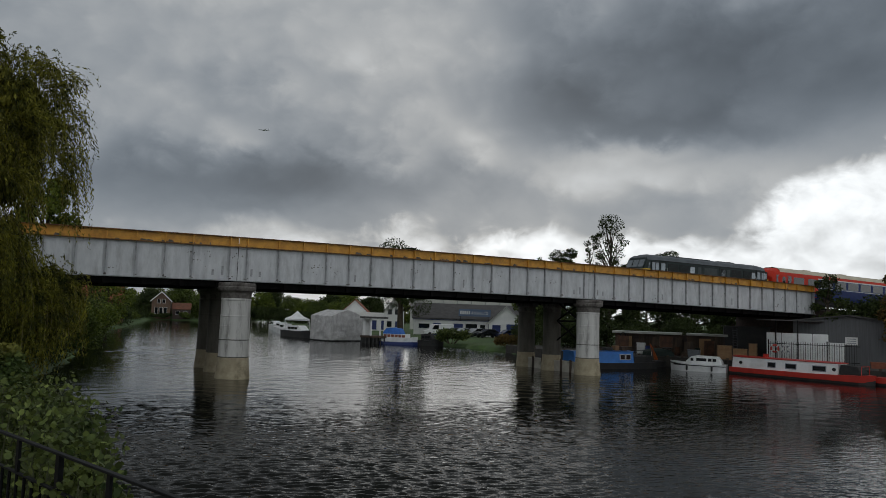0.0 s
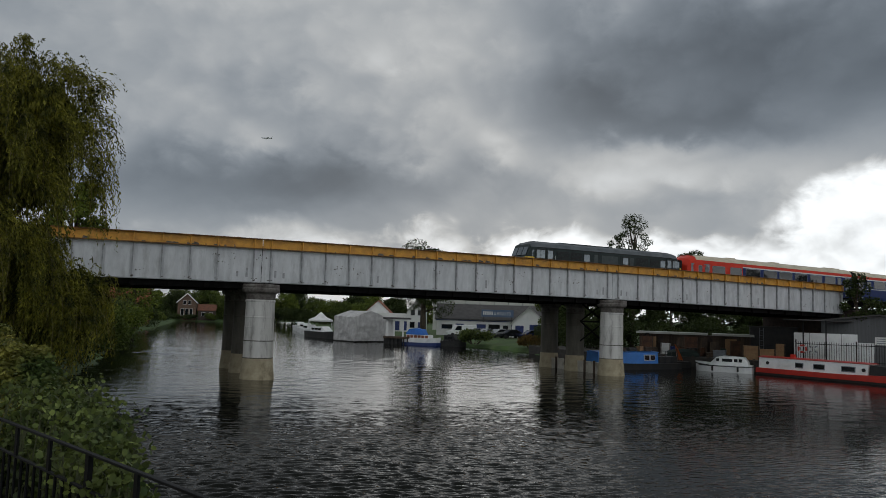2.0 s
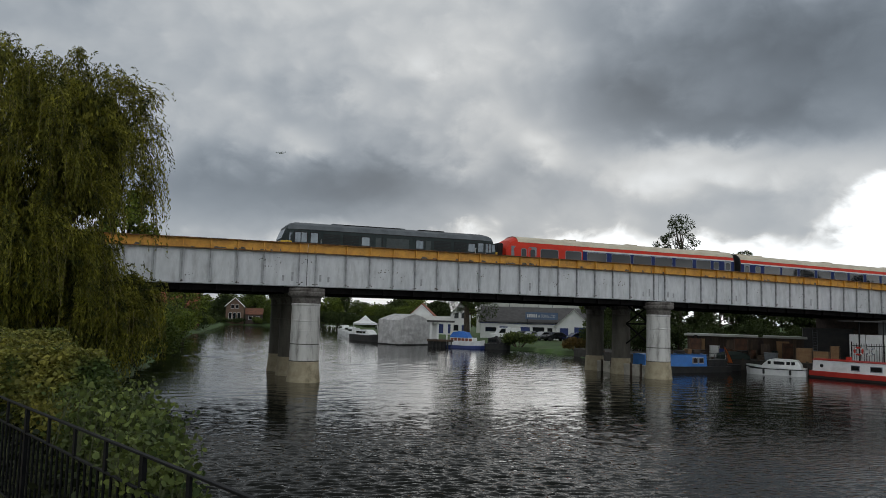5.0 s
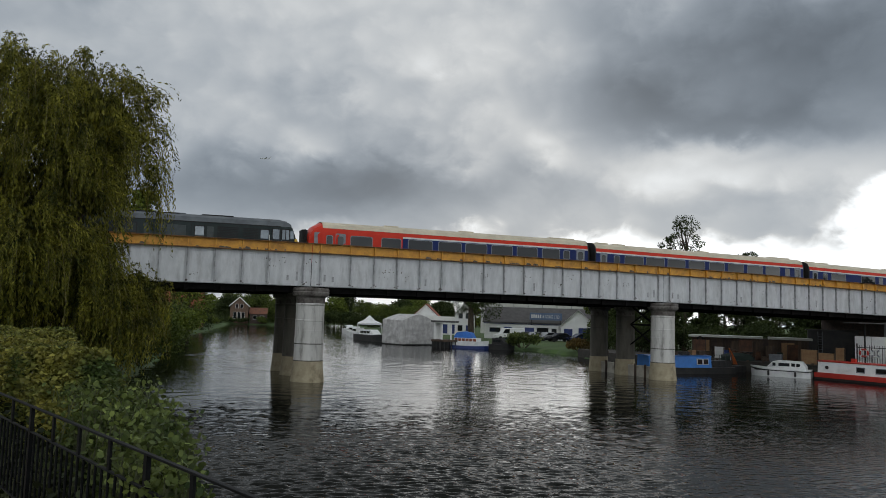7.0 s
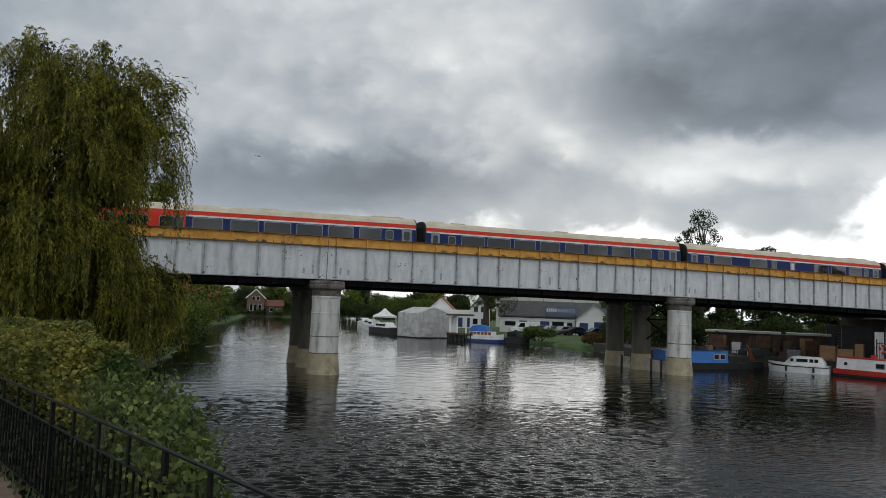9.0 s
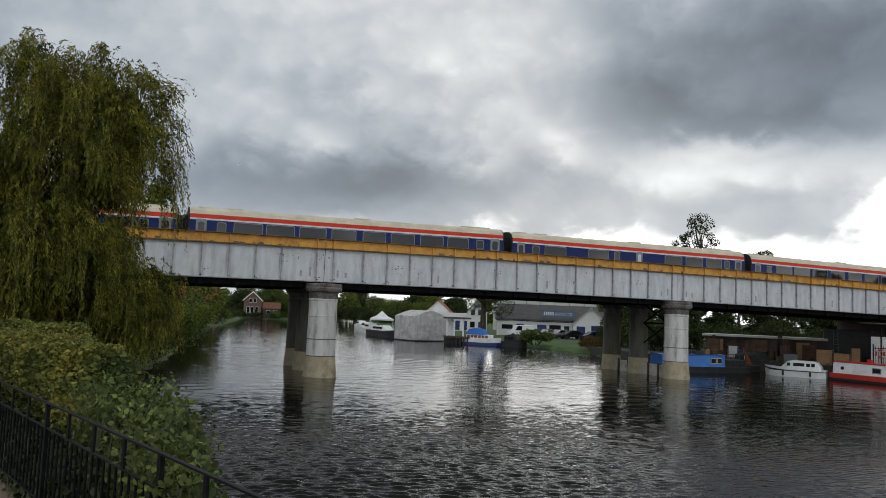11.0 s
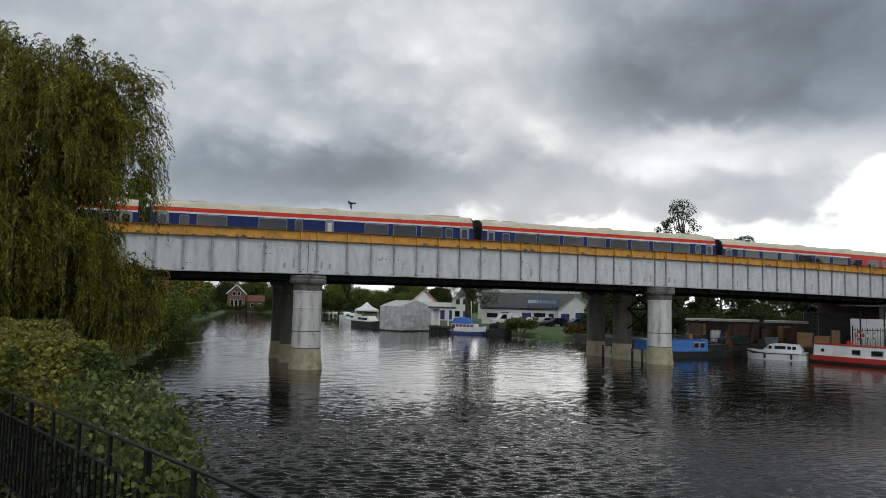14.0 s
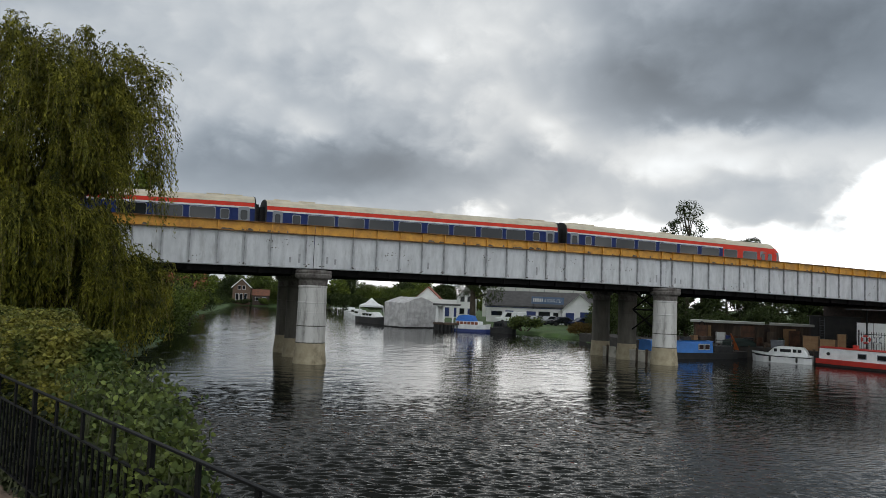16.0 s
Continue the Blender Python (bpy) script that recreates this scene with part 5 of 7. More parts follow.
def narrowboat(a, b, cabin_mat, hull_mat, label, ports, cabin=(0.03, 0.78), top=1.55, band=None, windows=()):
    m, L = placed(a, b)
    ob = thing("narrowboat", m, label, "boat")
    bm = bmesh.new()
    hull(bm, L, 2.05, 0.55, 0.14, 0.9, 0.2)
    part("hull", bm, hull_mat, ob, "black steel hull")
    if band:
        bm = bmesh.new()
        hull(bm, L + 0.04, 2.11, 0.62, 0.14, 0.9, 0.2, -0.2, tuck=1.0)
        for v in bm.verts:
            v.co.y -= 0.03
        part("gunwale", bm, band, ob, "broad red painted gunwale")
    x0, x1 = L * cabin[0], L * cabin[1]
    bm = bmesh.new()
    loft(bm, [[(x, 0.16, 0.5), (x, 1.89, 0.5), (x, 1.78, top - 0.05), (x, 1.2, top + 0.03), (x, 0.85, top + 0.03), (x, 0.27, top - 0.05)] for x in (x0, x1)])
    cab = part("cabin", bm, cabin_mat, ob)
    bm = bmesh.new()
    loft(bm, [[(x, 0.22, top - 0.06), (x, 0.2, top - 0.02), (x, 0.85, top + 0.06), (x, 1.2, top + 0.06), (x, 1.85, top - 0.02), (x, 1.83, top - 0.06)] for x in (x0 - 0.1, x1 + 0.12)])
    part("cabin_roof", bm, band or cabin_mat, ob)
    for k, (f, w) in enumerate(windows):
        bm = bmesh.new()
        xa = x0 + (x1 - x0) * f
        for y0, y1 in ((0.19, 0.26),):
            q = [(xa, 0.205, 0.82), (xa + w, 0.205, 0.82), (xa + w, 0.235, 1.3), (xa, 0.235, 1.3)]
            f0 = [bm.verts.new((x, y - 0.03, z)) for x, y, z in q]
            f1 = [bm.verts.new((x, y + 0.05, z)) for x, y, z in q]
            bm.faces.new(f0)
            for i in range(4):
                bm.faces.new((f0[i], f0[(i + 1) % 4], f1[(i + 1) % 4], f1[i]))
        wn = part("window", bm, FRAME_GREY, cab)
        bm = bmesh.new()
        box(bm, xa + 0.06, xa + w - 0.06, 0.17, 0.2, 0.9, 1.24)
        part("pane", bm, DARK_GLASS, wn)
    for f in ports:
        bm = bmesh.new()
        lathe(bm, [(0.11, -0.03), (0.15, 0.0), (0.15, 0.05)], 14)
        mm = pose(x0 + (x1 - x0) * f, 0.2, 1.08, 90)
        for v in bm.verts:
            v.co = mm @ v.co
        part("porthole", bm, BLACK, cab)
    return ob, L, x0, x1


def boats():
    nb, L, x0, x1 = narrowboat((33.1, 65.8), (39.4, 55.2), HULL_WHITE, HULL_BLACK, "white narrowboat with red gunwales moored by the yard", (0.09, 0.97), (0.02, 0.79), 1.62, HULL_RED,
                               ((0.36, 0.75), (0.53, 1.0), (0.78, 1.15)))
    bm = bmesh.new()
    loft(bm, [[(x, 0.25, 0.6), (x, 1.8, 0.6), (x, 1.6, h), (x, 0.45, h)] for x, h in ((x1 + 0.1, 1.5), (x1 + 1.4, 1.42), (x1 + 1.75, 0.9))])
    part("cratch_cover", bm, BLACK, nb, "black cratch cover at the bow")
    bm = bmesh.new()
    for y in (0.3, 1.75):
        tube(bm, [(x1 + 1.8, y, 0.6), (x1 + 1.8, y * 0.9 + 0.1, 1.45)], 0.03, 6)
    tube(bm, [(x1 + 1.8, 0.37, 1.45), (x1 + 1.8, 1.68, 1.45)], 0.03, 6)
    part("bow_frame", bm, HULL_RED, nb)
    bm = bmesh.new()
    box(bm, x0 + 2.6, x0 + 2.95, 0.9, 1.2, 1.68, 1.95)
    part("chimney", bm, HULL_RED, nb)
    narrowboat((40.4, 56.4), (48.5, 46.5), HULL_BLACK, HULL_BLACK, "dark red and black narrowboat at the quay", (), (0.1, 0.75), 1.2, HULL_RED)
    blue, L, x0, x1 = narrowboat((27.0, 71.4), (17.2, 66.9), HULL_BLUE, HULL_BLACK, "bright blue narrowboat with black hull moored behind the pier", (), (0.28, 0.95), 1.62)
    # its near side faces the river, away from the y = 0 side
    for f in (0.06, 0.16, 0.62, 0.74):
        bm = bmesh.new()
        box(bm, x0 + (x1 - x0) * f, x0 + (x1 - x0) * f + 0.62, 1.8, 1.92, 0.82, 1.36)
        w = part("window", bm, STRIPE, blue)
        bm = bmesh.new()
        box(bm, x0 + (x1 - x0) * f + 0.06, x0 + (x1 - x0) * f + 0.56, 1.9, 1.94, 0.88, 1.3)
        part("pane", bm, COACH_GLASS, w)
    bm = bmesh.new()
    box(bm, 0.3, 2.7, 0.5, 1.6, 0.5, 1.15)
    for i in range(4):
        tube(bm, [(0.4 + 0.75 * i, 1.7, 0.5), (0.4 + 0.75 * i, 1.7, 1.7)], 0.025, 5)
    tube(bm, [(0.4, 1.7, 1.7), (2.65, 1.7, 1.7)], 0.025, 5)
    part("stern_rail", bm, HULL_BLACK, blue)

    for i, (x, w, h, mm) in enumerate(((x0 + 0.4, 0.7, 0.35, TIMBER), (x0 + 1.4, 0.5, 0.45, PLY), (x0 + 2.2, 0.9, 0.25, HULL_BLACK), (x0 + 3.6, 0.6, 0.3, TIMBER))):
        c = thing("deck_box", blue.matrix_world @ pose(x, 0.9, 1.67), "wooden box stowed on the narrowboat roof", "box", "boxes on the boat roof")
        bm = bmesh.new()
        box(bm, 0, w, 0, 0.5, 0, h)
        part("body", bm, mm, c, bevel=0.015)

    # white river cruiser
    m, L = placed((32.6, 65.4), (28.3, 68.1))
    m = m @ pose(0, -2.0, 0)
    ob = thing("cabin_cruiser", m, "small white cabin cruiser with dark windows moored astern of a narrowboat", "boat")
    bm = bmesh.new()
    hull(bm, L, 2.0, 0.72, 0.4, 0.92, 0.22)
    part("hull", bm, HULL_WHITE, ob)
    bm = bmesh.new()
    hull(bm, L + 0.03, 2.06, 0.60, 0.4, 0.92, 0.22, -0.53, tuck=1.0)
    for v in bm.verts:
        v.co.y -= 0.03
    part("rubbing_strake", bm, HULL_BLACK, ob)
    bm = bmesh.new()
    loft(bm, [[(x, c, 0.65), (x, 2 - c, 0.65), (x, 2 - c - 0.1, h), (x, c + 0.1, h)] for x, c, h in ((0.35, 0.2, 0.95), (0.7, 0.2, 1.42), (2.6, 0.2, 1.48), (3.1, 0.25, 1.36), (3.6, 0.4, 0.9))])
    cab = part("cabin", bm, HULL_WHITE, ob, bevel=0.03)
    for a, b in ((0.85, 1.15), (1.25, 1.55), (1.7, 2.6), (2.85, 3.1)):
        bm = bmesh.new()
        box(bm, a, b, 1.74, 1.79, 0.98, 1.26)
        part("window", bm, DARK_GLASS, cab)
    for x in (1.2, 3.4):
        bm = bmesh.new()
        lathe(bm, [(0.03, 0.1), (0.09, 0.15), (0.09, 0.5), (0.03, 0.55)], 10, (x, 2.12))
        part("fender", bm, HULL_BLACK, ob)

    # day boat with a blue canopy
    m, L = placed((1.4, 106.8), (6.4, 104.2))
    ob = thing("day_boat", m, "white day boat with blue hull line and bright blue canopy", "boat")
    bm = bmesh.new()
    hull(bm, L, 2.2, 0.95, 0.4, 0.9, 0.3)
    part("hull", bm, HULL_WHITE, ob)
    bm = bmesh.new()
    hull(bm, L + 0.03, 2.24, 0.40, 0.4, 0.9, 0.1, tuck=1.0)
    for v in bm.verts:
        v.co.y -= 0.02
    part("boot_top", bm, NAVY, ob, "navy blue lower hull")
    bm = bmesh.new()
    box(bm, 0.5, L * 0.72, 0.25, 1.95, 0.9, 1.5)
    cab = part("cabin", bm, HULL_WHITE, ob, bevel=0.04)
    for i in range(6):
        bm = bmesh.new()
        box(bm, 0.65 + 0.58 * i, 1.1 + 0.58 * i, 0.21, 0.27, 1.05, 1.42)
        part("window", bm, RED_BRICK, cab, "red curtained window")
    bm = bmesh.new()
    loft(bm, [[(x, 0.2, 1.5), (x, 2.0, 1.5), (x, 1.8, h), (x, 0.4, h)] for x, h in ((0.5, 1.75), (0.9, 2.25), (1.9, 2.4), (2.9, 2.25), (3.3, 1.6))])
    part("canopy", bm, CANOPY, ob, "bright blue canvas canopy", True)

    for a, b, label, hh in (((6.6, 105.2), (10.0, 103.6), "dark green and black launch beside the lawn", 0.8), ((-15.2, 128.5), (-9.3, 118.5), "black steel barge moored below the white marquee", 1.0),
                            ((-19.5, 152), (-16.5, 142), "grey motor cruiser moored in a row", 1.0), ((-17.5, 141), (-14.6, 132.5), "white motor cruiser moored in a row", 1.0),
                            ((-22.5, 168), (-20, 158), "blue and white motor cruiser moored in a row", 1.0)):
        m, L = placed(a, b)
        ob = thing("boat", m, label, "boat")
        dark = "black" in label or "dark" in label
        bm = bmesh.new()
        hull(bm, L, 2.6, hh, 0.35, 0.9, 0.35)
        part("hull", bm, HULL_BLACK if dark else HULL_WHITE, ob)
        bm = bmesh.new()
        loft(bm, [[(x, 0.4, hh - 0.1), (x, 2.2, hh - 0.1), (x, 2.0, h), (x, 0.6, h)] for x, h in ((L * 0.15, hh + 0.8), (L * 0.5, hh + 0.9), (L * 0.62, hh + 0.2))])
        cab = part("cabin", bm, HULL_WHITE if "barge" in label or not dark else BLACK, ob)
        for k in range(3):
            bm = bmesh.new()
            q = L * (0.2 + 0.11 * k)
            box(bm, q, q + L * 0.08, 0.40, 0.6, hh + 0.25, hh + 0.6)
            part("window", bm, COACH_GLASS, cab)


boats()


def covered_boat():
    """A boat under a gabled tarpaulin tent on a frame."""
    m, L = placed((-5.6, 110.5), (-1.0, 114.4))
    ob = thing("covered_boat", m, "boat wrapped in a pale grey gabled tarpaulin on the water", "boat")
    bm = bmesh.new()
    nx, rows = 12, []
    D = 5.2
    prof = [(0, 0.15), (0, 1.3), (0.02, 2.6), (0.05, 3.75), (L * 0.25, 4.25), (L * 0.5, 4.68), (L * 0.75, 4.25), (L - 0.05, 3.75), (L - 0.02, 2.6), (L, 1.3), (L, 0.15)]
    for i in range(nx + 1):
        y = D * i / nx
        ring = []
        for k, (x, z) in enumerate(prof):
            w = 0.12 * math.sin(i * 1.9 + k * 2.3) + 0.08 * math.sin(i * 3.7 - k)
            w *= 0 < i < nx
            ring.append(bm.verts.new((x + w * (1 if x < L / 2 else -1), y, z - 0.06 * (i % 3 == 1) * (z > 3))))
        rows.append(ring)
    for a, b in zip(rows, rows[1:]):
        for k in range(len(prof) - 1):
            bm.faces.new((a[k], a[k + 1], b[k + 1], b[k]))
    # gable ends, gathered and creased
    for ring, s in ((rows[0], -1), (rows[-1], 1)):
        n = 16
        last = None
        for j in range(n + 1):
            x = L * j / n
            top = 3.75 + 0.93 * (1 - abs(2 * j / n - 1))
            col = [bm.verts.new((x, (0 if s < 0 else D) + s * (0.13 * math.sin(j * 2.1 + z * 1.6) * (z < 3.5) + 0.02) * math.sin(math.pi * j / n), z)) for z in (0.15, 0.9, 1.7, 2.5, 3.3, top)]
            if last:
                for u in range(5):
                    bm.faces.new((last[u], col[u], col[u + 1], last[u + 1]))
            last = col
    part("tarpaulin", bm, TARP, ob, "creased pale grey tarpaulin", True)
    bm = bmesh.new()
    box(bm, 0.2, L - 0.2, 0.2, D - 0.2, -0.3, 0.3)
    part("hull", bm, HULL_BLACK, ob)


covered_boat()


def gable_house(name, m, w, d, eave, ridge, wall_m, roof_m, label, along="x", over=0.25, category="house"):
    """Four walls under a pitched roof; front on y = 0; along: which way the ridge runs."""
    ob = thing(name, m, label, category)
    bm = bmesh.new()
    if along == "x":
        loft(bm, [[(x, 0, -0.6), (x, d, -0.6), (x, d, eave), (x, d / 2, ridge - 0.02), (x, 0, eave)] for x in (0, w)])
    else:
        loft(bm, [[(0, y, -0.6), (w, y, -0.6), (w, y, eave), (w / 2, y, ridge - 0.02), (0, y, eave)] for y in (0, d)])
    wall = part("wall", bm, wall_m, ob)
    bm = bmesh.new()
    t = 0.14
    if along == "x":
        sl = (ridge - eave) / (d / 2)
        a = [(-over, eave - over * sl), (d / 2, ridge), (d + over, eave - over * sl)]
        loft(bm, [[(x, a[0][0], a[0][1]), (x, a[1][0], a[1][1]), (x, a[2][0], a[2][1]), (x, a[2][0], a[2][1] + t), (x, a[1][0], a[1][1] + t), (x, a[0][0], a[0][1] + t)] for x in (-over, w + over)])
    else:
        sl = (ridge - eave) / (w / 2)
        a = [(-over, eave - over * sl), (w / 2, ridge), (w + over, eave - over * sl)]
        loft(bm, [[(a[0][0], y, a[0][1]), (a[1][0], y, a[1][1]), (a[2][0], y, a[2][1]), (a[2][0], y, a[2][1] + t), (a[1][0], y, a[1][1] + t), (a[0][0], y, a[0][1] + t)] for y in (-over, d + over)])
    part("roof", bm, roof_m, ob)
    return ob, wall


def opening(ob, x, w, z0, z1, glass, frame_m=None, name="window", y=0.0):
    """A framed window or door on the front wall."""
    bm = bmesh.new()
    for a in ((x, x + 0.08, z0, z1), (x + w - 0.08, x + w, z0, z1), (x, x + w, z0, z0 + 0.08), (x, x + w, z1 - 0.08, z1)):
        box(bm, a[0], a[1], y - 0.07, y + 0.02, a[2], a[3])
    f = part(name, bm, frame_m or STRIPE, ob)
    bm = bmesh.new()
    box(bm, x + 0.08, x + w - 0.08, y - 0.03, y + 0.02, z0 + 0.08, z1 - 0.08)
    part("pane" if name == "window" else "leaf", bm, glass, f)


def town():
    # boatbuilders' workshop with a long dark roof and a sign board
    m, L = placed((7.6, 128.2), (25.4, 125.6), 0.9)
    ob, wall = gable_house("workshop", m, L, 11, 2.95, 5.45, RENDER, SLATE, "long white boatyard workshop with dark slate roof and blue doors", over=0.35, category="building")
    for k, (x, w, z0, z1, mm) in enumerate(((0.8, 2.0, 1.1, 2.0, DARK_GLASS), (3.3, 1.4, 0.0, 2.1, NAVY), (5.2, 1.3, 1.0, 2.0, COACH_GLASS), (6.9, 1.6, 0.9, 2.1, NAVY), (8.9, 2.1, 0.0, 2.2, DARK_GLASS),
                                            (11.4, 1.0, 0.9, 2.1, COACH_GLASS), (12.9, 1.7, 0.0, 2.2, NAVY), (15.1, 0.9, 0.0, 2.1, NAVY), (16.4, 1.3, 0.9, 2.1, NAVY))):
        opening(ob, x, w, z0, z1, mm, STRIPE if mm != NAVY else NAVY, "window" if z0 > 0.5 else "door")
    bm = bmesh.new()
    box(bm, -0.2, L + 0.2, -0.12, -0.02, 2.62, 2.74)
    part("fascia", bm, NAVY, ob, "navy blue fascia board")
    m, L2 = placed((15.2, 126.6), (20.6, 125.8), 4.35)
    m = m @ pose(0, -0.6, 0)
    ob = thing("sign_board", m, "long grey-blue sign board with white lettering on the workshop roof", "sign")
    bm = bmesh.new()
    box(bm, 0, L2, 0, 0.1, 0, 1.2)
    part("board", bm, mat("sign_blue", (0.10, 0.15, 0.24), (0.08, 0.12, 0.2), 1.5, 0.6), ob)
    for x in (0.3, L2 - 0.3):
        bm = bmesh.new()
        box(bm, x - 0.05, x + 0.05, 0.1, 1.1, -0.9, 0.9)
        part("sign_stand", bm, BLACK, ob)
    for i in range(5):
        bm = bmesh.new()
        box(bm, 0.25 + i * 0.36, 0.5 + i * 0.36, -0.02, 0, 0.32, 0.9)
        part("bar", bm, STRIPE, ob, "white lettering bar")
    cu = bpy.data.curves.new("lettering", "FONT")
    cu.body, cu.size, cu.extrude = "& SONS LTD", 0.72, 0.01
    tx = new("lettering", cu)
    tx.parent = ob
    tx.matrix_basis = pose(2.15, -0.02, 0.34, 90)
    tx.scale = (0.72, 1, 1)
    cu.materials.append(STRIPE)
    # light-roofed lean-to at its side
    m, L = placed((20.2, 124.9), (26.0, 123.9), 0.9)
    ob, wall = gable_house("workshop_annexe", m, L, 7, 2.6, 5.2, RENDER, PALE_CLAD, "white workshop annexe with pale sheet roof", "y", 0.4, "building")
    opening(ob, 0.6, 1.4, 0.9, 2.1, NAVY, NAVY)
    opening(ob, 3.0, 2.2, 0.0, 2.3, NAVY, NAVY, "door")
    # large pale warehouse behind
    ob = thing("warehouse", pose(9, 167, 0.9, 0, 0, -6), "large pale flat-roofed warehouse behind the workshop", "building")
    bm = bmesh.new()
    box(bm, 0, 27, 0, 14, -0.5, 7.2)
    part("wall", bm, PALE_CLAD, ob)
    bm = bmesh.new()
    box(bm, -0.2, 27.2, -0.2, 14.2, 7.2, 7.6)
    part("roof", bm, GREY_CLAD, ob)
    for i in range(8):
        bm = bmesh.new()
        box(bm, 3.2 * i + 0.9, 3.2 * i + 1.0, -0.06, 0.02, -0.5, 7.2)
        part("seam", bm, GREY_CLAD, ob)
    # white gabled houses behind the trees
    for (x, y), w, d, e, r, label in (((2.6, 137), 3.6, 9, 3.9, 6.2, "white gabled riverside house with blue windows"),):
        ob, wall = gable_house("house", pose(x, y, 0.9, 0, 0, -3), w, d, e, r, RENDER, SLATE, label, "y")
        opening(ob, 0.5, 1.0, 0.9, 2.1, DARK_GLASS)
        opening(ob, 2.0, 1.0, 0.9, 2.1, NAVY)
        opening(ob, 0.6, 0.9, 3.2, 4.3, COACH_GLASS)
        opening(ob, 1.9, 0.9, 3.2, 4.3, COACH_GLASS)
    ob, wall = gable_house("house", pose(-5.6, 150, 0.9, 0, 0, -3), 5.0, 8, 3.6, 5.9, RENDER, RED_TILE, "white house with a red tiled roof", "y")
    opening(ob, 0.8, 1.1, 1.8, 3.0, DARK_GLASS)
    opening(ob, 2.8, 1.1, 1.8, 3.0, DARK_GLASS)
    ob, wall = gable_house("house", pose(-4.8, 144, 0.9, 0, 0, -3), 9, 6, 2.6, 3.4, RENDER, PALE_CLAD, "low white boathouse with pale roof", "x")
    for i in range(4):
        opening(ob, 0.6 + 2.1 * i, 1.4, 0.2, 2.1, NAVY, STRIPE, "door")
    # the gabled villa and the brick building on the other bank
    ob, wall = gable_house("house", pose(-66.3, 233, 0.8, 0, 0, 12), 5.4, 9, 5.0, 7.6, TAN_BRICK, SLATE, "brick gabled riverside villa with white bargeboards and a bay window", "y", 0.4)
    for s in (0, 1):
        bm = bmesh.new()
        xa, xb = (-0.4, 2.7) if s == 0 else (5.8, 2.7)
        loft(bm, [[(x, -0.5, z), (x, -0.42, z), (x, -0.42, z + 0.34), (x, -0.5, z + 0.34)] for x, z in ((xa, 4.62), (xb, 7.5))])
        part("bargeboard", bm, RENDER, ob, "white painted bargeboard")
    for x in (0.9, 2.2, 3.5):
        opening(ob, x, 1.0, 0.9, 3.0, DARK_GLASS)
    for x in (1.5, 2.9):
        opening(ob, x, 1.0, 4.2, 5.5, DARK_GLASS)
    ob, wall = gable_house("house", pose(-60.6, 235, 0.8, 0, 0, 12), 5.2, 7, 2.6, 4.4, BRICK, OLD_TILE, "red brick house wing with tiled roof", "x")
    opening(ob, 1.0, 1.2, 0.8, 2.0, DARK_GLASS)
    opening(ob, 3.2, 1.2, 0.8, 2.0, DARK_GLASS)
    ob, wall = gable_house("house", pose(-59, 146, 0.8, 0, 0, 12), 11, 8, 4.2, 7.6, RED_BRICK, RED_TILE, "red brick building with a large red tiled roof", "x")
    for i in range(4):
        opening(ob, 1.0 + 2.5 * i, 1.2, 1.6, 3.0, DARK_GLASS)
    # a white party tent on the bank
    ob = thing("marquee", pose(-14.8, 133, 0.75, 0, 0, 8), "white peaked marquee on slim poles by the moorings", "tent")
    bm = bmesh.new()
    s = 4.2
    q = [bm.verts.new(v) for v in ((0, 0, 2.1), (s, 0, 2.1), (s, s, 2.1), (0, s, 2.1))]
    q2 = [bm.verts.new(v) for v in ((s * 0.25, s * 0.25, 2.55), (s * 0.75, s * 0.25, 2.55), (s * 0.75, s * 0.75, 2.55), (s * 0.25, s * 0.75, 2.55))]
    q0 = [bm.verts.new(v) for v in ((0, 0, 1.8), (s, 0, 1.8), (s, s, 1.8), (0, s, 1.8))]
    tip = bm.verts.new((s / 2, s / 2, 3.5))
    for i in range(4):
        j = (i + 1) % 4
        bm.faces.new((q[i], q[j], q2[j], q2[i]))
        bm.faces.new((q2[i], q2[j], tip))
        bm.faces.new((q0[i], q0[j], q[j], q[i]))
    part("canopy", bm, HULL_WHITE, ob)
    for x, y in ((0, 0), (s, 0), (s, s), (0, s)):
        bm = bmesh.new()
        tube(bm, [(x, y, -0.2), (x, y, 1.85)], 0.05, 6)
        part("pole", bm, STRIPE, ob)
    # roofed landing stage with white posts
    ob = thing("landing_stage", pose(-1.2, 106.6, 0, 0, 0, -4), "dark timber landing stage with white posts and a flat canopy", "jetty")
    bm = bmesh.new()
    box(bm, -0.1, 3.7, -0.1, 3.0, 0.85, 1.15)
    part("deck", bm, TIMBER, ob, bevel=0.02)
    for i in range(7):
        bm = bmesh.new()
        box(bm, 0.55 * i, 0.55 * i + 0.2, 0, 0.2, -1, 0.9)
        part("pile", bm, HULL_BLACK, ob)
    # black sheet added behind the piles, for the dark below the deck
    bm = bmesh.new()
    box(bm, 0, 3.6, 0.8, 0.9, -0.5, 0.85)
    part("dark_sheet", bm, HULL_BLACK, ob)
    for x in (0.3, 1.3, 2.6):
        bm = bmesh.new()
        box(bm, x, x + 0.22, 0.2, 0.42, 1.15, 3.6)
        part("post", bm, RENDER, ob)
    bm = bmesh.new()
    box(bm, -0.2, 3.7, -0.1, 3.0, 3.6, 3.85)
    part("canopy", bm, SLATE, ob)
    bm = bmesh.new()
    box(bm, 0.1, 1.2, 1.6, 2.8, 1.15, 3.5)
    part("kiosk", bm, RENDER, ob)


town()


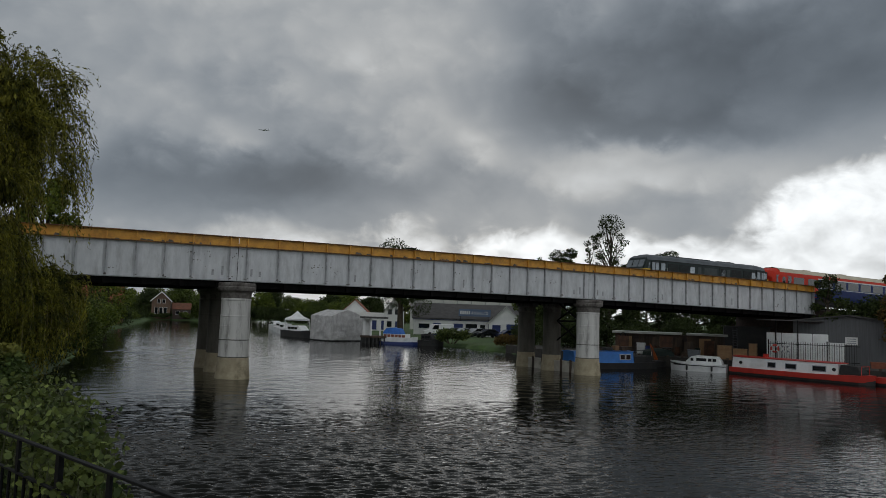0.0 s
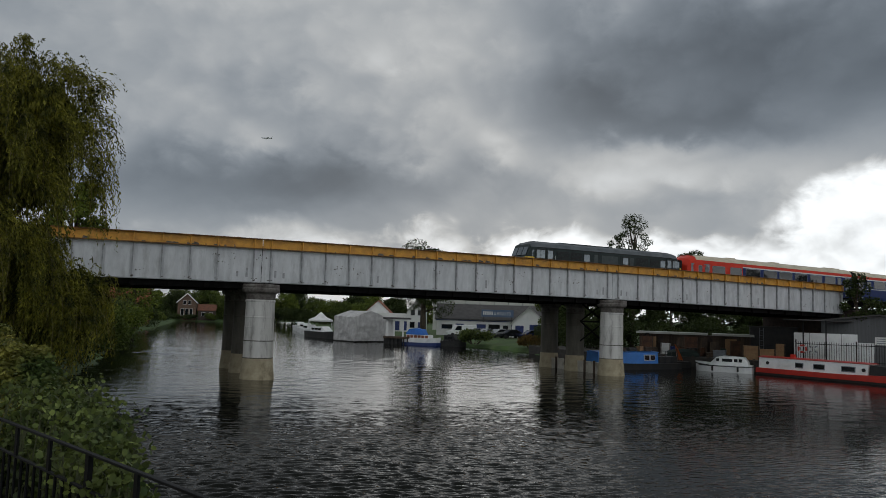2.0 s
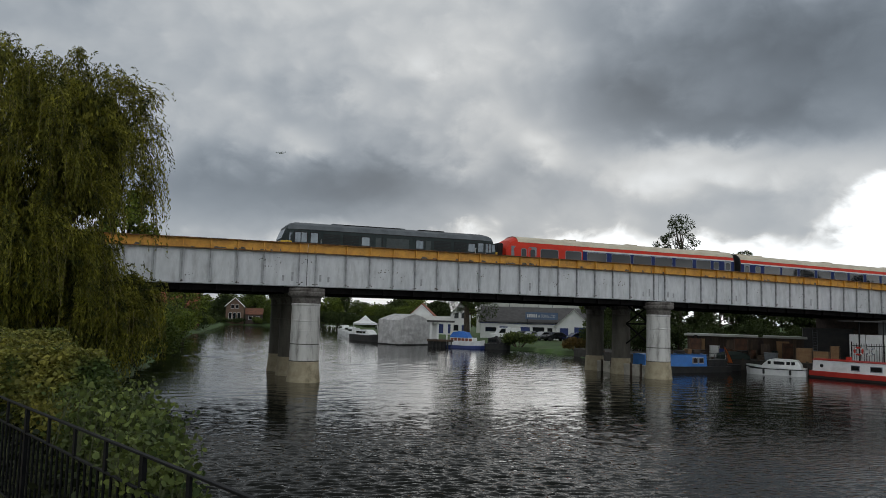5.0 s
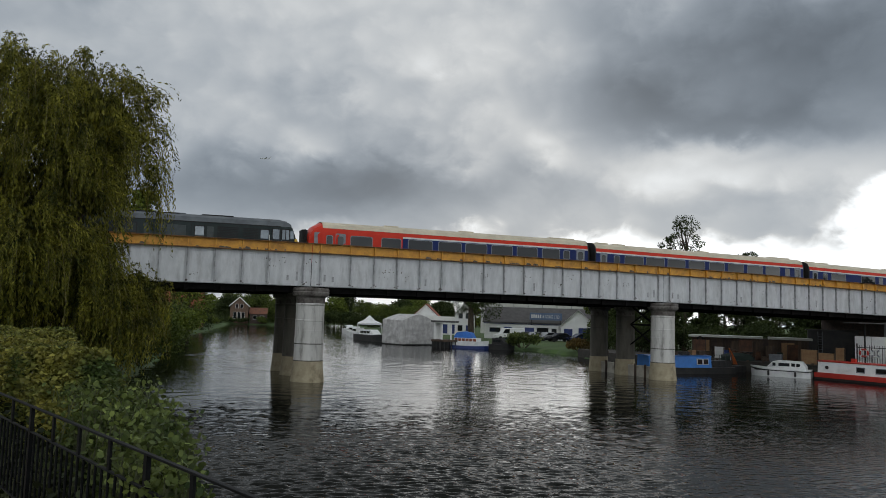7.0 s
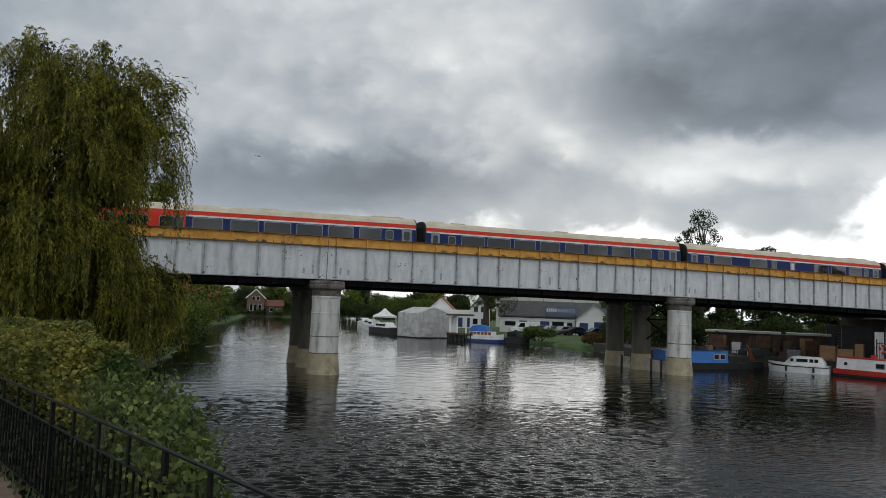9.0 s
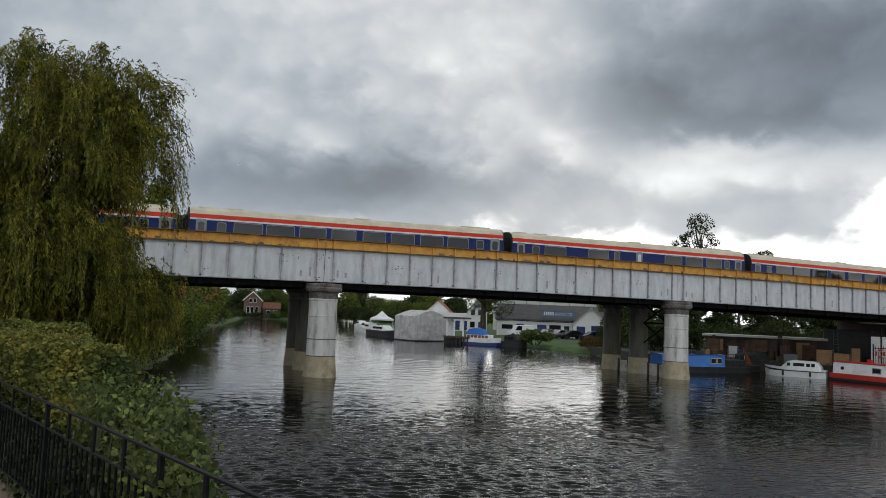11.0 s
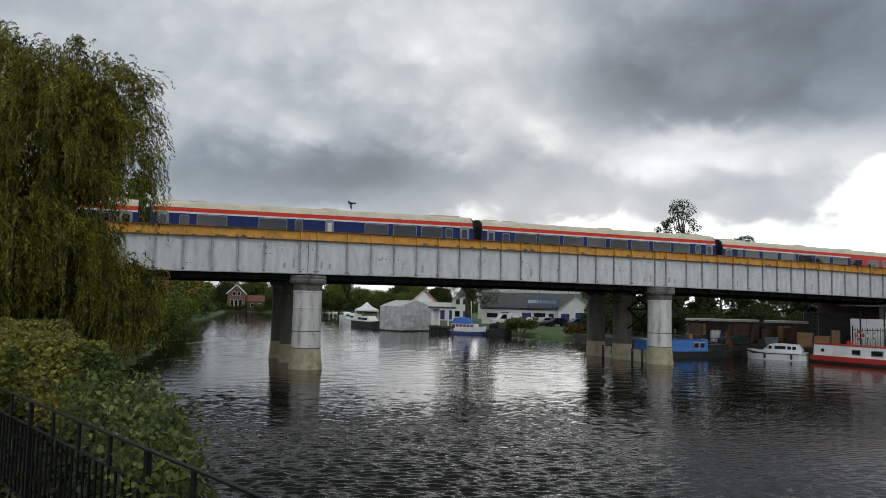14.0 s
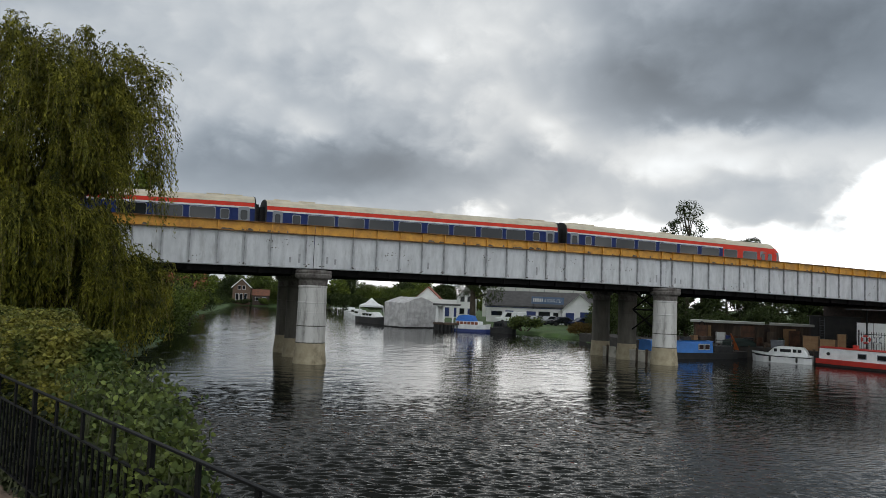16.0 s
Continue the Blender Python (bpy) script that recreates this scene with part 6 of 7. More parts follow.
def car(m, paint, label, van=False):
    """A parked car seen from the river: body, glass, wheels."""
    ob = thing("van" if van else "car", m, label, "van" if van else "car", "parked cars by the workshop")
    L, W = (4.9, 1.9) if van else (4.2, 1.75)
    prof = [(0, 0.35), (0, 0.85), (0.9, 1.0), (1.5, 1.9), (L - 0.05, 1.95), (L, 0.4)] if van else [(0, 0.35), (0.02, 0.72), (0.95, 0.92), (1.7, 1.42), (2.9, 1.46), (3.75, 1.0), (4.15, 0.9), (4.2, 0.4)]
    bm = bmesh.new()
    loft(bm, [[(x, y, z) for x, z in prof] for y in (0, W)])
    part("body", bm, paint, ob, bevel=0.08)
    glass = [(1.15, 1.08), (1.62, 1.78), (2.3, 1.8), (2.3, 1.08)] if van else [(1.2, 0.97), (1.75, 1.36), (2.85, 1.39), (3.45, 1.0)]
    for y in (-0.012, W + 0.012):
        bm = bmesh.new()
        vs = [bm.verts.new((x, y, z)) for x, z in glass]
        bm.faces.new(vs)
        vt = [bm.verts.new((x, y * 0.98 + 0.01, z)) for x, z in glass]
        for i in range(4):
            bm.faces.new((vs[i], vs[(i + 1) % 4], vt[(i + 1) % 4], vt[i]))
        part("side_window", bm, DARK_GLASS, ob)
    for x in (0.8, L - 0.85):
        for y in (0.08, W - 0.08):
            bm = bmesh.new()
            lathe(bm, [(0.18, -0.1), (0.31, -0.1), (0.31, 0.1), (0.18, 0.1)], 16)
            mm = pose(x, y, 0.31, 90)
            for v in bm.verts:
                v.co = mm @ v.co
            part("wheel", bm, BLACK, ob)
    return ob


PAINTS = [mat("car_silver", (0.42, 0.43, 0.44), None, 1, 0.25, 0.5), mat("car_dark_grey", (0.05, 0.055, 0.06), None, 1, 0.25, 0.4), mat("car_black", (0.015, 0.016, 0.02), None, 1, 0.2),
          mat("car_navy", (0.02, 0.03, 0.08), None, 1, 0.22)]
car(pose(9.0, 120.2, 0.95, 0, 0, 10), HULL_WHITE, "white van parked by the workshop", True)
for i, (x, y, turn, k, label) in enumerate(((12.6, 119.2, 40, 1, "dark grey hatchback parked by the workshop"), (14.6, 118.8, 55, 0, "silver hatchback parked by the workshop"), (16.2, 120.5, 30, 0, "silver estate car parked by the workshop"),
                                            (17.4, 118.2, 15, 2, "black car parked above the lawn"), (20.6, 117.4, 15, 3, "dark blue car parked above the lawn"), (23.6, 117.0, 10, 1, "dark grey parked car by the river"))):
    car(pose(x, y, 0.95, 0, 0, turn), PAINTS[k], label)


def quay():
    """The boatyard's dark gravel surface behind a line of timber piling."""
    edge = RIGHT_BANK[3:11]
    bm = bmesh.new()
    rows = []
    for i, (x, y) in enumerate(edge):
        a, b = edge[max(i - 1, 0)], edge[min(i + 1, len(edge) - 1)]
        dx, dy = b[0] - a[0], b[1] - a[1]
        n = math.hypot(dx, dy)
        inland = (dy / n, -dx / n)
        rows.append([bm.verts.new((x + inland[0] * d, y + inland[1] * d, z)) for d, z in ((-0.12, -1.2), (-0.12, 0.98), (16, 1.02), (16, 0.6))])
    for a, b in zip(rows, rows[1:]):
        for k in range(3):
            bm.faces.new((a[k], b[k], b[k + 1], a[k + 1]))
    tagged(part("pavement", bm, mat("yard_gravel", (0.06, 0.055, 0.048), (0.035, 0.032, 0.028), 1.5, 0.95, bump=0.02, bscale=12)), "dark gravel boatyard quay beside the river", "quay", kind="structure")
    bm = bmesh.new()
    box(bm, -0.09, 0.09, -0.09, 0.09, -1.3, 1.12)
    pile = mesh_of("pile", bm, TIMBER)
    ob = thing("quay_piling", pose(0, 0, 0), "row of dark timber mooring piles along the quay", "piling")
    for (ax, ay), (bx, by) in zip(edge, edge[1:]):
        n = int(math.hypot(bx - ax, by - ay) / 1.4)
        for i in range(n):
            k = i / n
            share("pile", pile, ob, pose(ax + (bx - ax) * k, ay + (by - ay) * k, 0.05 * (i % 3)))


quay()


def yard():
    # concrete river wall between the right-hand piers, with fender posts
    ob = thing("river_wall", BRIDGE @ pose(SPAN + 0.08, 0, 0), "low stained concrete wall linking the bridge piers", "wall")
    bm = bmesh.new()
    box(bm, -0.3, 0.3, 0.6, 9.3, -1.5, 0.9)
    part("wall", bm, CONCRETE, ob, bevel=0.03)
    for y in (1.9, 3.2, 6.0, 7.4):
        bm = bmesh.new()
        box(bm, -0.42, -0.3, y - 0.08, y + 0.08, -1, 1.05)
        part("fender_post", bm, TIMBER, ob)
    # abutments and railway banks
    for name, s, sign in (("abutment", 57.2, 1), ("abutment", -28.9, -1)):
        ob = thing(name, BRIDGE @ pose(s, 0, 0), "dark brick bridge abutment", "abutment")
        bm = bmesh.new()
        x0, x1 = sorted((0, sign * 5))
        box(bm, x0, x1, -0.4, 9.6, -1, BOTTOM - sag(s) - 0.08)
        box(bm, *sorted((sign * 0.9, sign * 5)), -0.4, 9.6, BOTTOM - sag(s) - 0.08, RAIL - sag(s) - 0.3)
        part("wall", bm, BRICK, ob)
        bm = bmesh.new()
        secs = []
        for i in range(14):
            d = 4 + i * 20
            z = RAIL - sag(s + sign * d) - 0.32
            secs.append([(sign * d, -9, 0.2), (sign * d, -0.6, z), (sign * d, 9.8, z), (sign * d, 19, 0.2)])
        loft(bm, secs)
        part("embankment", bm, GRASS, ob, "overgrown railway embankment")
        bm = bmesh.new()
        secs = []
        for i in range(14):
            d = 4 + i * 20
            z = RAIL - sag(s + sign * d) - 0.32
            secs.append([(sign * d, 0.8, z), (sign * d, 1.3, z + 0.2), (sign * d, 8.2, z + 0.2), (sign * d, 8.8, z)])
        loft(bm, secs)
        part("ballast", bm, BALLAST, ob)
    # plank-clad yard huts under a pale flat roof
    m, L = placed((27.2, 80.2), (37.6, 75.6), 0.85)
    ob = thing("yard_hut", m, "row of brown boarded yard huts with pale flat roof edge", "hut")
    bm = bmesh.new()
    box(bm, 0, L, 0.1, 3.2, -0.4, 2.3)
    part("wall", bm, BRICK, ob)
    for x0, x1 in ((-0.3, L * 0.62), (L * 0.66, L + 0.3)):
        bm = bmesh.new()
        box(bm, x0, x1, -0.5, 3.6, 2.3, 2.52)
        part("roof", bm, PALE_CLAD, ob, "pale flat roof")
    bm = bmesh.new()
    box(bm, 0, 0.26, 0, 0.04, -0.3, 2.25)
    plank = mesh_of("plank", bm, TIMBER)
    for i in range(int(L / 0.28)):
        if i % 9 in (7, 8):
            continue
        share("plank", plank, ob, pose(0.28 * i + 0.02, 0.05 - 0.02 * (i % 2), 0.02 * (i % 3)))
    for x in (0.6, 3.9, 5.8, 8.8):
        bm = bmesh.new()
        box(bm, x, x + 1.2, -0.35, -0.25, 0.3, 2.0)
        part("panel", bm, (PLY, TIMBER)[int(x) % 2], ob)
    # black block added under the bridge in place of the shade there
    m, L = placed((38.2, 77.0), (46.0, 73.4), 0.85)
    ob = thing("store", m, "black block added for the shaded space beneath the bridge", "hut")
    bm = bmesh.new()
    box(bm, 0, L, 0, 3, -0.4, 3.4)
    part("wall", bm, HULL_BLACK, ob)
    bm = bmesh.new()
    box(bm, -0.2, L + 0.2, -0.3, 3.2, 3.4, 3.5)
    part("roof", bm, SLATE, ob)
    # plywood crates
    for a, w, h, mm in (((34.9, 71.9), 1.5, 1.45, PLY), ((36.1, 71.0), 1.45, 1.2, PLY), ((37.5, 70.5), 0.85, 1.75, PLY)):
        m, _ = placed(a, (a[0] + 0.87, a[1] - 0.5), 0.9)
        ob = thing("plywood_crate", m, "brown plywood crate on the quay", "crate", "crates on the quay")
        bm = bmesh.new()
        box(bm, 0, w, 0, 0.8, -0.1, h)
        part("box", bm, mm, ob)
        for x in (0.0, w - 0.08):
            bm = bmesh.new()
            box(bm, x, x + 0.08, -0.03, 0, -0.1, h)
            part("batten", bm, TIMBER, ob)
    # white hoarding behind an upright steel fence with two lifebuoys
    m, L = placed((38.3, 68.6), (43.9, 64.9), 0.9)
    ob = thing("hoarding", m, "white corrugated hoarding behind the quay fence", "hoarding")
    for i in range(5):
        bm = bmesh.new()
        box(bm, L * i / 5 + 0.02, L * (i + 1) / 5 - 0.02, 0.3, 0.36, 0.0, 2.95 if i < 4 else 2.2)
        part("panel", bm, HULL_WHITE, ob)
    m2, L2 = placed((38.2, 68.0), (44.6, 63.8), 0.9)
    ob = thing("palisade_fence", m2, "dark steel palisade fence on the quay", "fence")
    for z in (0.4, 1.9):
        bm = bmesh.new()
        box(bm, 0, L2, -0.03, 0.03, z, z + 0.06)
        part("rail", bm, BLACK, ob)
    bm = bmesh.new()
    box(bm, -0.02, 0.02, -0.05, -0.03, 0.1, 2.15)
    pale = mesh_of("pale", bm, BLACK)
    for i in range(int(L2 / 0.2)):
        share("pale", pale, ob, pose(0.2 * i, 0, 0))
    for x in (0.0, 2.55, 5.0):
        bm = bmesh.new()
        box(bm, x - 0.05, x + 0.05, -0.02, 0.08, -0.1, 2.3 if x != 2.55 else 4.2)
        part("post", bm, BLACK, ob)
    for i, (x, mm) in enumerate(((0.55, HULL_RED), (1.45, STRIPE))):
        ob = thing("lifebuoy", m2 @ pose(x, -0.12, 1.45, 90), ("red and white lifebuoy hung on the quay fence", "grey white lifebuoy hung on the quay fence")[i], "lifebuoy", "lifebuoys on the fence")
        bm = bmesh.new()
        ring = []
        for k in range(20):
            a = 2 * math.pi * k / 20
            ring.append([bm.verts.new(((0.32 + 0.09 * math.cos(b)) * math.cos(a), (0.32 + 0.09 * math.cos(b)) * math.sin(a), 0.07 * math.sin(b))) for b in [j * math.pi / 3 for j in range(6)]])
        for k in range(20):
            for j in range(6):
                bm.faces.new((ring[k][j], ring[(k + 1) % 20][j], ring[(k + 1) % 20][(j + 1) % 6], ring[k][(j + 1) % 6]))
        part("ring", bm, mm, ob, "", True)
        for k in range(4):
            bm = bmesh.new()
            a = math.pi / 4 + k * math.pi / 2
            box(bm, -0.1, 0.1, -0.06, 0.06, -0.085, 0.085, pose(0.32 * math.cos(a), 0.32 * math.sin(a), 0, 0, 0, math.degrees(a)))
            part("band", bm, STRIPE if i == 0 else FRAME_GREY, ob)
    # grey boat shed with a shallow gable
    m, L = placed((41.2, 68.9), (49.2, 63.6), 0.9)
    ob, wall = gable_house("boat_shed", m @ pose(0, 0.9, 0), L, 2.6, 4.15, 4.75, GREY_CLAD, SLATE, "grey boarded boat shed with shallow gabled roof", "y", 0.35, "shed")
    bm = bmesh.new()
    box(bm, L * 0.47, L * 0.58, -0.06, 0, 2.0, 2.75)
    part("notice", bm, RENDER, ob, "white notice board")
    for i in range(3):
        bm = bmesh.new()
        box(bm, L * 0.485, L * 0.565, -0.065, -0.06, 2.15 + 0.2 * i, 2.21 + 0.2 * i)
        part("bar", bm, FRAME_GREY, ob)
    for i in range(12):
        bm = bmesh.new()
        box(bm, L * i / 12, L * i / 12 + 0.04, -0.03, 0, 0, 4.1)
        part("batten", bm, GREY_CLAD, ob)
    ob = thing("flat_canopy", BRIDGE @ pose(52, -1.2, 5.0), "thin dark canopy roof beside the boat shed", "canopy")
    bm = bmesh.new()
    box(bm, -3.5, 5.0, -0.6, 1.0, 0, 0.1)
    part("sheet", bm, SLATE, ob)
    for x in (-1.0, 4.8):
        bm = bmesh.new()
        box(bm, x - 0.05, x + 0.05, 0.8, 0.9, -4.3, 0)
        part("post", bm, BLACK, ob)
    # orange sheet thrown over a boom on a workboat
    m, L = placed((29.0, 73.6), (26.2, 72.4))
    ob = thing("workboat", m, "small dark workboat with an orange sheet over its boom", "boat")
    bm = bmesh.new()
    hull(bm, L, 1.8, 0.6, 0.35, 0.9, 0.2)
    part("hull", bm, HULL_BLACK, ob)
    bm = bmesh.new()
    tube(bm, [(0.8, 0.9, 0.5), (1.3, 0.9, 2.3)], 0.04, 6)
    tube(bm, [(1.3, 0.9, 2.25), (-2.2, 0.9, 1.55)], 0.03, 6)
    part("boom", bm, TIMBER, ob)
    bm = bmesh.new()
    loft(bm, [[(x, 0.9 - w, z), (x, 0.9 + w, z), (x + 0.1, 0.9 + w * 0.3, z + 0.1), (x + 0.1, 0.9 - w * 0.3, z + 0.1)] for x, w, z in ((0.6, 0.35, 0.7), (0.85, 0.28, 1.3), (1.15, 0.16, 1.9), (1.3, 0.06, 2.2))])
    part("sheet", bm, ORANGE, ob, "crumpled orange sheet")
    # quay clutter
    for i, (x, y, w, h, mm, label) in enumerate(((45.6, 62.6, 1.4, 0.7, RED_BRICK, "dark red skip on the quay"), (47.4, 61.2, 0.7, 1.2, RENDER, "white gas bottle cage on the quay"), (33.4, 73.8, 1.2, 0.9, FRAME_GREY, "grey tool chest on the quay"),
                                                 (31.2, 75.4, 0.9, 1.0, BLACK, "black water butt on the quay"))):
        ob = thing("quay_box", pose(x, y, 0.85, 0, 0, -32), label, "box")
        bm = bmesh.new()
        loft(bm, [[(-w / 2 * k, -0.4 * k, z), (w / 2 * k, -0.4 * k, z), (w / 2 * k, 0.4 * k, z), (-w / 2 * k, 0.4 * k, z)] for k, z in ((0.9, 0), (1.0, h * 0.9), (1.05, h * 0.92), (1.05, h))])
        part("body", bm, mm, ob)


yard()


def oil_drum(m, paint, label):
    ob = thing("oil_drum", m, label, "drum", "drums in the boatyard")
    bm = bmesh.new()
    lathe(bm, [(0.28, 0.0), (0.29, 0.03), (0.28, 0.05), (0.28, 0.29), (0.295, 0.31), (0.28, 0.33), (0.28, 0.57), (0.295, 0.59), (0.28, 0.61), (0.28, 0.85), (0.29, 0.88), (0.27, 0.87)], 18)
    part("barrel", bm, paint, ob, "", True)
    bm = bmesh.new()
    lathe(bm, [(0.04, 0.865), (0.04, 0.9), (0.02, 0.905)], 8, (0.15, 0.05))
    part("bung", bm, BLACK, ob)


def pallet_stack(m, count, label):
    """Pallets one on another, each a deck of slats on three bearers."""
    for k in range(count):
        ob = thing("pallet", m @ pose(0.03 * (k % 2), 0.02 * (k % 3), 0.145 * k, 0, 0, 3 * math.sin(k * 2.0)), label, "pallet", "pallets in the boatyard")
        for y in (-0.45, 0.0, 0.45):
            bm = bmesh.new()
            box(bm, -0.6, 0.6, y - 0.05, y + 0.05, 0.0, 0.12)
            part("bearer", bm, TIMBER, ob)
        for i in range(6):
            bm = bmesh.new()
            box(bm, -0.6 + 0.21 * i, -0.46 + 0.21 * i, -0.5, 0.5, 0.12, 0.142)
            part("slat", bm, TIMBER, ob)


def leaning_board(m, w, h, material, label):
    """A sheet that leans back on whatever stands behind it."""
    ob = thing("board", m @ pose(0, 0, 0, -14), label, "board", "boards leaning on the huts")
    bm = bmesh.new()
    box(bm, 0, w, -0.02, 0.02, 0.0, h)
    part("sheet", bm, material, ob, bevel=0.006)
    for x in (0.06, w - 0.06):
        bm = bmesh.new()
        box(bm, x - 0.03, x + 0.03, -0.05, -0.02, 0.03, h - 0.03)
        part("batten", bm, TIMBER, ob)


def tyre(m, label):
    ob = thing("tyre", m, label, "tyre")
    bm = bmesh.new()
    prof = [(0.20, -0.09), (0.30, -0.10), (0.335, -0.06), (0.335, 0.06), (0.30, 0.10), (0.20, 0.09), (0.20, -0.09)]
    lathe(bm, prof, 22, caps=False)
    part("tread", bm, BLACK, ob, "", True)


def yard_clutter():
    rusty = mat("rusty_sheet", (0.12, 0.055, 0.03), (0.06, 0.032, 0.02), 2.0, 0.9, stains=(0.025, 0.02, 0.016), stain_amt=0.7)
    green = mat("dark_green_sheet", (0.012, 0.03, 0.022), (0.008, 0.018, 0.014), 2.0, 0.7)
    hut, _ = placed((27.2, 80.2), (37.6, 75.6), 1.02)
    for x, w, h, mm, label in ((0.2, 1.3, 1.9, rusty, "rusty brown sheet leaning on the yard hut"), (2.3, 1.0, 1.2, STRIPE, "pale framed board leaning on the yard hut"), (4.7, 1.4, 2.0, rusty, "rust-stained sheet leaning on the yard hut"),
                               (7.3, 0.9, 1.5, TIMBER, "weathered plank panel leaning on the yard hut"), (9.3, 1.1, 1.7, rusty, "rusty sheet leaning at the hut corner")):
        leaning_board(hut @ pose(x, -0.95, 0), w, h, mm, label)
    for x, y, mm, label in ((3.6, -1.7, NAVY, "blue oil drum on the quay"), (4.3, -1.9, rusty, "rusted oil drum on the quay"), (6.6, -1.6, rusty, "rusted oil drum beside the huts"), (8.6, -2.0, green, "dark green oil drum on the quay")):
        oil_drum(hut @ pose(x, y, 0), mm, label)
    pallet_stack(hut @ pose(1.4, -2.2, 0, 0, 0, 12), 5, "grey weathered timber pallet in a stack on the quay")
    pallet_stack(hut @ pose(7.6, -2.9, 0, 0, 0, -8), 3, "grey weathered timber pallet in a low stack")
    tyre(hut @ pose(0.9, -0.42, 1.9, 90), "black tyre hung on the hut wall")
    tyre(hut @ pose(5.6, -2.4, 0.11), "black tyre lying on the quay")
    # a sheeted dinghy laid up at the quay's edge
    ob = thing("dinghy", hut @ pose(3.2, -4.4, 0), "upturned dinghy under a dark green sheet on the quay", "boat")
    bm = bmesh.new()
    loft(bm, [[(x, -w, 0.0), (x, -w * 0.9, h * 0.6), (x, -w * 0.3, h), (x, w * 0.3, h), (x, w * 0.9, h * 0.6), (x, w, 0.0)] for x, w, h in ((0, 0.5, 0.5), (0.8, 0.66, 0.72), (1.8, 0.68, 0.76), (2.7, 0.45, 0.6), (3.1, 0.12, 0.35))])
    part("sheet", bm, green, ob, "", True)
    bm = bmesh.new()
    tube(bm, [(0.9, -0.72, 0.0), (0.9, -0.62, 0.48), (0.9, 0, 0.79), (0.9, 0.62, 0.48), (0.9, 0.72, 0.0)], 0.018, 5)
    part("lashing", bm, STRIPE, ob, "pale rope lashing")
    # a ladder stood against the added black block
    store, _ = placed((38.2, 77.0), (46.0, 73.4), 1.0)
    ob = thing("ladder", store @ pose(0.9, -0.95, 0, -14), "grey aluminium ladder leaning on the added black block", "ladder")
    for x in (0, 0.4):
        bm = bmesh.new()
        box(bm, x - 0.025, x + 0.025, -0.03, 0.03, 0, 3.2)
        part("stile", bm, FRAME_GREY, ob)
    for i in range(11):
        bm = bmesh.new()
        tube(bm, [(0, 0, 0.25 + 0.27 * i), (0.4, 0, 0.25 + 0.27 * i)], 0.016, 6)
        part("rung", bm, FRAME_GREY, ob)


yard_clutter()


# ---- in the air ----
FEATHER = mat("dark_feathers", (0.03, 0.032, 0.037), (0.06, 0.062, 0.07), 9.0, 0.7)
FEATHER_PALE = mat("pale_feathers", (0.22, 0.23, 0.25), (0.1, 0.105, 0.12), 9.0, 0.7)


def pigeon(label):
    """A bird flying along +x, its wings parts of their own."""
    ob = thing("pigeon", pose(0, 0, 0), label, "bird", "birds in flight")
    bm = bmesh.new()
    secs = []
    for x, r in ((-0.17, 0.008), (-0.12, 0.04), (-0.03, 0.06), (0.06, 0.055), (0.11, 0.03), (0.14, 0.032), (0.17, 0.02), (0.195, 0.004)):
        secs.append([(x, r * math.cos(a), r * 0.85 * math.sin(a)) for a in [k * math.pi / 4 for k in range(8)]])
    loft(bm, secs)
    part("body", bm, FEATHER, ob, "", True)
    bm = bmesh.new()
    loft(bm, [[(x, -w, -0.004), (x, w, -0.004), (x, w, 0.006), (x, -w, 0.006)] for x, w in ((-0.13, 0.025), (-0.27, 0.06))])
    part("tail", bm, FEATHER, ob)
    wings = []
    for s in (-1, 1):
        bm = bmesh.new()
        loft(bm, [[(a, s * y, -0.004), (b, s * y, -0.004), (b, s * y, 0.006), (a, s * y, 0.006)] for y, a, b in ((0.03, -0.07, 0.09), (0.14, -0.06, 0.10), (0.24, -0.07, 0.05), (0.33, -0.09, -0.06))])
        wings.append(part("wing", bm, FEATHER_PALE, ob, "grey flight feathers"))
    return ob, wings


def airliner():
    ob = thing("airliner", pose(0, 0, 0), "distant grey airliner crossing under the clouds", "aeroplane")
    skin = mat("airliner_grey", (0.5, 0.52, 0.55), None, 0.1, 0.4)
    bm = bmesh.new()
    loft(bm, [[(x, r * math.cos(a), z + r * math.sin(a)) for a in [k * math.pi / 5 for k in range(10)]] for x, r, z in ((-19, 0.3, 1.2), (-12, 1.6, 0.5), (-6, 2, 0), (12, 2, 0), (16, 1.5, -0.1), (18.5, 0.3, -0.3))])
    part("fuselage", bm, skin, ob, "", True)
    for s in (-1, 1):
        bm = bmesh.new()
        loft(bm, [[(a, s * y, z), (b, s * y, z), (b, s * y, z + t), (a, s * y, z + t)] for y, a, b, z, t in ((1.5, -3, 4, -0.8, 0.6), (17, -7, -5, 1.0, 0.2))])
        part("wing", bm, skin, ob)
        bm = bmesh.new()
        loft(bm, [[(a, s * y, 0.8), (b, s * y, 0.8), (b, s * y, 1.0), (a, s * y, 1.0)] for y, a, b in ((0.5, -18, -14.5), (6.5, -19.5, -18))])
        part("tailplane", bm, skin, ob)
        bm = bmesh.new()
        loft(bm, [[(x, s * 6 + r * math.cos(a), -1.6 + r * math.sin(a)) for a in [k * math.pi / 4 for k in range(8)]] for x, r in ((-0.5, 0.7), (3.5, 1.1))])
        part("engine", bm, skin, ob)
    bm = bmesh.new()
    loft(bm, [[(a, -0.15, z), (b, -0.15, z), (b, 0.15, z), (a, 0.15, z)] for z, a, b in ((1.5, -18, -13), (7.5, -19.5, -17.5))])
    part("fin", bm, skin, ob)
    return ob


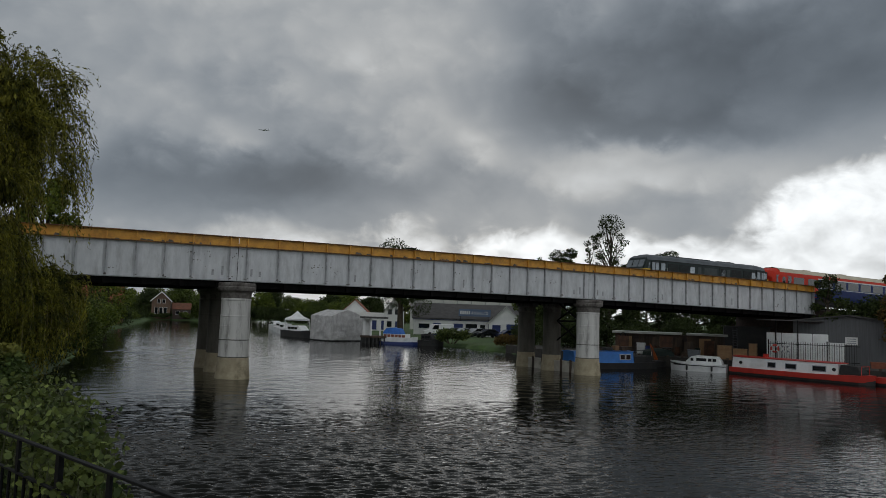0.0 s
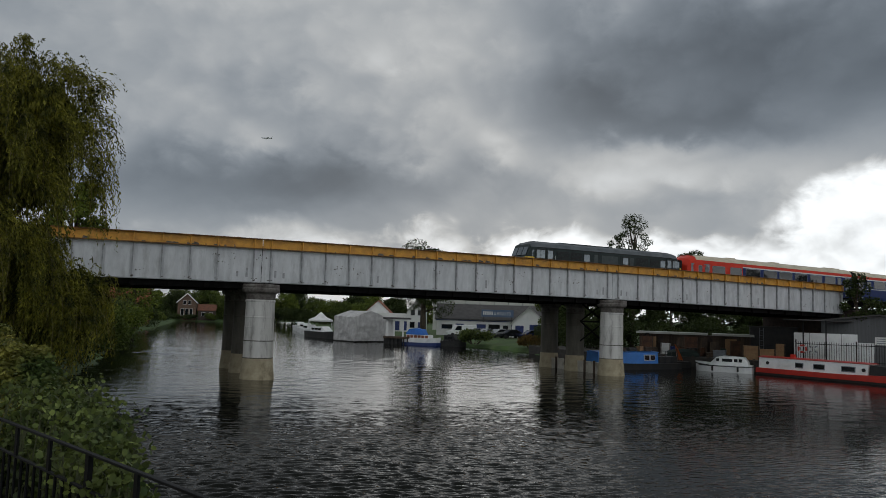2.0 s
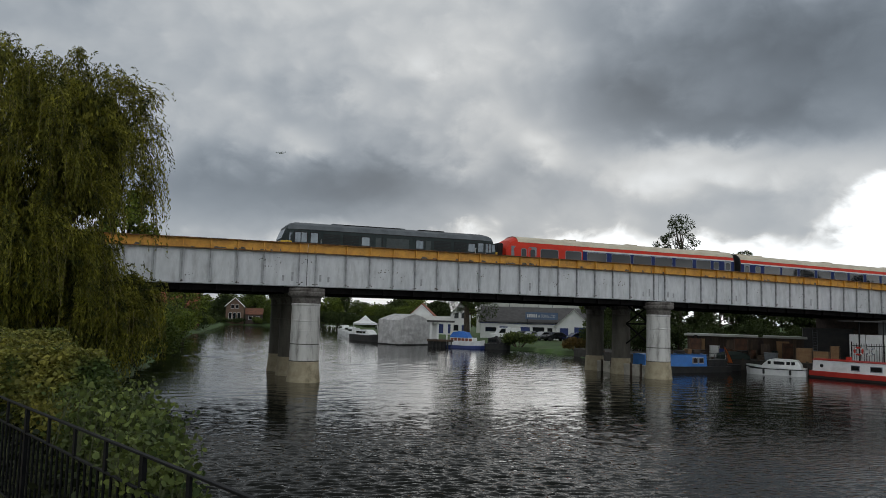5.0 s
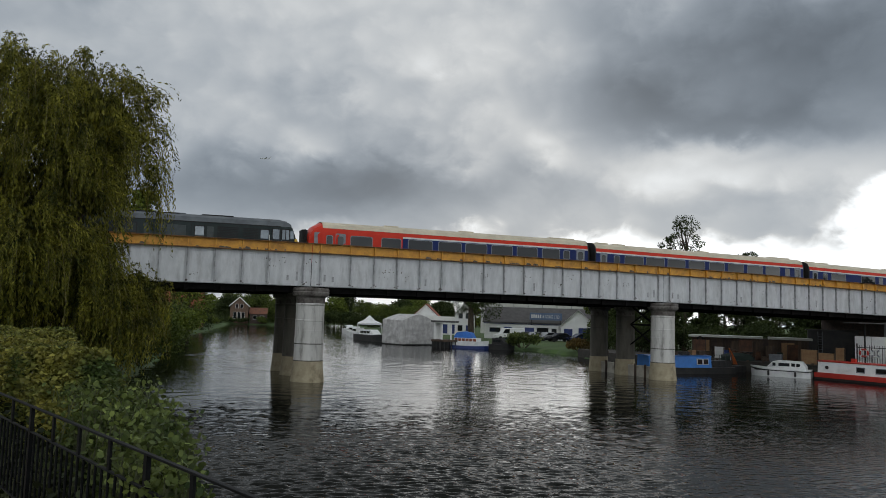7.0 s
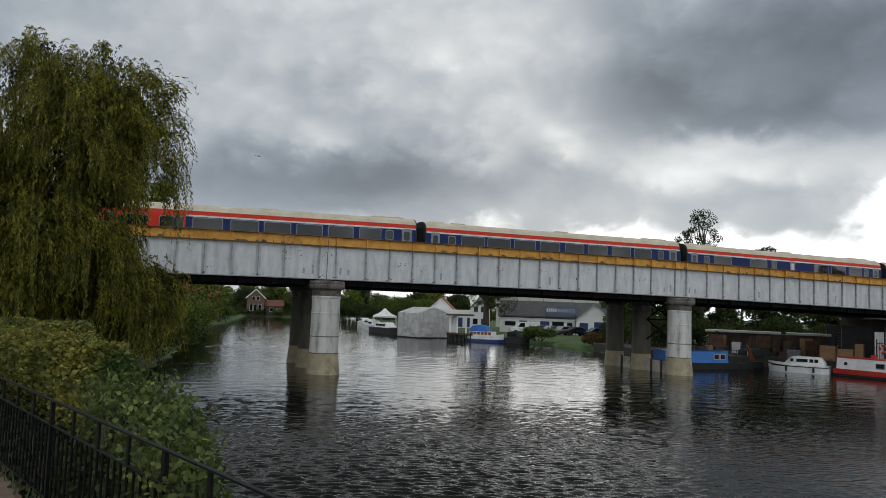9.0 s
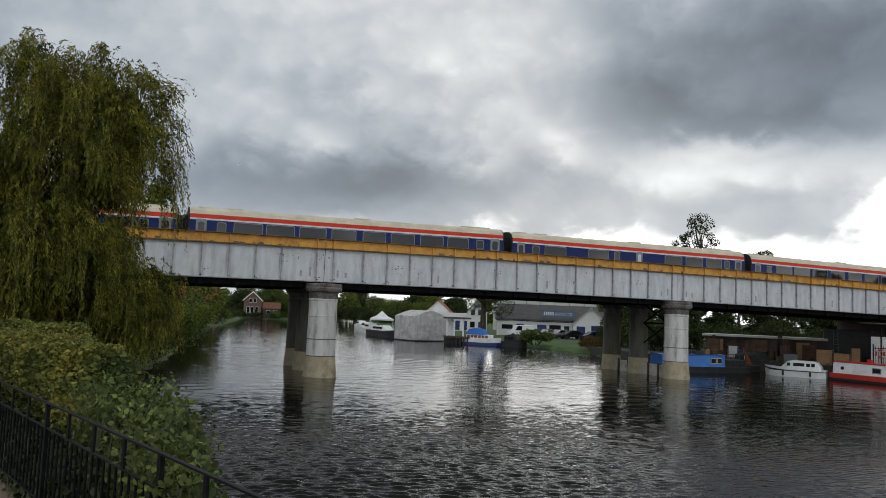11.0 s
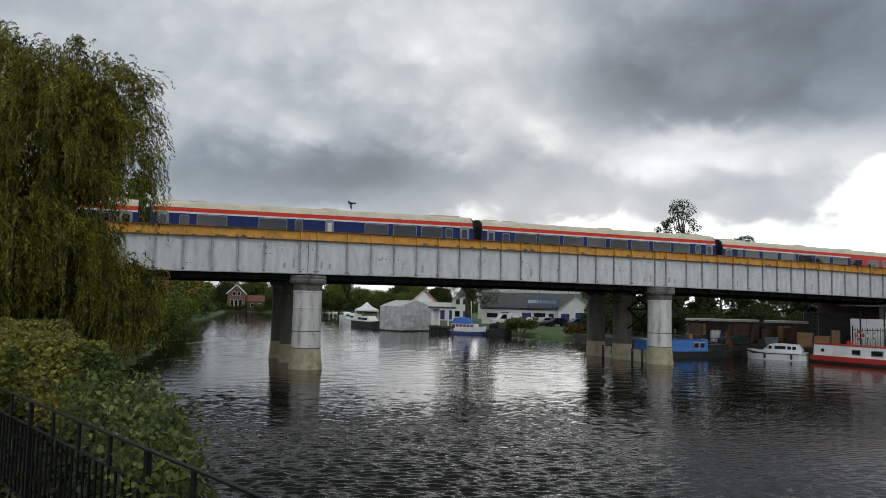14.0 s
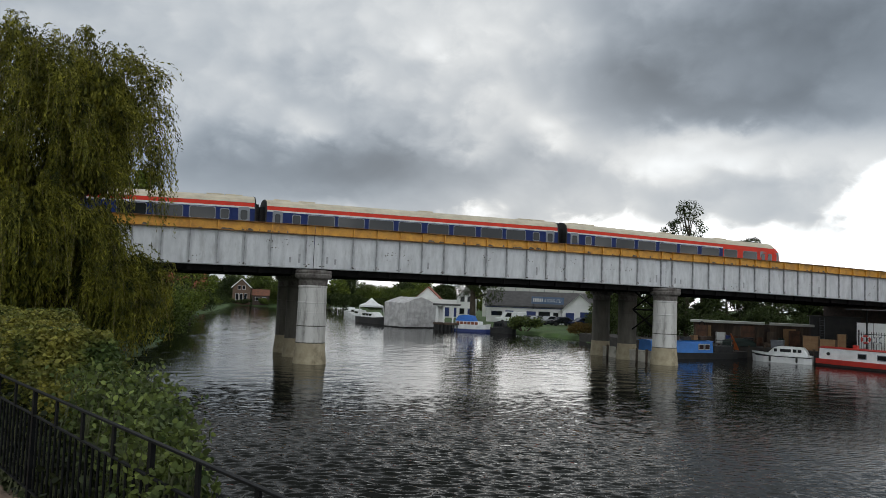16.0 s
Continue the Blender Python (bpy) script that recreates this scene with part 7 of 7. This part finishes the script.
bird_a, wings_a = pigeon("dark pigeon swooping over the river")
bird_b, wings_b = pigeon("dark pigeon fluttering above the train")
bird_c, wings_c = pigeon("dark pigeon gliding down towards the bridge")
jet = airliner()


BIRD_C = [(0, -62, 40, 14), (6, -40, 40, 14), (11.0, -20.5, 42.5, 12.6), (11.3, -15.74, 41.11, 11.64), (11.4, -14.09, 41.71, 11.63), (11.5, -12.32, 42.27, 11.51), (11.6, -10.81, 42.68, 11.2), (11.7, -9.61, 42.96, 10.99), (11.8, -8.36, 43.22, 10.47), (11.9, -7.35, 43.41, 10.22), (12.3, -1.5, 56, 9.5), (13, 8, 75, 8), (16, 40, 140, 8)]


def flight(rows, bank=0.0):
    """Poses that face along a path of (seconds, x, y, z)."""
    out = []
    for i, (t, x, y, z) in enumerate(rows):
        a, b = rows[max(i - 1, 0)], rows[min(i + 1, len(rows) - 1)]
        yaw = math.degrees(math.atan2(b[2] - a[2], b[1] - a[1]))
        out.append((t, pose(x, y, z, bank, 0, yaw)))
    return out


def flap(wings, rate, size):
    for wing, s in zip(wings, (-1, 1)):
        walk(wing, [(i * 0.1, pose(0, 0, 0, s * size * math.sin(i * rate))) for i in range(161)])


def motions():
    """Everything that moves."""
    ticks = [i * 0.5 for i in range(33)]
    walk(loco, [(t, track_pose(train_front(t) - 16.75)) for t in ticks])
    for k, ob in enumerate(coaches):
        back = k == 4
        walk(ob, [(t, track_pose(train_front(t) + 23.05 * (k + (1 if back else 0)), back)) for t in ticks])
    walk(bird_a, flight([(0, -40, -90, 16), (6, -24, -40, 13), (10.5, -9.5, 0, 7.2), (11.3, -5.6, 8.95, 8.0), (11.5, -5.18, 10.07, 8.54), (11.6, -4.8, 11.0, 9.0), (12.0, -2.07, 13.87, 10.0), (12.5, 1.99, 18.92, 10.66), (12.8, 3.61, 24.14, 11.07),
                         (13.0, 3.8, 27.74, 11.22), (13.2, 3.3, 29.82, 10.85), (13.6, 0.19, 34.0, 10.1), (14.0, -4.58, 37.7, 9.5), (14.4, -10.45, 40.7, 9.43), (15.0, -19, 43, 9.4), (16, -33, 45, 9.8)], 55))
    walk(bird_b, flight([(0, -70, 42, 13), (6, -48, 42, 13), (11.2, -21, 43.2, 12.6), (11.5, -16.4, 44.07, 12.3), (11.7, -14.5, 44.7, 12.2), (11.9, -13.15, 45.1, 11.8), (12.1, -12.6, 45.3, 11.3), (12.3, -13.0, 45.2, 10.9),
                         (12.5, -13.8, 45.0, 10.65), (12.8, -15.85, 44.3, 10.45), (13.4, -20.5, 43.4, 10.2), (16, -40, 42, 10)], 20))
    walk(bird_c, flight(BIRD_C, 15))
    for wings, rate in ((wings_a, 2.1), (wings_b, 2.4), (wings_c, 2.3)):
        flap(wings, rate, 42)
    walk(jet, flight([(t, k * (-395.0 - 33.0 * t), k * (2572 - 7.4 * t), 4.5 + k * (618 - 14.0 * t + 0.1 * t * t)) for t, k in ((0, 1), (2, 1), (4, 1), (6, 1), (7, 1), (8, 1), (8.6, 1), (10, 1.3), (12, 1.9), (14, 2.5), (16, 3))]))


motions()
